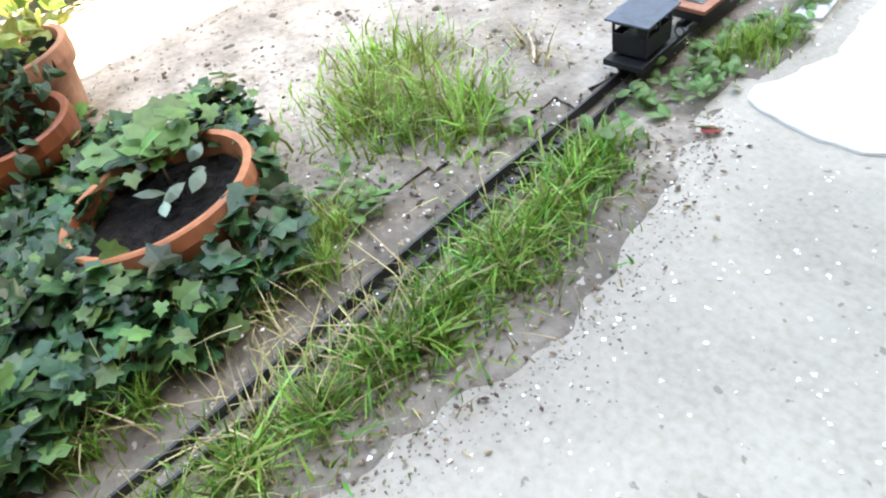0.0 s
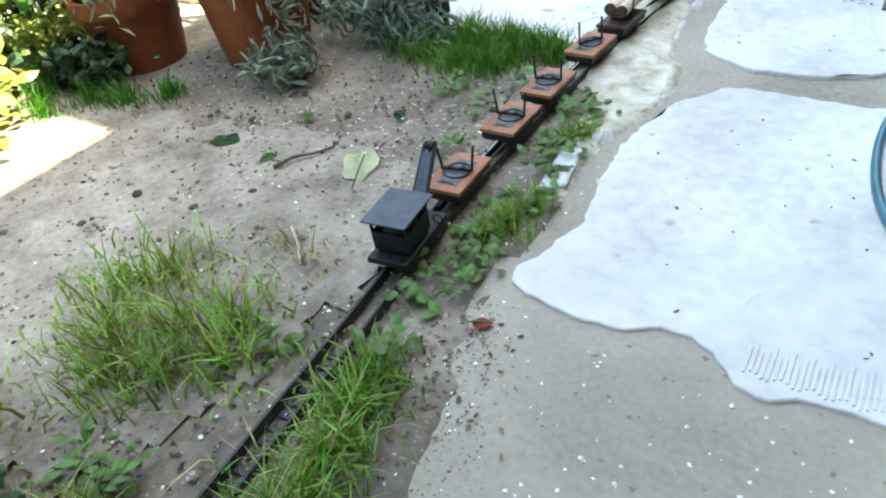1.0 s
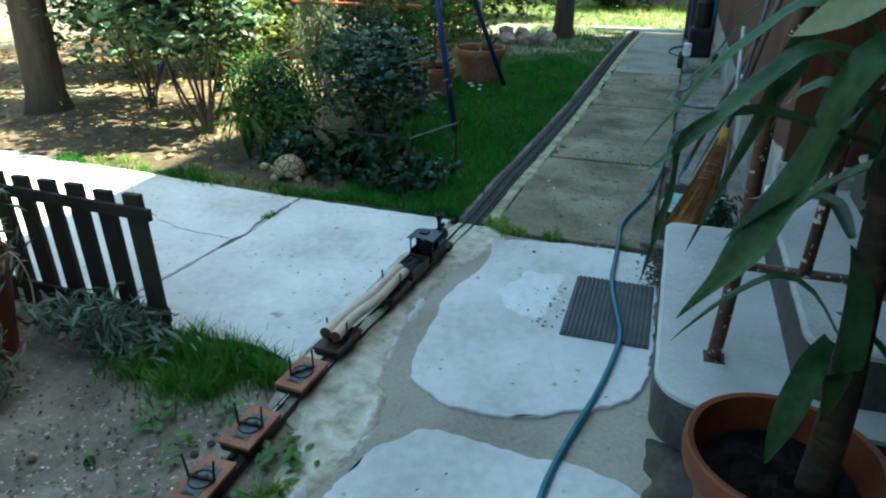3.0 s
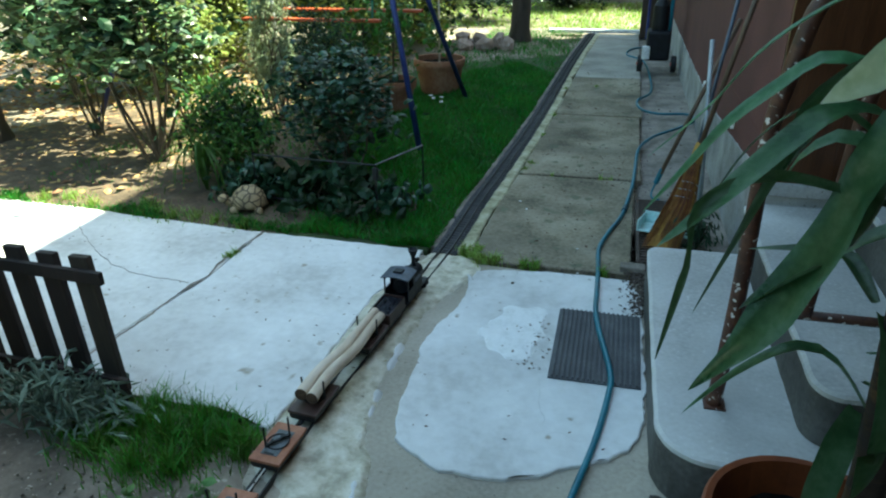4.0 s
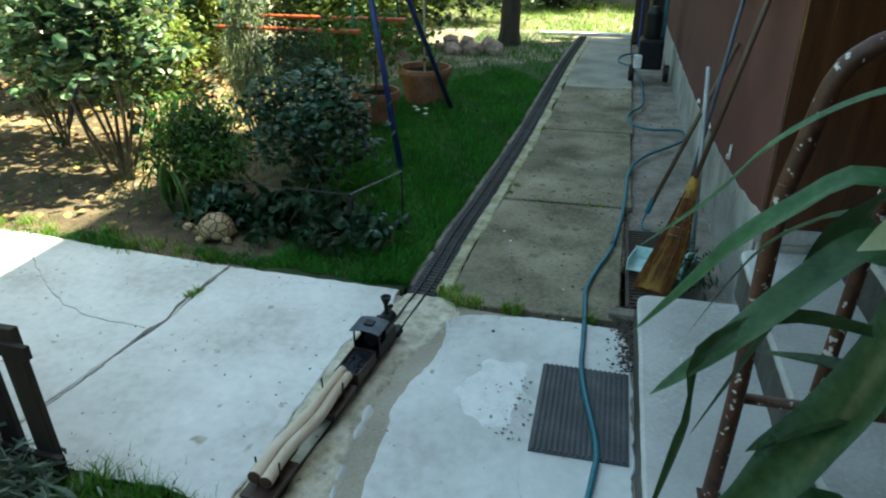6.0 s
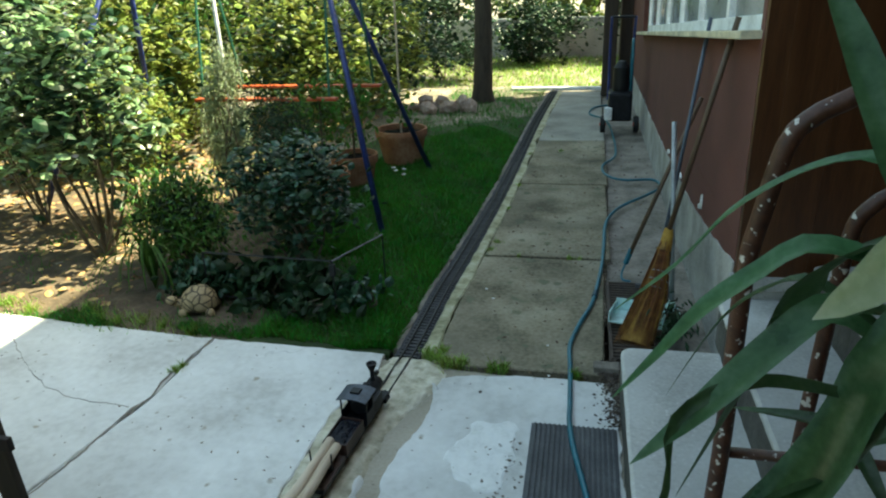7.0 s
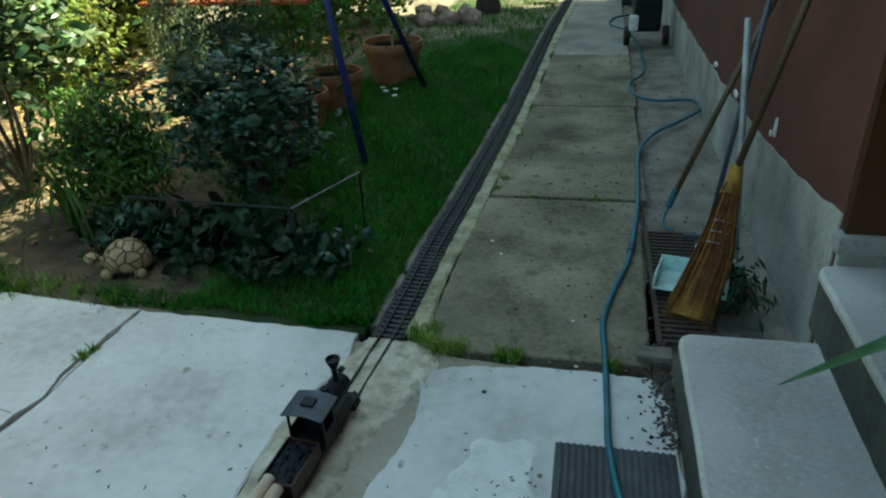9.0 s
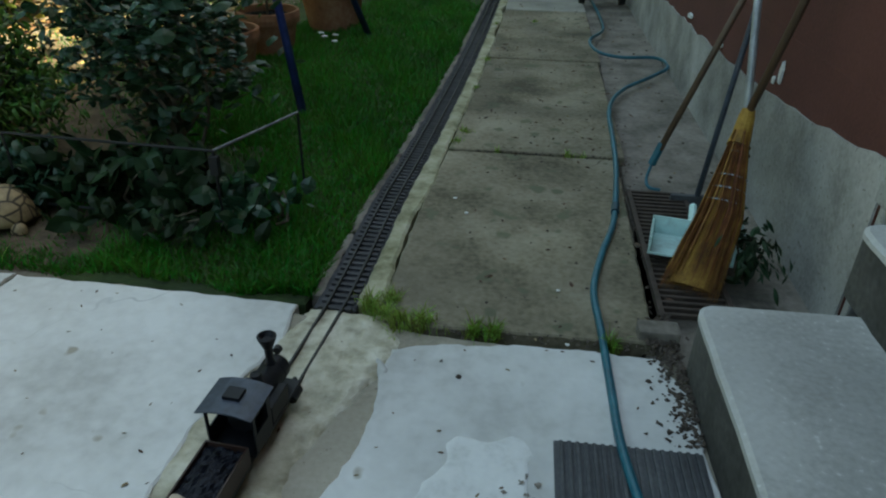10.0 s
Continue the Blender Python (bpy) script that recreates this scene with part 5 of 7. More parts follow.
pan = thing("dustpan", (0.445, 1.29, 0.018), "pale aqua plastic dustpan under the broom", "dustpan", turn=-12, tilt=(-10, 0))
part("tray", box(-0.125, 0.125, -0.10, 0.11, 0.020, 0.027, 0.002), M["aqua"], pan)
for x in (-0.125, 0.118):
    part("side", box(x, x + 0.007, -0.10, 0.11, 0.0272, 0.075, 0.002), M["aqua"], pan)
part("back", box(-0.125, 0.125, 0.1102, 0.118, 0.020, 0.085, 0.002), M["aqua"], pan)
part("grip", tube(spline([(0, 0.118, 0.06), (0, 0.17, 0.08), (0, 0.24, 0.10)], 0.02), 0.013, 10), M["aqua"], pan)
tf = thing("weed", (0.60, 1.22, -0.004), "dark green weed growing at the wall behind the broom", "weed", "weeds")
tg = np.random.default_rng(5)
part("foliage", leaves("foliage", tg.normal(size=(150, 3)) * [0.05, 0.07, 0.04] + [0, 0, 0.09], M["leafdark"], 0.05, 5, ratio=0.3, up=(0, 0, 0.8)), None, tf)
for k in range(5):
    part("stem", tube([(0, 0, -0.01), (0.05 * math.cos(k * 1.3), 0.06 * math.sin(k * 1.3), 0.14)], 0.003, 5), M["stem"], tf)

# rusty railing of the steps
RAILY = -0.23
ra = thing("handrail", (0, 0, 0), "rusty brown pipe handrail with flaking pale paint", "handrail")
part("bent_rail", tube(spline([(0.500, RAILY - 0.06, 0.178), (0.519, RAILY - 0.025, 0.50), (0.524, RAILY, 0.95), (0.541, RAILY, 1.095), (0.570, RAILY, 1.252), (0.604, RAILY, 1.306), (0.659, RAILY, 1.341), (0.76, RAILY, 1.375), (1.10, RAILY, 1.40), (1.44, RAILY, 1.41)], 0.03), 0.021, 14), M["rust"], ra, smooth=True)
part("inner_post", tube(spline([(0.70, RAILY, 0.47), (0.708, RAILY, 0.70), (0.722, RAILY, 1.03), (0.75, RAILY, 1.12), (0.84, RAILY, 1.17), (1.1, RAILY, 1.19), (1.44, RAILY, 1.19)], 0.03), 0.017, 12), M["rust"], ra, smooth=True)
part("cross_bar", tube([(0.525, RAILY, 0.470), (0.95, RAILY, 0.470), (1.44, RAILY, 0.465)], 0.014, 10), M["rust"], ra, smooth=True)
part("foot_plate", box(0.472, 0.532, RAILY - 0.092, RAILY - 0.032, 0.181, 0.188, 0.002), M["rust"], ra)

# big potted plant by the steps
def flower_pot(name, at, r_top, r_bot, h, mat, label, soil=0.8, rim=0.022, tilt=(0, 0), group="plant pots"):
    pt = thing(name, at, label, "flower pot", group, tilt=tilt)
    t = 0.012
    part("pot", lathe([(0, 0.0), (r_bot, 0.0), (r_bot + 0.004, 0.01), (r_top - 0.012, h - rim * 1.9), (r_top + 0.004, h - rim * 1.8), (r_top + 0.008, h - rim), (r_top + 0.005, h - 0.004), (r_top, h), (r_top - t, h - 0.003), (r_top - t * 1.6, h * 0.7), (r_bot, 0.02), (0, 0.02)], 40, wobble=0.002), M[mat], pt, smooth=False)
    n, rs = 20, r_bot + (r_top - r_bot) * soil - 0.014
    bm = bmesh.new()
    c = bm.verts.new((0, 0, h * soil + 0.01))
    rings = []
    for k in range(1, 8):
        rings.append([bm.verts.new((rs * k / 7 * math.cos(a), rs * k / 7 * math.sin(a), h * soil + 0.022 * noise.noise(Vector((k * 0.9 * math.cos(a), k * 0.9 * math.sin(a), r_top * 9))))) for a in (2 * math.pi * i / n for i in range(n))])
    for i in range(n):
        bm.faces.new((c, rings[0][i], rings[0][(i + 1) % n]))
    for p, q in zip(rings, rings[1:]):
        for i in range(n):
            bm.faces.new((p[i], q[i], q[(i + 1) % n], p[(i + 1) % n]))
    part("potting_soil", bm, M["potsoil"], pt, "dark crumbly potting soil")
    return pt


tl = thing("paving_tile", (0.60, -0.93, 0.0135), "square stone tile under the pot saucer", "tile", turn=14)
part("tile", box(-0.15, 0.15, -0.15, 0.15, 0, 0.022, 0.003), M["gutter"], tl)
tl = thing("slate_tile", (0.46, -1.075, 0.0135), "thin dark slate lying beside the pot", "tile", turn=-8)
part("tile", box(-0.09, 0.09, -0.018, 0.018, 0, 0.012, 0.002), M["slate"], tl)
sc = thing("pot_saucer", (0.605, -0.885, 0.036), "terracotta saucer under the big pot", "saucer")
part("saucer", lathe([(0, 0), (0.138, 0), (0.148, 0.004), (0.177, 0.036), (0.181, 0.040), (0.179, 0.043), (0.174, 0.042), (0.166, 0.034), (0.142, 0.010), (0, 0.010)], 40), M["terradull"], sc)
flower_pot("flower_pot", (0.605, -0.875, 0.046), 0.200, 0.128, 0.300, "terrashade", "big orange terracotta pot with dark soil by the steps", 0.73, 0.035)
dr = thing("dracaena", (0.62, -0.89, 0.29), "tall house plant with broad arching strap leaves in a pot", "house plant")
part("trunk", tube(spline([(0.05, 0.0, -0.02), (0.06, 0.02, 0.20), (0.05, 0.05, 0.50), (0.04, 0.09, 0.80), (0.035, 0.115, 1.04)], 0.04), lambda u: 0.036 - 0.014 * u, 12), M["palmtrunk"], dr, smooth=True)


def strap(pts, width, roll=0.0):
    """A long strap leaf along points: folded along its midrib, tapering to a tip."""
    c = spline(pts, 0.03)
    bm = bmesh.new()
    prev = None
    for i, p in enumerate(c):
        u = i / (len(c) - 1)
        d = (c[min(i + 1, len(c) - 1)] - c[max(i - 1, 0)]).normalized()
        s = d.cross(Vector((0, 0, 1)))
        s = (s.normalized() if s.length > 1e-3 else Vector((1, 0, 0)))
        s = (Matrix.Rotation(roll, 3, d) @ s)
        up = s.cross(d).normalized()
        w = width * 0.5 * (0.45 + 0.55 * min(1, u * 3.5)) * (1 - max(0, (u - 0.55) / 0.45) ** 1.7) + 0.0008
        ring = [bm.verts.new(p + s * w * k + up * (abs(k) * w * 0.28)) for k in (-1, -0.5, 0, 0.5, 1)]
        if prev:
            for k in range(4):
                bm.faces.new((prev[k], prev[k + 1], ring[k + 1], ring[k]))
        prev = ring
    bmesh.ops.solidify(bm, geom=bm.faces[:], thickness=0.0012)
    return bm


O = Vector((0.62, -0.89, 0.29))


def arch(base, heading, rise, length, droop, power):
    """Points along a leaf that leaves the trunk rising and bends over under its weight."""
    p, out = Vector(base), [Vector(base)]
    for i in range(10):
        a = rise - droop * ((i + 0.5) / 10) ** power
        p = p + Vector((math.cos(heading) * math.cos(a), math.sin(heading) * math.cos(a), math.sin(a))) * (length / 10)
        out.append(p.copy())
    return out


def crown_leaf(pts, width, roll=-0.35, mat="dracaena", label=""):
    """A leaf that leaves the trunk's crown, bends over and ends in a point."""
    part("leaf", strap([Vector(p) - O for p in pts], width, roll), M[mat], dr, label, smooth=True)


crown_leaf([(0.655, -0.78, 1.20), (0.600, -0.74, 1.30), (0.58, -0.69, 1.34), (0.54, -0.64, 1.33), (0.48, -0.58, 1.28), (0.41, -0.53, 1.20), (0.34, -0.48, 1.08), (0.23, -0.43, 0.95)], 0.030)
crown_leaf([(0.655, -0.78, 1.12), (0.57, -0.78, 1.21), (0.53, -0.77, 1.23), (0.47, -0.76, 1.235), (0.42, -0.75, 1.19), (0.35, -0.74, 1.12), (0.29, -0.73, 1.03), (0.22, -0.72, 0.93)], 0.040)
crown_leaf([(0.655, -0.78, 1.10), (0.56, -0.80, 1.16), (0.49, -0.82, 1.165), (0.44, -0.84, 1.13), (0.38, -0.86, 1.07), (0.31, -0.88, 1.00), (0.24, -0.90, 0.94)], 0.052, -0.2)
crown_leaf([(0.655, -0.79, 1.16), (0.59, -0.81, 1.245), (0.55, -0.79, 1.25), (0.50, -0.76, 1.19), (0.475, -0.72, 1.08), (0.43, -0.69, 0.93), (0.35, -0.66, 0.68)], 0.066, 0.1)
crown_leaf([(0.66, -0.79, 1.24), (0.615, -0.82, 1.29), (0.56, -0.85, 1.27), (0.50, -0.89, 1.23), (0.44, -0.92, 1.20)], 0.066, -0.95, "paleleaf", "pale yellowish leaf, colour lifted to look sunlit")
crown_leaf([(0.65, -0.79, 1.18), (0.58, -0.80, 1.30), (0.54, -0.76, 1.41), (0.51, -0.71, 1.50), (0.48, -0.66, 1.58), (0.465, -0.62, 1.64)], 0.045, -0.8)
crown_leaf([(0.655, -0.80, 1.10), (0.60, -0.86, 1.18), (0.56, -0.86, 1.11), (0.53, -0.85, 0.97), (0.48, -0.84, 0.84), (0.42, -0.84, 0.72), (0.345, -0.80, 0.58)], 0.095, -0.6)
crown_leaf([(0.65, -0.77, 1.06), (0.52, -0.70, 1.15), (0.47, -0.63, 1.11), (0.41, -0.57, 1.01), (0.34, -0.50, 0.80)], 0.022)
crown_leaf([(0.65, -0.76, 0.80), (0.64, -0.61, 0.82), (0.60, -0.56, 0.81), (0.53, -0.50, 0.78), (0.48, -0.45, 0.75)], 0.030)
crown_leaf([(0.65, -0.84, 0.62), (0.59, -0.83, 0.70), (0.52, -0.82, 0.72), (0.43, -0.81, 0.64), (0.34, -0.80, 0.52)], 0.055, 0.2)
crown_leaf([(0.64, -0.80, 1.00), (0.42, -0.84, 1.06), (0.30, -0.88, 1.01), (0.29, -0.91, 0.91), (0.26, -0.93, 0.73)], 0.018, -1.0)
crown_leaf([(0.655, -0.77, 0.90), (0.67, -0.70, 0.97), (0.61, -0.68, 1.06), (0.55, -0.66, 1.08), (0.50, -0.64, 1.03), (0.48, -0.62, 0.97)], 0.046)
crown_leaf([(0.655, -0.82, 1.02), (0.63, -0.86, 1.13), (0.6, -0.84, 1.07), (0.56, -0.83, 0.96), (0.49, -0.82, 0.88), (0.41, -0.8, 0.78)], 0.085, -0.2)
crown_leaf([(0.65, -0.8, 0.9), (0.68, -0.8, 0.98), (0.64, -0.78, 0.95), (0.58, -0.75, 0.89), (0.51, -0.72, 0.78), (0.47, -0.7, 0.64)], 0.070, -0.1)
# each further leaf: height on the trunk, heading, rise, length, droop, bend, width
INNER = [(0.80, 4.70, 0.10, 0.42, 2.2, 0.6, 0.060), (0.95, 5.3, 0.2, 0.45, 2.0, 0.6, 0.06), (0.72, 0.3, 0.3, 0.45, 2.2, 0.6, 0.06), (0.90, 0.9, 0.5, 0.5, 2.0, 0.8, 0.06), (0.98, 5.0, 0.9, 0.55, 2.2, 0.8, 0.06),
         (0.60, 4.2, -0.2, 0.30, 1.1, 0.8, 0.060), (0.66, 5.6, 0.0, 0.36, 1.5, 0.7, 0.055)]
lr = random.Random(5)
for k in range(34):
    INNER.append((lr.uniform(0.85, 1.34), lr.uniform(-1.60, 1.45), lr.uniform(0.2, 1.2), lr.uniform(0.4, 0.6), lr.uniform(1.2, 2.4), lr.uniform(0.6, 1.2), lr.uniform(0.045, 0.07)))
for k, (z, hd, rise, length, droop, power, w) in enumerate(INNER):
    base = Vector((0.655 - 0.02 * (1.25 - z), -0.78 - 0.06 * (1.25 - z), z))
    crown_leaf(arch(base, hd, rise, length, droop, power), w, -0.40 + 0.25 * math.sin(k * 2.1))

wc = thing("watering_can", (0.53, -1.40, 0.009), "dark teal plastic watering can on the slab", "watering can", turn=25)
part("body", lathe([(0, 0), (0.10, 0), (0.105, 0.02), (0.098, 0.20), (0.085, 0.235), (0.05, 0.245), (0.048, 0.235), (0, 0.235)], 28), M["darkcan"], wc)
part("handle", tube(spline([(0.03, 0, 0.24), (0.0, 0, 0.31), (-0.08, 0, 0.30), (-0.13, 0, 0.20), (-0.10, 0, 0.06)], 0.02), 0.011, 10), M["darkcan"], wc)
part("spout", tube(spline([(0.08, 0, 0.06), (0.16, 0, 0.16), (0.25, 0, 0.27)], 0.02), lambda u: 0.024 - 0.011 * u, 12), M["darkcan"], wc)
for k in range(3):
    part("vent_hole", lathe([(0, 0.0), (0.010, 0.0), (0.010, 0.002), (0, 0.002)], 14), M["black"], wc).matrix_basis = pose(-0.015 + 0.02 * k, -0.02, 0.2455)

# far end of the path: blue hand machine, old post, pale board
bc = thing("garden_sprayer_cart", (0.52, 5.75, -0.004), "dark teal wheeled garden cart with a red hub", "garden cart")
part("body", box(-0.12, 0.12, -0.15, 0.15, 0.12, 0.42, 0.03), M["locoblack"], bc)
part("hose_loop", tube([(0.10, -0.02 + 0.10 * math.cos(a), 0.68 + 0.26 * math.sin(a)) for a in (2 * math.pi * k / 24 for k in range(25))], 0.013, 8), M["hose"], bc, "coiled pale teal hose")
part("motor", box(-0.16, -0.08, -0.19, -0.10, 0.14, 0.27, 0.015), M["white"], bc, "pale plastic housing")
part("tank", lathe([(0, 0.42), (0.08, 0.42), (0.085, 0.46), (0.08, 0.66), (0.04, 0.72), (0, 0.73)], 20), M["black"], bc)
for x in (-0.17, 0.17):
    bm = lathe([(0, -0.014), (0.040, -0.016), (0.052, -0.026), (0.082, -0.026), (0.088, -0.015), (0.088, 0.015), (0.082, 0.026), (0.052, 0.026), (0.040, 0.016), (0, 0.014)], 28)
    bmesh.ops.transform(bm, verts=bm.verts, matrix=pose(x, -0.12, 0.088, 0, 90, 0))
    w = part("wheel", bm, M["black"], bc)
    bm = lathe([(0, -0.034), (0.014, -0.034), (0.020, -0.024), (0.036, -0.020), (0.036, 0.020), (0.020, 0.024), (0.014, 0.034), (0, 0.034)], 20)
    bmesh.ops.transform(bm, verts=bm.verts, matrix=pose(x, -0.12, 0.088, 0, 90, 0))
    part("hub", bm, M["redbit"], w, "red wheel hub")
for x in (-0.12, 0.12):
    part("push_handle", tube(spline([(x, 0.15, 0.3), (x, 0.20, 0.9), (x, 0.10, 1.15)], 0.05), 0.014, 8), M["blue"], bc)
part("grip", tube([(-0.12, 0.10, 1.15), (0.12, 0.10, 1.15)], 0.014, 8), M["black"], bc)
ps = thing("wooden_post", (0.46, 8.1, -0.01), "dark weathered wooden post at the end of the path", "post")
part("post", box(-0.09, 0.09, -0.09, 0.09, 0, 2.3, 0.02), M["darkwood"], ps)
ps = thing("wooden_post", (0.68, 8.45, -0.01), "dark weathered wooden post at the corner of the house", "post")
part("post", box(-0.08, 0.08, -0.08, 0.08, 0, 2.4, 0.02), M["darkwood"], ps)
bd = thing("pale_board", (-0.28, 8.48, 0.0), "long pale board lying across the end of the path", "board")
part("board", box(-0.62, 0.75, -0.05, 0.05, -0.006, 0.04, 0.004), M["white"], bd)

# ---------------------------------------------------------------- garden by the track
fn = thing("picket_fence", (-1.335, -0.485, 0.0), "low dark stained picket fence beside the slab", "fence", turn=-3)
for z in (0.085, 0.475):
    part("rail", box(-1.15, 0.03, -0.030, -0.012, z, z + 0.042, 0.003), M["fencewood"], fn)
pk = mesh_of("picket", *[(lambda b: ([v.co.copy() for v in b.verts], [[v.index for v in f.verts] for f in b.faces]))(b) for b in [box(-0.036, 0.036, -0.0115, 0.0115, 0.004, 0.555, 0.004)] if not b.verts.index_update()][0], M["fencewood"])
for k in range(9):
    o = part("picket", pk, None, fn)
    o.matrix_basis = pose(-0.036 - 0.128 * k, 0, 0.008 * noise.noise(Vector((k * 1.7, 0, 0))), 1.5 * noise.noise(Vector((k, 3, 0))), -2 + 2.5 * noise.noise(Vector((k, 5, 0))), 0)

# crooked pot by the track with a small seedling
flower_pot("flower_pot", (-1.050, -2.622, -0.105), 0.188, 0.13, 0.240, "terracotta", "orange terracotta pot of dark soil sunk among ivy", 0.82, 0.030, tilt=(4, -6))
sd = thing("seedling", (-1.13, -2.60, 0.110), "young green seedling with lobed leaves in the pot", "seedling")
g = np.random.default_rng(11)
part("stem", tube(spline([(0, 0, -0.02), (0.01, 0.0, 0.04), (0.0, 0.01, 0.09)], 0.02), 0.003, 6), M["stem"], sd)
part("foliage", lobed("foliage", g.normal(size=(16, 3)) * [0.05, 0.05, 0.025] + [0.01, 0, 0.085], M["weed"], 0.075, 12, 1.0), None, sd)
part("low_leaves", leaves("low_leaves", np.array([[0.09, -0.02, 0.02], [0.05, -0.05, 0.02], [0.10, 0.03, 0.025], [-0.02, -0.06, 0.03], [0.06, 0.05, 0.02], [0.12, -0.05, 0.02], [0.0, 0.07, 0.02]]), M["lavender"], 0.045, 13, 1.5, 0.6), None, sd)
flower_pot("flower_pot", (-1.55, -2.80, -0.03), 0.150, 0.11, 0.20, "terrashade", "weathered terracotta pot in the ivy, coloured dark for shade", 0.60, 0.035)
flower_pot("flower_pot", (-1.85, -2.70, -0.01), 0.16, 0.12, 0.22, "terradull", "weathered terracotta pot of pale leaves", 0.85, 0.035)
flower_pot("flower_pot", (-0.90, -3.20, -0.01), 0.165, 0.115, 0.23, "terracotta", "orange terracotta pot at the edge of the ivy", 0.80, 0.030)
tp = thing("potted_plant", (-1.85, -2.70, 0.17), "pale yellow-green plant in a pot", "plant")
part("foliage", leaves("foliage", cloud(g, (0, 0, 0.08), (0.16, 0.16, 0.08), 160), M["leafpale"], 0.05, 17), None, tp)
tp = thing("potted_plant", (-1.55, -2.80, 0.11), "dark sparse plant in a weathered pot", "plant")
part("foliage", leaves("foliage", cloud(g, (0, 0, 0.09), (0.15, 0.15, 0.09), 220), M["leafdark"], 0.045, 18), None, tp)

# big pot of lavender by the fence
flower_pot("flower_pot", (-1.955, -0.80, -0.01), 0.215, 0.16, 0.365, "terrashade", "large orange terracotta pot of lavender by the fence", 0.85, 0.035)
lv = thing("lavender", (-1.955, -0.80, 0.295), "grey-green lavender spilling over its pot", "lavender")
for k in range(26):
    a, r = g.uniform(0, 6.28), g.uniform(0.03, 0.16)
    part("stalk", tube(spline([(r * 0.5 * math.cos(a), r * 0.5 * math.sin(a), 0), (r * math.cos(a), r * math.sin(a), 0.18), (r * 1.6 * math.cos(a + 0.3), r * 1.6 * math.sin(a + 0.3), g.uniform(0.32, 0.62))], 0.06), lambda u: 0.004 - 0.0025 * u, 5), M["lavender"], lv)
part("foliage", leaves("foliage", cloud(g, (0, 0.02, 0.20), (0.22, 0.22, 0.20), 1500, 26, 0.28), M["lavender"], 0.062, 21, ratio=0.16, up=(0, 0, 1)), None, lv)
for k in range(3):
    a = -1.0 + 0.75 * k + g.normal() * 0.25
    part("hanging_stem", tube(spline([(0.15 * math.cos(a), 0.15 * math.sin(a), 0.02), (0.235 * math.cos(a), 0.235 * math.sin(a), 0.085), (0.262 * math.cos(a + 0.08), 0.262 * math.sin(a + 0.08), -0.02), (0.258 * math.cos(a + 0.05), 0.258 * math.sin(a + 0.05), -0.05 - 0.04 * k)], 0.03), 0.003, 6), M["log"], lv, "dry pale hanging stem")
hang = np.random.default_rng(29)
tagged(part("hanging_sprig", leaves("hanging_sprig", np.stack([0.245 + hang.normal(size=150) * 0.025, -0.10 + hang.normal(size=150) * 0.04, hang.uniform(-0.26, 0.06, 150)], 1), M["lavender"], 0.055, 30, ratio=0.17), None, lv), kind="stuff")
flower_pot("flower_pot", (-2.44, -1.00, -0.01), 0.20, 0.145, 0.30, "terrashade", "weathered terracotta pot of sunlit lavender", 0.85, 0.035)
# Sun on this lavender is helped along by the brighter rosemary colour.
l3 = thing("lavender", (-2.44, -1.00, 0.25), "grey-green lavender filling its pot, coloured brighter as sunlit", "lavender")
for k in range(20):
    a, r = g.uniform(0, 6.28), g.uniform(0.04, 0.15)
    part("stalk", tube(spline([(r * 0.5 * math.cos(a), r * 0.5 * math.sin(a), 0), (r * math.cos(a), r * math.sin(a), 0.2), (r * 1.5 * math.cos(a + 0.3), r * 1.5 * math.sin(a + 0.3), g.uniform(0.35, 0.6))], 0.06), lambda u: 0.004 - 0.0025 * u, 5), M["rosemary"], l3)
tagged(part("foliage", leaves("foliage", cloud(g, (0, 0.0, 0.20), (0.24, 0.24, 0.24), 1500, 26, 0.26), M["rosemary"], 0.07, 26, ratio=0.17, up=(0, 0, 1)), None, l3), kind="stuff")


def sprigs(parent, n, reach, height, seed):
    r = random.Random(seed)
    for k in range(n):
        a, d = r.uniform(0, 6.28), reach * r.uniform(0.3, 1.0)
        part("stem", tube(spline([(0.2 * d * math.cos(a), 0.1 * d * math.sin(a), 0), (0.6 * d * math.cos(a), 0.35 * d * math.sin(a), height * 0.6), (d * math.cos(a), 0.5 * d * math.sin(a), height * r.uniform(0.7, 1.1))], 0.05), 0.0028, 5), M["lavender"], parent)


lw = thing("lavender", (-1.68, -1.00, 0.0), "small grey-green lavender clump at the foot of the pot", "lavender")
sprigs(lw, 7, 0.11, 0.15, 31)
part("foliage", leaves("foliage", cloud(g, (0, 0, 0.08), (0.10, 0.10, 0.06), 260, 10, 0.35), M["lavender"], 0.07, 23, ratio=0.16, up=(0.3, -0.3, 0.6)), None, lw)
lw = thing("lavender", (-1.48, -0.62, 0.0), "grey-green lavender sprawling under the fence", "lavender")
sprigs(lw, 16, 0.26, 0.20, 32)
part("foliage", leaves("foliage", cloud(g, (-0.06, 0.02, 0.10), (0.26, 0.10, 0.09), 700, 18, 0.32), M["lavender"], 0.065, 24, ratio=0.17, up=(0.0, -0.4, 0.7)), None, lw)

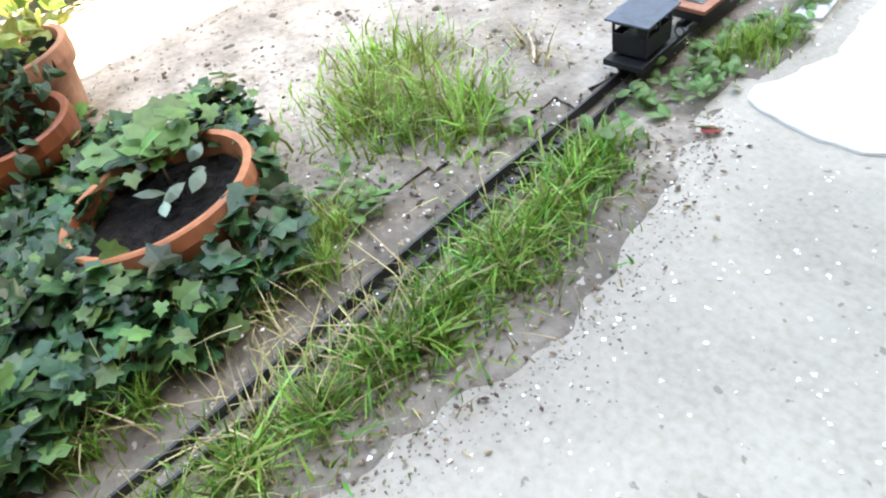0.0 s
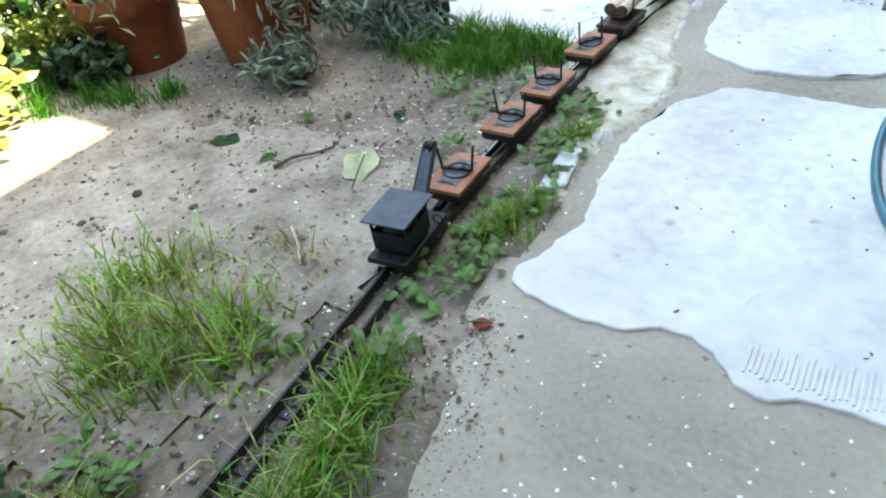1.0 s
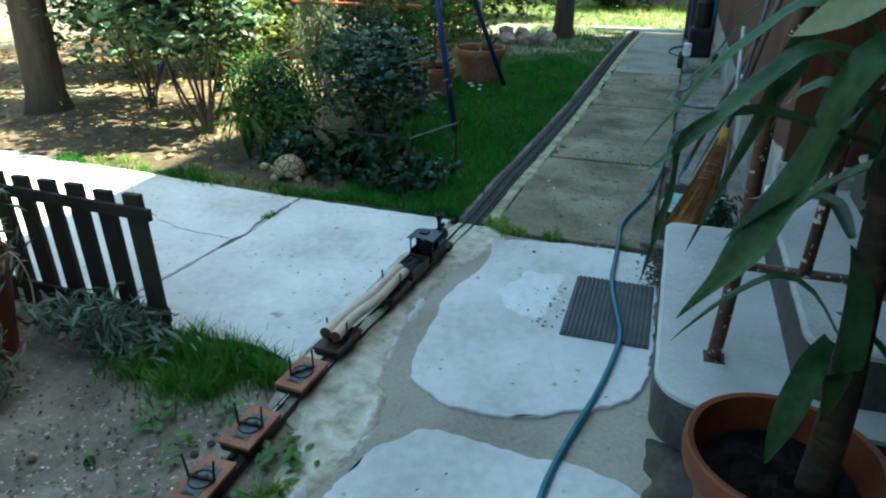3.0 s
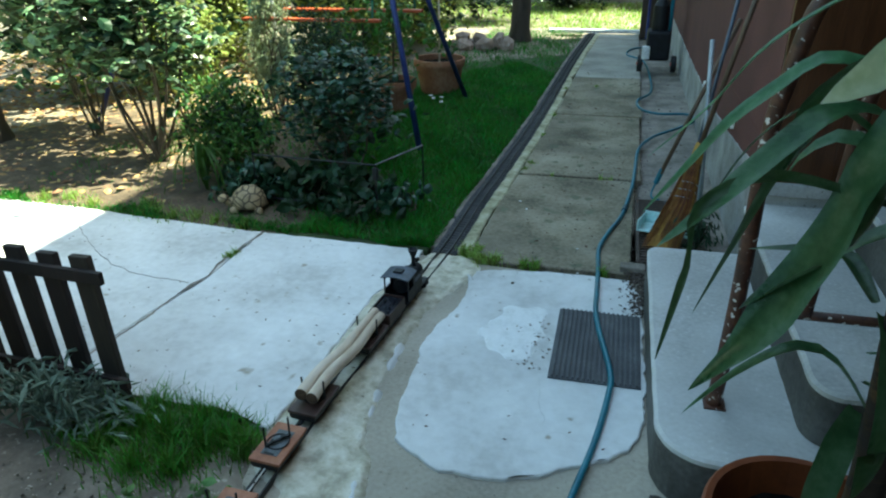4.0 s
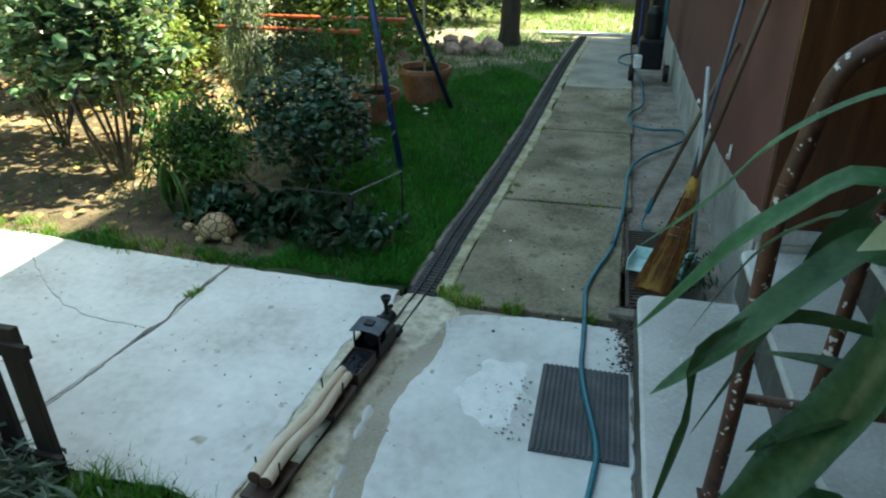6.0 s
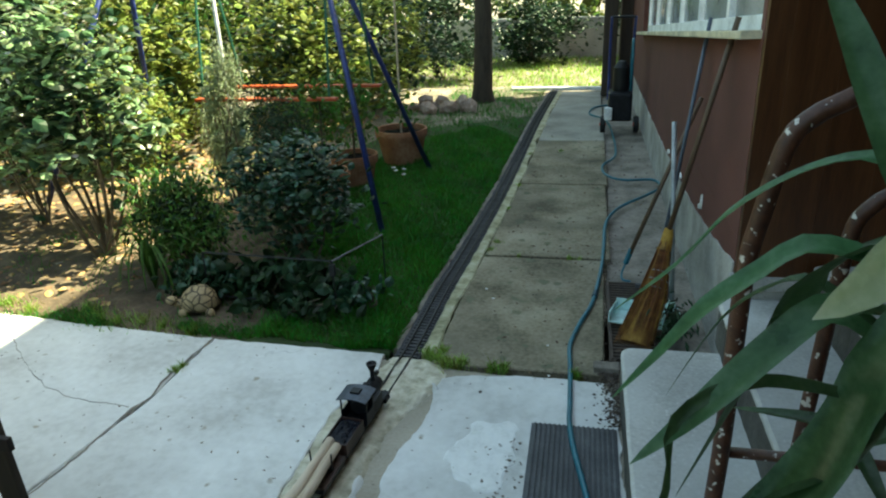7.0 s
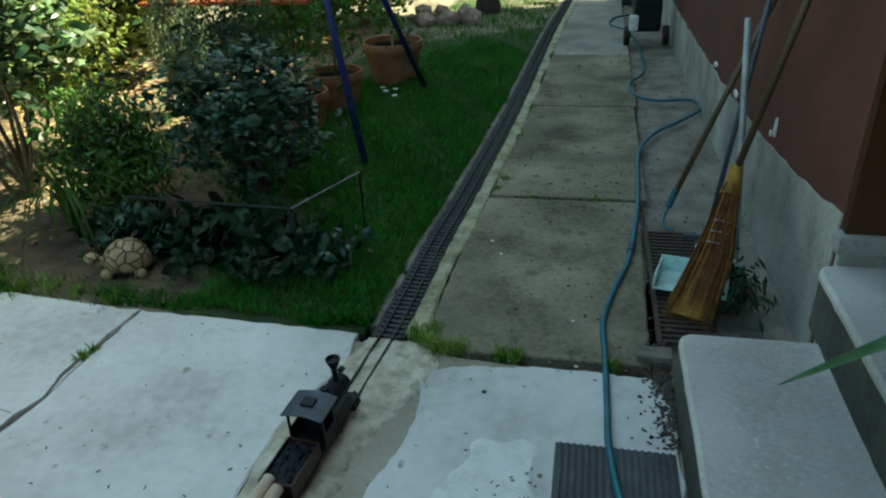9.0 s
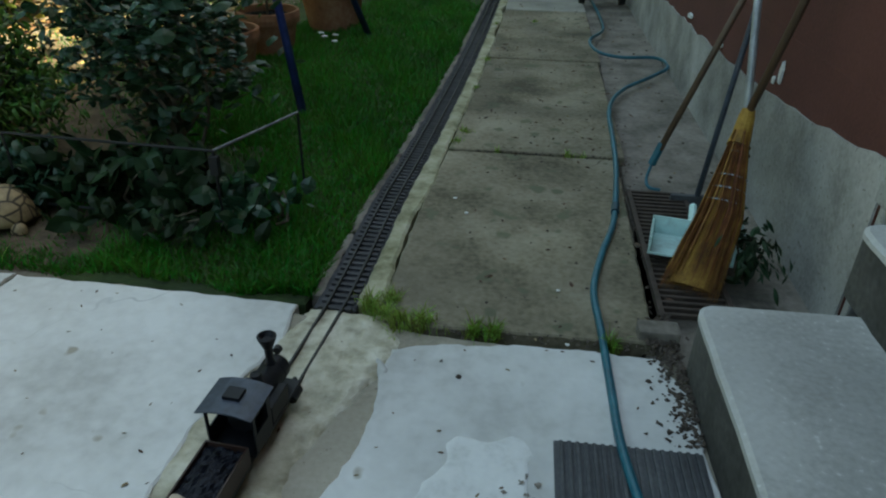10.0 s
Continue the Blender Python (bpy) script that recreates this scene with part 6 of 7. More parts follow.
# ivy round the crooked pot
def ivy_places(n, seed):
    g = np.random.default_rng(seed)
    out = []
    while len(out) < n:
        x, y = g.uniform(-2.2, -0.72), g.uniform(-3.6, -2.22)
        edge = -0.74 - 0.09 * (y + 2.9) - 0.05 * noise.noise(Vector((y * 5, 2, 0)))
        if x > edge or (y > -2.44 and x > -1.14) or (x < -1.45 and y > -2.62 + 0.08 * noise.noise(Vector((x * 5, 3, 0)))) or y > -2.36 + 0.12 * noise.noise(Vector((x * 4, 1, 0))) - 0.25 * (x + 1.2):
            continue
        if any((x - cx) ** 2 + (y - cy) ** 2 < r * r for cx, cy, r in ((-1.05, -2.622, 0.175), (-1.55, -2.80, 0.11), (-1.85, -2.70, 0.15), (-0.90, -3.20, 0.15))):
            continue
        near = math.exp(-(((x + 1.05) ** 2 + (y + 2.622) ** 2) ** 0.5 - 0.175) / 0.07)
        z = 0.035 + 0.055 * near + 0.07 * abs(noise.noise(Vector((x * 4, y * 4, 0)))) + g.uniform(-0.03, 0.05)
        out.append((x, y, z))
    return np.array(out)


tagged(new("ivy", lobed("ivy", ivy_places(4300, 31), M["ivy"], 0.056, 32, 0.8)), "glossy dark green ivy covering the ground round the pots", "ivy", kind="stuff")
tagged(new("pale_weeds", lobed("pale_weeds", ivy_places(520, 33) + [0.02, 0.02, 0.03], M["weed"], 0.042, 34, 0.6)), "paler green weeds among the ivy", "weeds", kind="stuff")


def tuft(spots, n, seed, spread):
    g = np.random.default_rng(seed)
    out = []
    for x, y, s in spots:
        k = int(n * s)
        a, r = g.uniform(0, 6.28, k), np.abs(g.normal(size=k)) * spread * s
        out.append(np.stack([x + r * np.cos(a), y + r * np.sin(a), np.full(k, -0.006), g.uniform(0.6, 1.0, k) * (1.15 - 0.45 * np.clip(r / (spread * s * 2), 0, 1))], 1))
    return np.concatenate(out)


def grass(name, spots, n, mat, label, seed, spread=0.06, height=(0.08, 0.19), width=0.0042, lean=0.9):
    return tagged(new(name, blades(name, tuft(spots, n, seed, spread), M[mat], height, width, lean, seed)), label, "grass", kind="stuff")


RIGHT = [(-0.535, -2.92, 0.9), (-0.52, -2.80, 1.0), (-0.515, -2.68, 0.9), (-0.525, -2.57, 1.0), (-0.50, -2.49, 1.0), (-0.525, -2.40, 1.1), (-0.515, -2.30, 1.2), (-0.53, -2.21, 1.1), (-0.555, -2.13, 1.1), (-0.575, -2.04, 1.0), (-0.585, -1.96, 0.8), (-0.56, -2.27, 0.8)]
grass("grass_clump", RIGHT, 210, "grass", "long bright green grass growing beside the track", 41, 0.055, (0.03, 0.110), 0.0062, 1.5)
grass("grass_clump", RIGHT[1:], 90, "midgrass", "darker green grass mixed in beside the track", 54, 0.060, (0.04, 0.120), 0.0058, 1.3)
grass("grass_clump", [(-1.16, -2.10, 1.6), (-1.03, -2.06, 1.5), (-1.28, -2.00, 1.2), (-0.93, -1.99, 1.1), (-1.07, -2.20, 1.2), (-0.98, -2.14, 1.2), (-1.20, -1.92, 0.9), (-0.87, -2.06, 0.8)], 120, "grass", "loose clump of tall pale green grass in the soil", 42, 0.085, (0.05, 0.16), 0.0066, 1.3)
grass("grass_clump", [(-0.88, -2.47, 1.0), (-0.82, -2.52, 1.0), (-0.79, -2.62, 0.8), (-0.78, -2.74, 0.8), (-0.74, -2.86, 0.8), (-0.84, -2.42, 0.8), (-0.76, -2.50, 0.7), (-0.73, -2.97, 0.8)], 110, "grass", "green grass between pot and track", 43, 0.045, (0.06, 0.15))
grass("grass_clump", [(-1.36, -0.56, 1.3), (-1.24, -0.58, 1.3), (-1.12, -0.60, 1.3), (-1.00, -0.62, 1.3), (-0.92, -0.56, 1.0), (-1.30, -0.70, 1.0), (-1.15, -0.74, 1.1), (-1.02, -0.73, 1.0), (-0.86, -0.60, 0.8), (-1.42, -0.62, 1.0), (-1.22, -0.50, 1.0), (-1.05, -0.52, 1.0)], 330, "midgrass", "thick green grass at the foot of the fence", 44, 0.06, (0.05, 0.13))
grass("grass_clump", [(-0.575, -1.47, 1.0), (-0.555, -1.40, 0.9), (-0.60, -1.53, 0.8), (-0.565, -1.055, 0.7), (-0.60, -1.08, 0.5)], 230, "grass", "grass tufts at the broken slab edge", 45, 0.04, (0.04, 0.10))
grass("grass_clump", [(-1.600, 0.607, 0.55), (-1.585, 0.64, 0.4)], 200, "grass", "small grass tuft in the slab crack", 46, 0.03, (0.03, 0.07))
grass("grass_clump", [(-0.40, 0.835, 1.0), (-0.45, 0.86, 0.8), (-0.34, 0.835, 0.8), (-0.20, 0.815, 0.5), (-0.15, 0.81, 0.5), (0.16, 0.80, 0.4), (-0.50, 0.90, 0.7), (-0.44, 0.93, 0.6)], 220, "grass", "grass in the joint between slab and path", 47, 0.035, (0.03, 0.08))
grass("grass_clump", [(-0.38, 2.20, 0.7), (-0.36, 2.32, 0.8), (-0.20, 2.10, 0.3), (0.10, 2.10, 0.5), (0.16, 2.09, 0.4), (-0.34, 3.6, 0.6), (-0.33, 4.6, 0.5), (-0.05, 4.75, 0.5), (-0.36, 3.0, 0.4)], 130, "grass", "moss and grass in the path joints", 48, 0.035, (0.02, 0.05))
grass("grass_clump", [(-2.16, -1.32, 1.0), (-2.30, -1.36, 1.0), (-2.55, -1.42, 1.1), (-2.40, -1.50, 0.9), (-2.70, -1.30, 1.1), (-2.05, -1.22, 0.7)], 170, "lawn", "green grass in the shade before the pots", 53, 0.06, (0.05, 0.15))
grass("dry_grass", [(-1.0, -2.02, 1.2), (-0.56, -2.5, 1.2), (-0.80, -2.6, 1.2), (-1.02, -1.72, 0.5), (-0.93, -1.76, 0.4), (-0.55, -2.75, 1.0), (-0.62, -2.62, 0.8), (-0.80, -2.90, 1.0), (-0.52, -2.25, 1.1), (-1.1, -2.12, 1.2), (-0.53, -2.65, 1.0)], 75, "straw", "dry straw coloured grass blades", 49, 0.10, (0.05, 0.16), 0.0035, 1.6)

# lawn
def lawn_spots(n, seed):
    g = np.random.default_rng(seed)
    out = []
    while len(out) < n:
        k = 20000
        y = 0.90 + (8.6 - 0.90) * g.random(k) ** 1.5
        x = -3.4 + 3.0 * g.random(k)
        right = np.interp(y, [p.y for p in LINE[::10]], [p.x for p in LINE[::10]]) - 0.085
        wig = 0.05 * np.sin(x * 9) + 0.03 * np.sin(x * 23)
        ok = (x < right) & (y > 0.92 - 0.03 * (x + 0.6) + wig * 0.3) & ~((x < -1.15) & (y > 1.08 + wig) & (y < 2.0) & (x > -3.3) & (g.random(k) < 0.85)) & ~((x < -1.75) & (y > 1.02 + 0.12 * np.sin(x * 7)) & (g.random(k) < 0.93)) & ~((x < -0.95) & (y < 1.3) & (g.random(k) < 0.5)) & ~((y > 5.5 + 0.35 * np.sin(x * 5)) & (g.random(k) < 0.85))
        out += np.stack([x, y, np.full(k, -0.012), 0.65 + 0.5 * np.sin(x * 6 + y * 3) ** 2], 1)[ok].tolist()
    return np.array(out[:n])


far = np.random.default_rng(57)
tagged(new("far_grass", blades("far_grass", np.stack([far.uniform(-6.0, 1.0, 14000), far.uniform(8.7, 12.5, 14000), np.full(14000, -0.012), far.uniform(0.6, 1.1, 14000)], 1), M["grass"], (0.05, 0.12), 0.012, 1.2, 58)), "sunlit yellow-green grass beyond the end of the path", "grass", kind="stuff")
grass("grass_clump", [(-1.72, 0.97, 0.8), (-1.90, 0.99, 0.7), (-2.18, 1.00, 1.0), (-2.32, 1.04, 1.1), (-2.42, 1.12, 0.9), (-2.75, 1.06, 0.8), (-2.95, 1.12, 1.1), (-3.10, 1.08, 1.0), (-2.05, 1.02, 0.8)], 150, "grass", "grass tufts along the far edge of the slab", 55, 0.06, (0.03, 0.10))
tagged(new("lawn", blades("lawn", lawn_spots(105000, 51), M["lawn"], (0.03, 0.075), 0.0055, 0.9, 52)), "green lawn between track and flower beds", "lawn", kind="stuff")

# weeds with leaves at the slab edge
def weed(name, at, r, n, label, mat="weed", size=0.045, h=0.05, seed=1):
    w = thing(name, at, label, "weed", "weeds")
    g = np.random.default_rng(seed)
    part("foliage", leaves("foliage", np.stack([g.normal(size=n) * r * 0.6, g.normal(size=n) * r * 0.6, g.uniform(0.012, h, n)], 1), M[mat], size, seed, 0.7, 0.6), None, w)
    return w


for k, (x, y, r, n) in enumerate([(-0.60, -1.70, 0.06, 40), (-0.575, -1.62, 0.06, 40), (-0.62, -1.78, 0.05, 30), (-0.60, -1.40, 0.06, 45), (-0.585, -1.25, 0.07, 55), (-0.60, -1.12, 0.06, 50), (-0.62, -0.92, 0.06, 60), (-0.60, -1.55, 0.05, 30),
                                  (-0.95, -0.98, 0.05, 22), (-0.88, -1.22, 0.04, 18), (-0.93, -2.36, 0.07, 40), (-0.84, -2.34, 0.06, 30), (-0.80, -1.99, 0.05, 20), (-0.84, -0.82, 0.05, 30), (-1.08, -0.90, 0.06, 30), (-0.61, -1.90, 0.05, 26)]):
    weed("weed", (x, y, 0.0), r * 1.1, int(n * 0.65), "leafy green weed growing beside the track", size=0.038, seed=60 + k)

# big leaf, dead leaf, twig and clods on the soil
def flat_leaf(name, at, size, mat, label, turn, seed):
    bm = bmesh.new()
    out = []
    for i in range(20):
        a = 2 * math.pi * i / 20
        r = size * (0.5 + 0.10 * math.cos(a) + 0.05 * math.cos(5 * a + seed))
        out.append((1.15 * r * math.cos(a), 0.72 * r * math.sin(a)))
    c = bm.verts.new((0, 0, 0.012))
    vs = [bm.verts.new((x, y, 0.006 + 0.22 * abs(y) + 0.01 * noise.noise(Vector((x * 30, y * 30, seed))))) for x, y in out]
    for i in range(20):
        bm.faces.new((c, vs[i], vs[(i + 1) % 20]))
    bmesh.ops.solidify(bm, geom=bm.faces[:], thickness=0.001)
    o = thing(name, at, label, "leaf", "fallen leaves", turn=turn)
    part("blade", bm, M[mat], o)
    part("midrib", tube([(-0.75 * size, 0, 0.010), (-0.3 * size, 0, 0.013), (0.45 * size, 0, 0.014)], 0.0018, 5), M["weed"], o)
    return o


flat_leaf("fallen_leaf", (-1.06, -1.39, 0.0), 0.135, "paleleaf", "large pale green leaf lying on the soil", 115, 1)
flat_leaf("fallen_leaf", (-1.58, -1.41, 0.0), 0.085, "ivy", "dark green leaf lying on the soil", 30, 2)
flat_leaf("fallen_leaf", (-1.36, -1.44, 0.0), 0.05, "weed", "small green leaf lying on the soil", 80, 3)
flat_leaf("fallen_leaf", (-1.42, -1.20, 0.0), 0.045, "weed", "small green leaf lying on the soil", 10, 4)
flat_leaf("fallen_leaf", (-0.475, -1.77, 0.002), 0.035, "redbit", "small reddish dead leaf on the concrete", 20, 5)
flat_leaf("fallen_leaf", (-1.13, -1.10, 0.0), 0.045, "ivy", "small green leaf lying on the soil", 150, 6)
tw = thing("twig", (-1.25, -1.40, 0.006), "dry brown twig lying on the soil", "twig", turn=55)
part("twig", tube(spline([(-0.09, 0, 0.004), (-0.03, 0.008, 0.010), (0.03, -0.006, 0.010), (0.09, 0.008, 0.004)], 0.02), lambda u: 0.006 - 0.003 * u, 7), M["stem"], tw)
part("side_twig", tube([(-0.06, 0.005, 0.008), (-0.085, 0.03, 0.010)], 0.003, 6), M["stem"], tw)
tw = thing("twig", (-1.00, -1.72, 0.004), "dry straw twig beside the track", "twig", turn=-40)
part("twig", tube(spline([(-0.08, 0, 0.004), (0, 0.006, 0.006), (0.08, 0, 0.003)], 0.02), 0.0035, 6), M["log"], tw)


def lump(seed, squash=0.6):
    bm = bmesh.new()
    bmesh.ops.create_icosphere(bm, subdivisions=1, radius=0.5)
    for v in bm.verts:
        v.co *= 1 + 0.35 * noise.noise(v.co * 1.7 + Vector((seed, 0, 0)))
        v.co.z *= squash
    return bm


clods = [bake("clod", lump(i), M["clod"]) for i in range(4)]
pebbles = [bake("pebble", lump(i + 9, 0.35), M["pebble"]) for i in range(4)]
g = np.random.default_rng(71)


def scatter(name, label, category, group, meshes, places, lo, hi):
    for k, (x, y, z) in enumerate(places):
        o = new(name, meshes[k % 4])
        s = g.uniform(lo, hi)
        o.matrix_basis = pose(x, y, z + 0.2 * s, 0, 0, g.uniform(0, 360)) @ Matrix.Scale(s, 4)
        tagged(o, label, category, group)


dl = np.random.default_rng(77)
tagged(new("soil_crumbs", crumbs("soil_crumbs", np.stack([dl.uniform(-2.3, -0.66, 2600), dl.uniform(-2.6, -0.8, 2600), dl.uniform(-0.004, 0.006, 2600)], 1), M["clod"], 0.016, 79)), "dark crumbs of earth scattered over the soil", "soil crumbs", kind="stuff")
tagged(new("pale_grit", crumbs("pale_grit", np.concatenate([np.stack([dl.uniform(-1.7, -0.40, 900), dl.uniform(-2.9, -1.1, 900), dl.uniform(0.0, 0.006, 900)], 1), np.stack([dl.uniform(-0.42, 0.5, 240), dl.uniform(-2.75, -1.74, 240), dl.uniform(0.0, 0.002, 240)], 1)]), M["pebble"], 0.009, 80, 0.4)), "pale grit on soil and old concrete", "grit", kind="stuff")
tagged(new("slab_bits", leaves("slab_bits", np.concatenate([np.stack([dl.uniform(-2.6, 0.30, 190), dl.uniform(-0.42, 0.86, 190), np.full(190, 0.0155)], 1), np.stack([dl.uniform(-0.4, 0.4, 30), dl.uniform(-1.6, -0.75, 30), np.full(30, 0.0115)], 1)]), M["deadbits"], 0.013, 84, 3.0, 0.4)), "small dead leaf bits on the pale slabs", "litter", kind="stuff")
ey = dl.uniform(-3.1, -1.7, 2200)
ex = np.interp(ey, [-3.1, -2.6, -2.35, -2.1, -1.88, -1.7], [-0.41, -0.385, -0.35, -0.375, -0.45, -0.52]) + dl.normal(size=2200) * 0.042 + 0.01
tagged(new("edge_soil", crumbs("edge_soil", np.stack([ex, ey, dl.uniform(-0.001, 0.002, 2200)], 1), M["palesoil"], 0.0065, 85, 0.4)), "loose crumbs of soil spread over the edge of the concrete", "soil crumbs", kind="stuff")
py = dl.uniform(0.85, 5.2, 500)
tagged(new("path_dirt", crumbs("path_dirt", np.concatenate([np.stack([dl.uniform(-0.33, 0.30, 260), py[:260], np.full(260, 0.009)], 1), np.stack([dl.normal(0.31, 0.05, 240), dl.uniform(0.45, 2.6, 240), np.full(240, 0.006)], 1), np.stack([dl.uniform(-0.30, 0.30, 260), np.where(dl.random(260) < 0.5, 2.10, 0.81) + dl.normal(size=260) * 0.012, np.full(260, 0.006)], 1)]), M["clod"], 0.014, 81, 0.5)), "dark crumbs of dirt along the path and its joints", "dirt", kind="stuff")
tagged(new("path_leaf_bits", leaves("path_leaf_bits", np.stack([dl.uniform(-0.33, 0.60, 170), dl.uniform(0.9, 5.5, 170), np.full(170, 0.012)], 1), M["deadbits"], 0.026, 82, 3.0, 0.4)), "small dry leaf bits on the path", "litter", kind="stuff")
edge_y = dl.uniform(-3.0, -1.75, 800)
tagged(new("dry_litter", leaves("dry_litter", np.concatenate([np.stack([-0.49 + dl.normal(size=800) * 0.07 + 0.03 * np.sin(edge_y * 4), edge_y, dl.uniform(0.004, 0.012, 800)], 1),
       np.stack([dl.uniform(-1.6, -0.62, 900), dl.uniform(-2.9, -1.0, 900), dl.uniform(0.002, 0.010, 900)], 1)]), M["deadbits"], 0.012, 78, 2.5, 0.5)), "dry brown leaf bits and husks on the soil", "litter", kind="stuff")
scatter("soil_clod", "dark crumb of earth on the soil", "clod", "clods", clods,
        [(-1.597, -1.718, 0), (-1.45, -1.50, 0), (-1.40, -1.60, 0), (-1.22, -1.30, 0)] + [(x, y, -0.004) for x, y in zip(g.uniform(-2.0, -0.82, 46), g.uniform(-2.2, -0.85, 46))], 0.012, 0.034)
scatter("pebble", "small pale pebble set in the old concrete", "pebble", "pebbles", pebbles,
        [(-0.243, -1.82, 0), (-0.132, -1.942, 0), (-0.023, -1.862, 0), (-0.384, -2.307, 0), (-0.47, -2.36, 0), (-0.42, -2.62, 0)] + [(x, y, 0) for x, y in zip(g.uniform(-0.42, 0.25, 52), np.clip(g.normal(-2.02, 0.22, 52), -2.7, -1.76))], 0.004, 0.0095)
scatter("pebble", "small pale stone on the soil", "pebble", "pebbles", pebbles, [(x, y, -0.003) for x, y in zip(g.uniform(-1.5, -0.78, 60), g.uniform(-2.3, -1.2, 60))], 0.006, 0.016)
scatter("pebble", "small pale stone on the path", "pebble", "pebbles", pebbles, [(0.031, 1.043, 0.008), (-0.331, 1.614, 0.008), (0.05, 0.80, 0.0), (-0.28, 1.50, 0.008)], 0.010, 0.018)
sc = 0.335 - np.abs(dl.normal(size=420)) * 0.035
tagged(new("plaster_crumbs", crumbs("plaster_crumbs", np.stack([dl.normal(-0.045, 0.030, 45), dl.uniform(0.0, 0.34, 45), np.full(45, 0.0165)], 1), M["gutter"], 0.018, 86, 0.25)), "dark flaking crumbs between plaster and doormat", "crumbs", kind="stuff")
tagged(new("step_dirt", crumbs("step_dirt", np.stack([sc, dl.uniform(0.46, 0.97, 420), np.full(420, 0.014)], 1), M["clod"], 0.020, 83, 0.5)), "dark crumbs of dirt swept into the corner by the step", "dirt", kind="stuff")
scatter("soil_clod", "dark crumb of dirt on slab and path", "clod", "clods", clods, [(0.27, 0.62, 0.012), (0.29, 0.70, 0.012), (0.25, 0.80, 0.012), (0.30, 0.55, 0.012), (-0.061, 2.477, 0.008), (-0.305, 2.509, 0.008), (-0.290, 0.80, 0.013), (-0.22, 0.62, 0.013)] + [(x, y, -0.004) for x, y in zip(g.uniform(0.45, 0.85, 40), g.uniform(1.8, 5.0, 40))], 0.006, 0.020)

# ---------------------------------------------------------------- flower beds, swing and trees
def shrub(name, at, label, stems, crown, n, mat, size, seed, clumps=18, spread=0.30, flowers=0, ratio=0.6, up=None, stem_r=0.010, category="shrub", flat=0.0, shadow=0):
    s = thing(name, at, label, category)
    g = np.random.default_rng(seed)
    (cx, cy, cz), (rx, ry, rz) = crown
    for k in range(stems):
        a = g.uniform(0, 6.28)
        tip = (cx + rx * 0.7 * math.cos(a), cy + ry * 0.7 * math.sin(a), cz + rz * g.uniform(-0.3, 0.6))
        mid = (tip[0] * 0.35 + g.normal() * 0.05, tip[1] * 0.35 + g.normal() * 0.05, tip[2] * 0.45)
        part("stem", tube(spline([(g.normal() * 0.03, g.normal() * 0.03, -0.02), mid, tip], 0.10), lambda u: stem_r * (1 - 0.75 * u), 6), M["stem"], s)
    pts = cloud(g, (cx, cy, cz), (rx, ry, rz), n, clumps, spread)
    pts = pts[pts[:, 2] > 0.015]
    tagged(part("foliage", leaves("foliage", pts, M[mat], size, seed, flat, ratio, up), None, s), kind="stuff")
    # Shade in the depth of the crown, made of leaves in a darker colour.
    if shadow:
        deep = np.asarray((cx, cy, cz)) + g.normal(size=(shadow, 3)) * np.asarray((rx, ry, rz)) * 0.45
        tagged(part("inner_foliage", leaves("inner_foliage", deep[deep[:, 2] > 0.02], M["leafdark"], size * 1.15, seed + 2, flat, ratio), None, s, "inner leaves coloured dark to stand for shade inside the shrub"), kind="stuff")
    if flowers:
        tagged(part("flowers", leaves("flowers", cloud(g, (cx, cy, cz + rz * 0.3), (rx, ry, rz * 0.8), flowers, 9, 0.2, 0.8), M["petal"], size * 0.42, seed + 1, 0.2, 1.0), None, s, "pale lilac and white blossom"), kind="stuff")
    return s


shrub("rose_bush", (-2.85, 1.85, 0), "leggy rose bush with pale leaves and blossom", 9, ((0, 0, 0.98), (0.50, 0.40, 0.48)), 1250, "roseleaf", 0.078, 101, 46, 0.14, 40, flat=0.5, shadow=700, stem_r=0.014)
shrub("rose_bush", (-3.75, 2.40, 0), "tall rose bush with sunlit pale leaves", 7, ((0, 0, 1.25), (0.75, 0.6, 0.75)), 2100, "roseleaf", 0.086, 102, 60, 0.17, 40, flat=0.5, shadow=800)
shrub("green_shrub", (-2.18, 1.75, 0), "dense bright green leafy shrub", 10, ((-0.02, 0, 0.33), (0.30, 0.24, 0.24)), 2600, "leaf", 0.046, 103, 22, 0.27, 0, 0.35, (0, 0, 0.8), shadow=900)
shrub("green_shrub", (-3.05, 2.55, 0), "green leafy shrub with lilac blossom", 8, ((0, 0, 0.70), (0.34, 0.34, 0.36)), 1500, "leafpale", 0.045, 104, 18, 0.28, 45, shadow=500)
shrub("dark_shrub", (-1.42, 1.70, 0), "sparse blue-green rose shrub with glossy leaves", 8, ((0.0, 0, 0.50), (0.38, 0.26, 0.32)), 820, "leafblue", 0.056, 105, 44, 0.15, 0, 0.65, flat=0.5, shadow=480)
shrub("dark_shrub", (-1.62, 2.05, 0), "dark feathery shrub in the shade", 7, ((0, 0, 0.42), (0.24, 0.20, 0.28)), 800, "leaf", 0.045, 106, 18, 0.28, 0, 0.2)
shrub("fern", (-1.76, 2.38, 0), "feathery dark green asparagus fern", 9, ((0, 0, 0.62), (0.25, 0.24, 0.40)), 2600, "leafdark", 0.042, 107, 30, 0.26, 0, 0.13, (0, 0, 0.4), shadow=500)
shrub("rosemary", (-2.50, 3.00, 0), "tall upright grey-green rosemary", 12, ((0, 0, 0.66), (0.13, 0.13, 0.46)), 2700, "rosemary", 0.055, 108, 26, 0.22, 0, 0.16, (0, 0, 1.2))
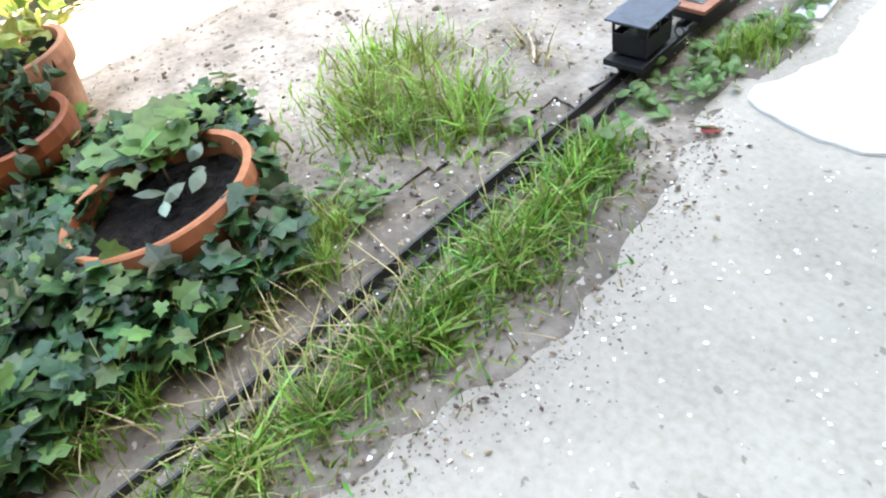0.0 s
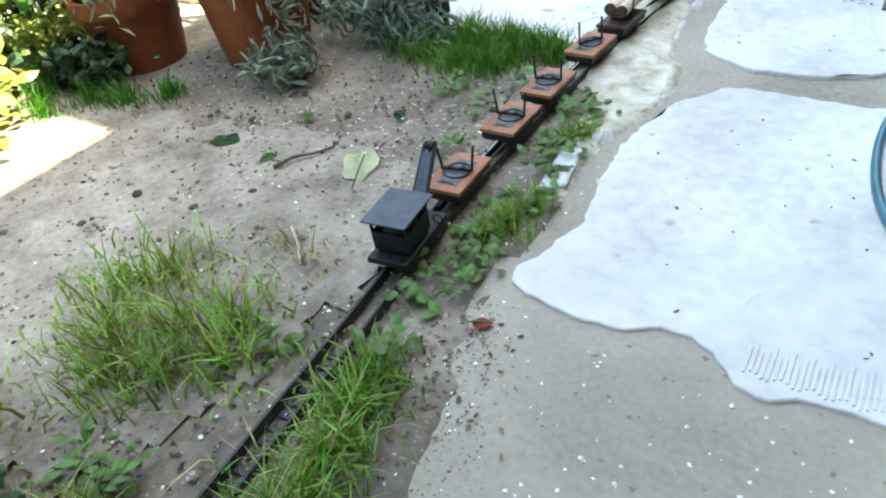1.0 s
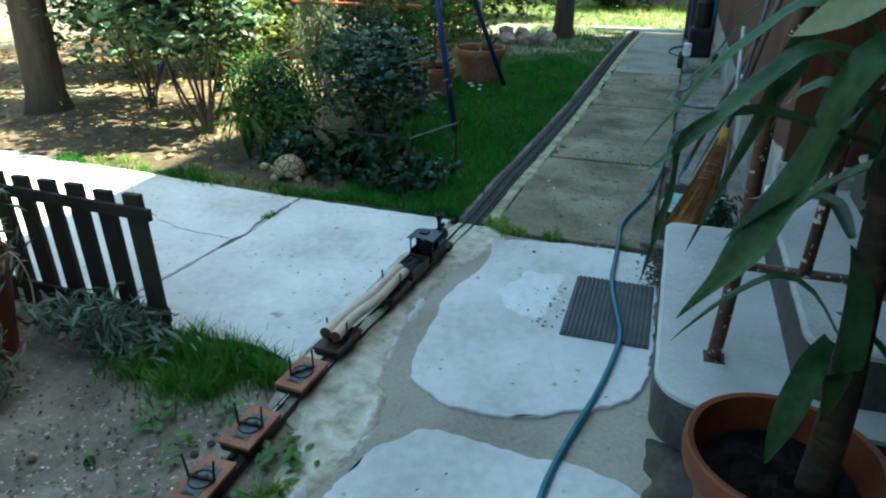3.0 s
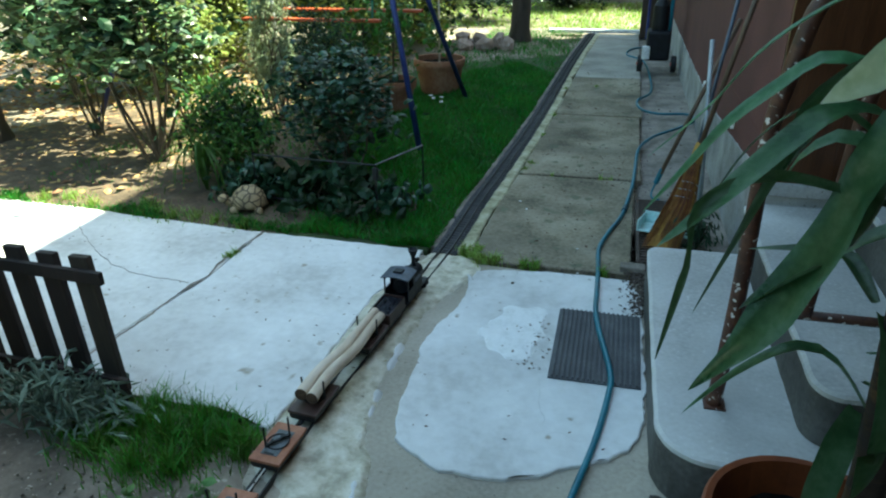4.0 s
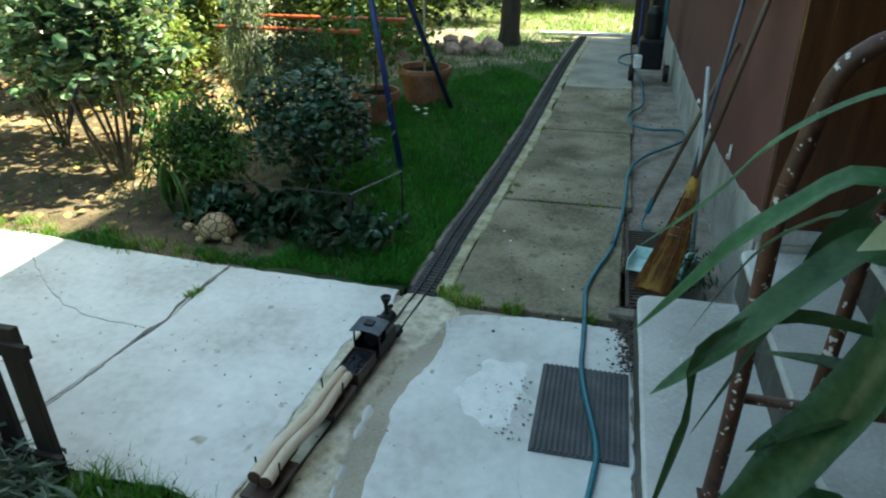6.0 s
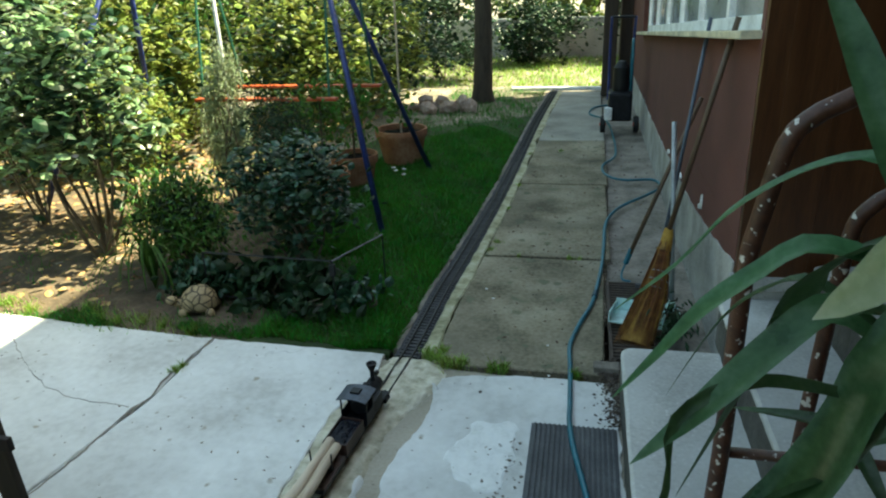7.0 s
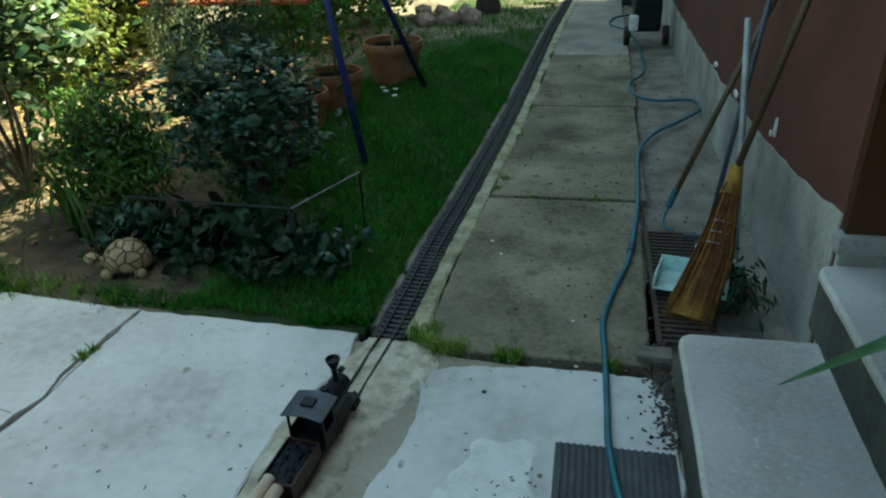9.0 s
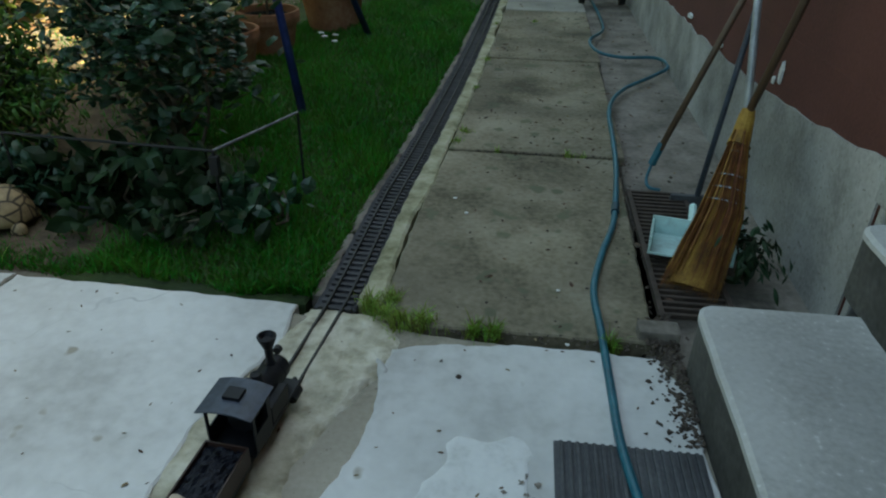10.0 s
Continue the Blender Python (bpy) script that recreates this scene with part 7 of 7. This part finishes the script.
shrub("rosemary", (-2.80, 3.35, 0), "grey-green rosemary in the bed", 9, ((0, 0, 0.50), (0.12, 0.12, 0.40)), 1100, "rosemary", 0.045, 109, 20, 0.24, 0, 0.16, (0, 0, 1.2))
shrub("low_plant", (-0.98, 1.33, 0), "low broad leaved dark plant at the lawn edge", 4, ((0, 0, 0.10), (0.14, 0.10, 0.06)), 60, "leafblue", 0.070, 110, 9, 0.35, 0, 0.7)
shrub("low_plant", (-1.42, 1.38, 0), "low broad leaved dark plant behind the border frame", 5, ((0.0, 0.0, 0.13), (0.34, 0.13, 0.10)), 170, "leafdark", 0.085, 111, 16, 0.32, 0, 0.75, shadow=150)
shrub("low_plant", (-1.30, 1.16, 0), "low dark leafy plant in front of the border frame", 4, ((0.0, 0.0, 0.09), (0.34, 0.07, 0.05)), 70, "leafdark", 0.075, 112, 16, 0.32, 0, 0.6)
# Dark leaf colour here stands in for shade under the lavender.
shrub("low_shrub", (-2.46, -1.26, 0), "leafy plant at the foot of the pot, coloured dark for shade", 5, ((0, 0, 0.10), (0.20, 0.09, 0.08)), 380, "leafdark", 0.055, 170, 14, 0.3)
shrub("low_shrub", (-2.80, -1.22, 0), "yellow-green weeds in the sun beside the pots", 5, ((0, 0, 0.12), (0.16, 0.12, 0.09)), 300, "leafpale", 0.055, 171, 14, 0.3)
shrub("low_plant", (-1.88, 1.36, 0), "low dark leafy plant at the shaded edge of the bed", 5, ((0, 0, 0.12), (0.22, 0.13, 0.09)), 220, "leafblue", 0.060, 113, 14, 0.32, 0, 0.6, shadow=120)
g = np.random.default_rng(120)
sp = thing("spiky_clump", (-2.22, 1.42, 0), "clump of drooping strap leaves under the shrub", "plant")
for k in range(34):
    a, r = g.uniform(0, 6.28), g.uniform(0.14, 0.30)
    h = g.uniform(0.18, 0.34)
    part("leaf", strap([(0, 0, 0), (r * 0.35 * math.cos(a), r * 0.35 * math.sin(a), h), (r * math.cos(a), r * math.sin(a), h * 0.9), (r * 1.35 * math.cos(a), r * 1.35 * math.sin(a), h * 0.35)], 0.014), M["leaf"], sp)

lt = np.random.default_rng(130)
tagged(new("leaf_litter", leaves("leaf_litter", np.stack([lt.uniform(-7.5, -2.35, 7600), lt.uniform(1.15, 6.5, 7600), lt.uniform(-0.004, 0.012, 7600)], 1), M["litter"], 0.07, 131, 2.0, 0.5)), "dry brown and yellow leaf litter under the shrubs", "leaf litter", kind="stuff")

for k, (x, y, w, h, mt) in enumerate([(-2.65, -1.75, 0.35, 0.22, "leafpale"), (-3.2, -1.2, 0.5, 0.35, "leaf"), (-3.0, -0.75, 0.45, 0.30, "leafpale"), (-2.9, -2.3, 0.4, 0.25, "leaf"), (-3.9, -1.9, 0.6, 0.45, "leafpale")]):
    shrub("low_shrub", (x, y, 0), "low leafy plant at the sunny side of the garden", 5, ((0, 0, h), (w, w * 0.8, h)), 600, mt, 0.075, 160 + k, 18, 0.26, shadow=400)

# metal border frame
fr = thing("border_frame", (0, 0, 0), "low grey metal border frame round the plants", "garden edging")
for a, b in (((-1.80, 1.285, 0.30), (-1.06, 1.24, 0.30)), ((-1.06, 1.24, 0.30), (-0.905, 1.62, 0.305)), ((-1.80, 1.285, 0.05), (-1.06, 1.24, 0.05))):
    part("bar", tube([a, Vector(a).lerp(Vector(b), 0.5), b], 0.0048, 8), M["steel"] if b[1] > 1.5 else M["darksteel"], fr)
for p in ((-1.80, 1.285, 0.30), (-1.06, 1.24, 0.30), (-0.905, 1.62, 0.305)):
    part("leg", tube([(p[0], p[1], -0.02), p], 0.0048, 8), M["darksteel"], fr)
part("clip", box(-1.075, -1.045, 1.228, 1.252, 0.22, 0.285, 0.004), M["darksteel"], fr, "dark metal clip")

# tortoise figure
tor = bmesh.new()
bmesh.ops.create_uvsphere(tor, u_segments=28, v_segments=16, radius=1.0)
for v in tor.verts:
    x, y, z = v.co
    cell = noise.cell(Vector((x * 2.2 + 5, y * 2.6 + 5, z * 2.2 + 5)))
    v.co = Vector((x * 0.100, y * 0.084, 0.062 + max(z, -0.22) * 0.098)) * (1.0 + 0.03 * cell)
for cx, cy, cz, rx, ry, rz in ((-0.138, -0.02, 0.088, 0.034, 0.024, 0.026), (-0.075, -0.060, 0.026, 0.028, 0.022, 0.03), (0.065, -0.060, 0.026, 0.026, 0.022, 0.03), (-0.070, 0.060, 0.026, 0.028, 0.022, 0.03), (0.065, 0.058, 0.026, 0.026, 0.022, 0.03), (-0.108, -0.012, 0.066, 0.032, 0.018, 0.026)):
    got = bmesh.ops.create_uvsphere(tor, u_segments=12, v_segments=8, radius=1.0)["verts"]
    for v in got:
        v.co = Vector((cx + v.co.x * rx, cy + v.co.y * ry, cz + v.co.z * rz))
o = new("tortoise_figure", bake("tortoise_figure", tor, M["shell"], True))
o.matrix_basis = pose(-1.80, 1.185, -0.008, 0, 0, 12)
tagged(o, "pale brown tortoise garden figure at the bed's edge", "garden figure")

# pots on the lawn
for x, y, r, h, lab in ((-1.72, 3.60, 0.19, 0.27, "wide brown terracotta pot standing on the lawn"), (-1.80, 3.10, 0.19, 0.26, "wide brown terracotta pot among the shrubs"), (-1.50, 4.33, 0.235, 0.33, "pale wide terracotta pot with a young stake on the lawn")):
    flower_pot("flower_pot", (x, y, -0.012), r, r * 0.72, h, "terradull", lab, 0.85, 0.04)
sk = thing("sapling", (-1.50, 4.33, 0.26), "young sapling tied to a pale stake in a pot", "sapling")
part("stake", tube([(0, 0, -0.05), (0.01, 0, 1.25)], 0.010, 8), M["log"], sk)
part("foliage", leaves("foliage", cloud(np.random.default_rng(5), (0, 0, 0.28), (0.14, 0.14, 0.16), 120), M["leaf"], 0.06, 141), None, sk)
for x, y in ((-1.72, 3.60), (-1.80, 3.10)):
    sk = thing("potted_shrub", (x, y, 0.22), "leafy green plant growing in a pot", "plant")
    part("stem", tube([(0, 0, -0.03), (0.02, 0, 0.55)], 0.009, 7), M["stem"], sk)
    part("foliage", leaves("foliage", cloud(np.random.default_rng(6), (0, 0, 0.42), (0.22, 0.22, 0.26), 330), M["leaf"], 0.06, 142), None, sk)

# garden swing frame
sw = thing("garden_swing", (0, 0, 0), "blue pipe garden swing frame with orange benches", "garden swing")
TOPZ = 2.05
for x0, x1 in ((-1.165, -1.76), (-3.85, -3.26)):
    for y in (2.46, 4.04):
        part("leg", tube([(x0, y, -0.02), ((x0 + x1) / 2, (y + 3.25) / 2, TOPZ / 2), (x1, 3.25, TOPZ)], 0.021, 10), M["blue"], sw, smooth=True)
part("top_beam", tube([(-1.72, 3.25, TOPZ), (-3.30, 3.25, TOPZ)], 0.024, 10), M["blue"], sw)
for y, z, x0, x1 in ((3.05, 0.79, -2.75, -1.62), (3.62, 0.80, -2.70, -1.45)):
    b = part("bench", box(x0, x1, y - 0.035, y + 0.035, z, z + 0.022, 0.004), M["orange"], sw, "orange-red plank bench")
    for x in (x0 + 0.06, x1 - 0.06):
        part("hanger", tube([(x, y, z + 0.03), (x, 3.25, TOPZ)], 0.010, 8), M["green"], b, "green hanger rod")

pl = thing("garden_pole", (-2.654, 3.35, -0.01), "thin white pole standing among the rosemary", "pole")
part("pole", tube([(0, 0, 0), (0.005, 0, 1.1), (0.0, 0, 2.2)], 0.016, 10), M["white"], pl, smooth=True)
part("cap", lathe([(0.0, 2.215), (0.016, 2.212), (0.019, 2.20), (0.019, 2.19), (0, 2.19)], 12), M["white"], pl)
dz = np.random.default_rng(151)
for k, (dx, dy) in enumerate(((0.0, 0.0), (0.06, 0.05), (-0.05, 0.09), (0.10, -0.12))):
    ds = thing("daisy", (-1.425 + dx, 3.797 + dy, 0.0), "small white daisy growing in the lawn", "flower", "daisies in the lawn")
    part("stem", tube([(0, 0, -0.01), (0.004, 0, 0.06)], 0.0015, 5), M["weed"], ds)
    part("petals", leaves("petals", np.array([[0.004 + 0.014 * math.cos(a), 0.014 * math.sin(a), 0.063] for a in (0.0, 0.9, 1.8, 2.7, 3.6, 4.5, 5.4)]), M["white"], 0.022, 152 + k, 3.0, 0.5), None, ds)

# stones and ground beyond
st = thing("stone_heap", (-1.62, 6.85, -0.02), "heap of pinkish pale stones at the lawn's end", "stones")
for k in range(9):
    bm = lump(k + 30, 0.7)
    o = part("stone", bm, M["stone"], st)
    o.matrix_basis = pose(-0.34 + 0.085 * k, 0.12 * math.sin(k * 2.3), 0.07 + 0.07 * (k % 3 == 1), 10 * k, 0, 40 * k) @ Matrix.Scale(0.17 + 0.05 * (k % 3), 4)
wall_box("wall_garden", -9.0, 3.0, 12.6, 12.85, -0.1, 0.75, "greywall", "low grey garden wall at the far end", "garden wall", 0.02)


def tree(at, trunk_r, height, crown, n, mat, size, label, seed, lean=(0, 0), limbs=7):
    t = thing("tree", at, label, "tree", "trees")
    g = np.random.default_rng(seed)
    (cz, rx, rz) = crown
    top = (lean[0], lean[1], height)
    part("trunk", tube(spline([(0, 0, -0.15), (lean[0] * 0.2 + 0.03, lean[1] * 0.2, height * 0.3), (lean[0] * 0.6 - 0.03, lean[1] * 0.6, height * 0.65), top], 0.2), lambda u: trunk_r * (1.25 - 0.85 * min(1, u * 1.1)) if u > 0.06 else trunk_r * 1.5, 12), M["bark"], t, smooth=True)
    tips = []
    for k in range(limbs):
        a, u = 6.28 * k / limbs + g.normal() * 0.3, g.uniform(0.5, 0.95)
        b = Vector((lean[0] * u, lean[1] * u, height * u))
        tip = Vector((rx * 0.75 * math.cos(a), rx * 0.75 * math.sin(a), cz + rz * g.uniform(-0.4, 0.6)))
        part("limb", tube(spline([b, b.lerp(tip, 0.5) + Vector((0, 0, 0.15)), tip], 0.25), lambda v: trunk_r * 0.35 * (1 - 0.8 * v), 7), M["bark"], t)
        tips.append(tip)
    part("crown", leaves("crown", cloud(g, (0, 0, cz), (rx, rx, rz), n, 34, 0.20), M[mat], size, seed), None, t)
    return t


tree((-1.21, 7.55, 0), 0.115, 4.5, (4.4, 1.3, 1.2), 1500, "treeleaf", 0.13, "garden tree with a straight dark trunk on the lawn", 201)
tree((-4.51, 2.06, 0), 0.13, 4.2, (4.3, 1.3, 1.1), 3200, "treeleaf", 0.10, "garden tree with a dark rough trunk beyond the flower bed", 208)
tree((-4.6, 5.2, 0), 0.13, 3.6, (2.9, 1.7, 1.6), 9000, "leafpale", 0.085, "broad leafy tree behind the flower beds", 202)
tree((-6.6, 2.2, 0), 0.14, 4.0, (3.0, 1.9, 1.8), 9000, "treeleaf", 0.09, "leafy tree beyond the rose bushes", 203)
tree((-5.2, 9.6, 0), 0.12, 3.8, (2.6, 1.7, 1.8), 9000, "treeleaf", 0.085, "leafy tree at the far end of the garden", 204)
tree((-6.0, -1.0, 0), 0.13, 3.8, (3.2, 1.6, 1.5), 3600, "treeleaf", 0.13, "leafy tree at the side of the garden", 205)
tree((0.9, 14.5, 0), 0.16, 4.6, (3.3, 2.4, 2.2), 4200, "treeleaf", 0.16, "dark leafy tree beyond the garden wall", 206)
tree((-3.0, 15.0, 0), 0.16, 4.6, (3.2, 2.6, 2.2), 4200, "treeleaf", 0.16, "dark leafy tree beyond the garden wall", 207)
# Hedge never in view, added to cut the skylight from behind.
for k, (x, y, w, h) in enumerate([(-3.6, -5.0, 1.2, 1.5), (-1.8, -5.6, 1.2, 1.7), (-0.3, -5.6, 1.1, 1.7), (-5.4, -4.2, 1.3, 1.5)]):
    shrub("hedge_shrub", (x, y, 0), "unseen tall hedge shrub added behind the view to block skylight", 6, ((0, 0, h), (w, w * 0.8, h)), 2600, "leafdark", 0.16, 260 + k, 34, 0.24, 0, 0.6)
for k, (x, y, w, h) in enumerate([(-2.9, 5.6, 0.8, 0.75), (-4.1, 4.3, 0.8, 0.8), (-2.5, 7.2, 0.9, 0.9), (-4.8, 5.9, 1.0, 1.1), (-2.2, 9.6, 0.9, 0.9), (-3.6, 6.8, 1.0, 1.0), (-5.0, 3.6, 1.0, 1.0), (-5.4, 7.4, 1.2, 1.2), (-0.8, 11.6, 0.9, 0.6), (-8.5, 4.5, 1.5, 1.5), (-8.0, 0.5, 1.4, 1.3), (-7.5, 8.5, 1.6, 1.6), (1.4, 12.0, 0.9, 0.8), (-9.0, -3.0, 1.6, 1.5)]):
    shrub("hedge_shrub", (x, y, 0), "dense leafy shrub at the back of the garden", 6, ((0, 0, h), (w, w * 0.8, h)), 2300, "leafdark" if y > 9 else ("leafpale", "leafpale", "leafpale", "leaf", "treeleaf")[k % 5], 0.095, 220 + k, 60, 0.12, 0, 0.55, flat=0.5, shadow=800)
hg = np.random.default_rng(240)
pts = []
for k in range(60):
    a = math.radians(60 + 175 * k / 59)
    r = 15 + 4 * noise.noise(Vector((k * 0.5, 0, 0)))
    c = (-1 + r * math.cos(a), 3 + r * math.sin(a), 1.6 + 1.2 * noise.noise(Vector((k * 0.7, 5, 0))))
    pts.append(hg.normal(size=(330, 3)) * [0.9, 0.9, 1.5] + c)
pts = np.concatenate(pts)
tagged(new("far_trees", leaves("far_trees", pts[pts[:, 2] > 0], M["treeleaf"], 0.30, 241)), "dark mass of distant trees round the garden", "trees", kind="stuff")

# ---------------------------------------------------------------- sleepers of the track
sl = mesh_of("sleeper", *[(lambda b: ([v.co.copy() for v in b.verts], [[v.index for v in f.verts] for f in b.faces]))(b) for b in [box(-0.047, 0.047, -0.0065, 0.0065, -0.016, 0.003)] if not b.verts.index_update()][0], M["sleeper"])
y = -3.6
while y < 8.3:
    if not -1.95 < y < 0.84:
        x, h = on_track(y)
        o = part("sleeper", sl, None, track)
        o.matrix_basis = pose(x, y, (0.009 if y > 0.8 else -0.007), 0, 0, h)
    y += 0.030 if y < 4.5 else 0.06
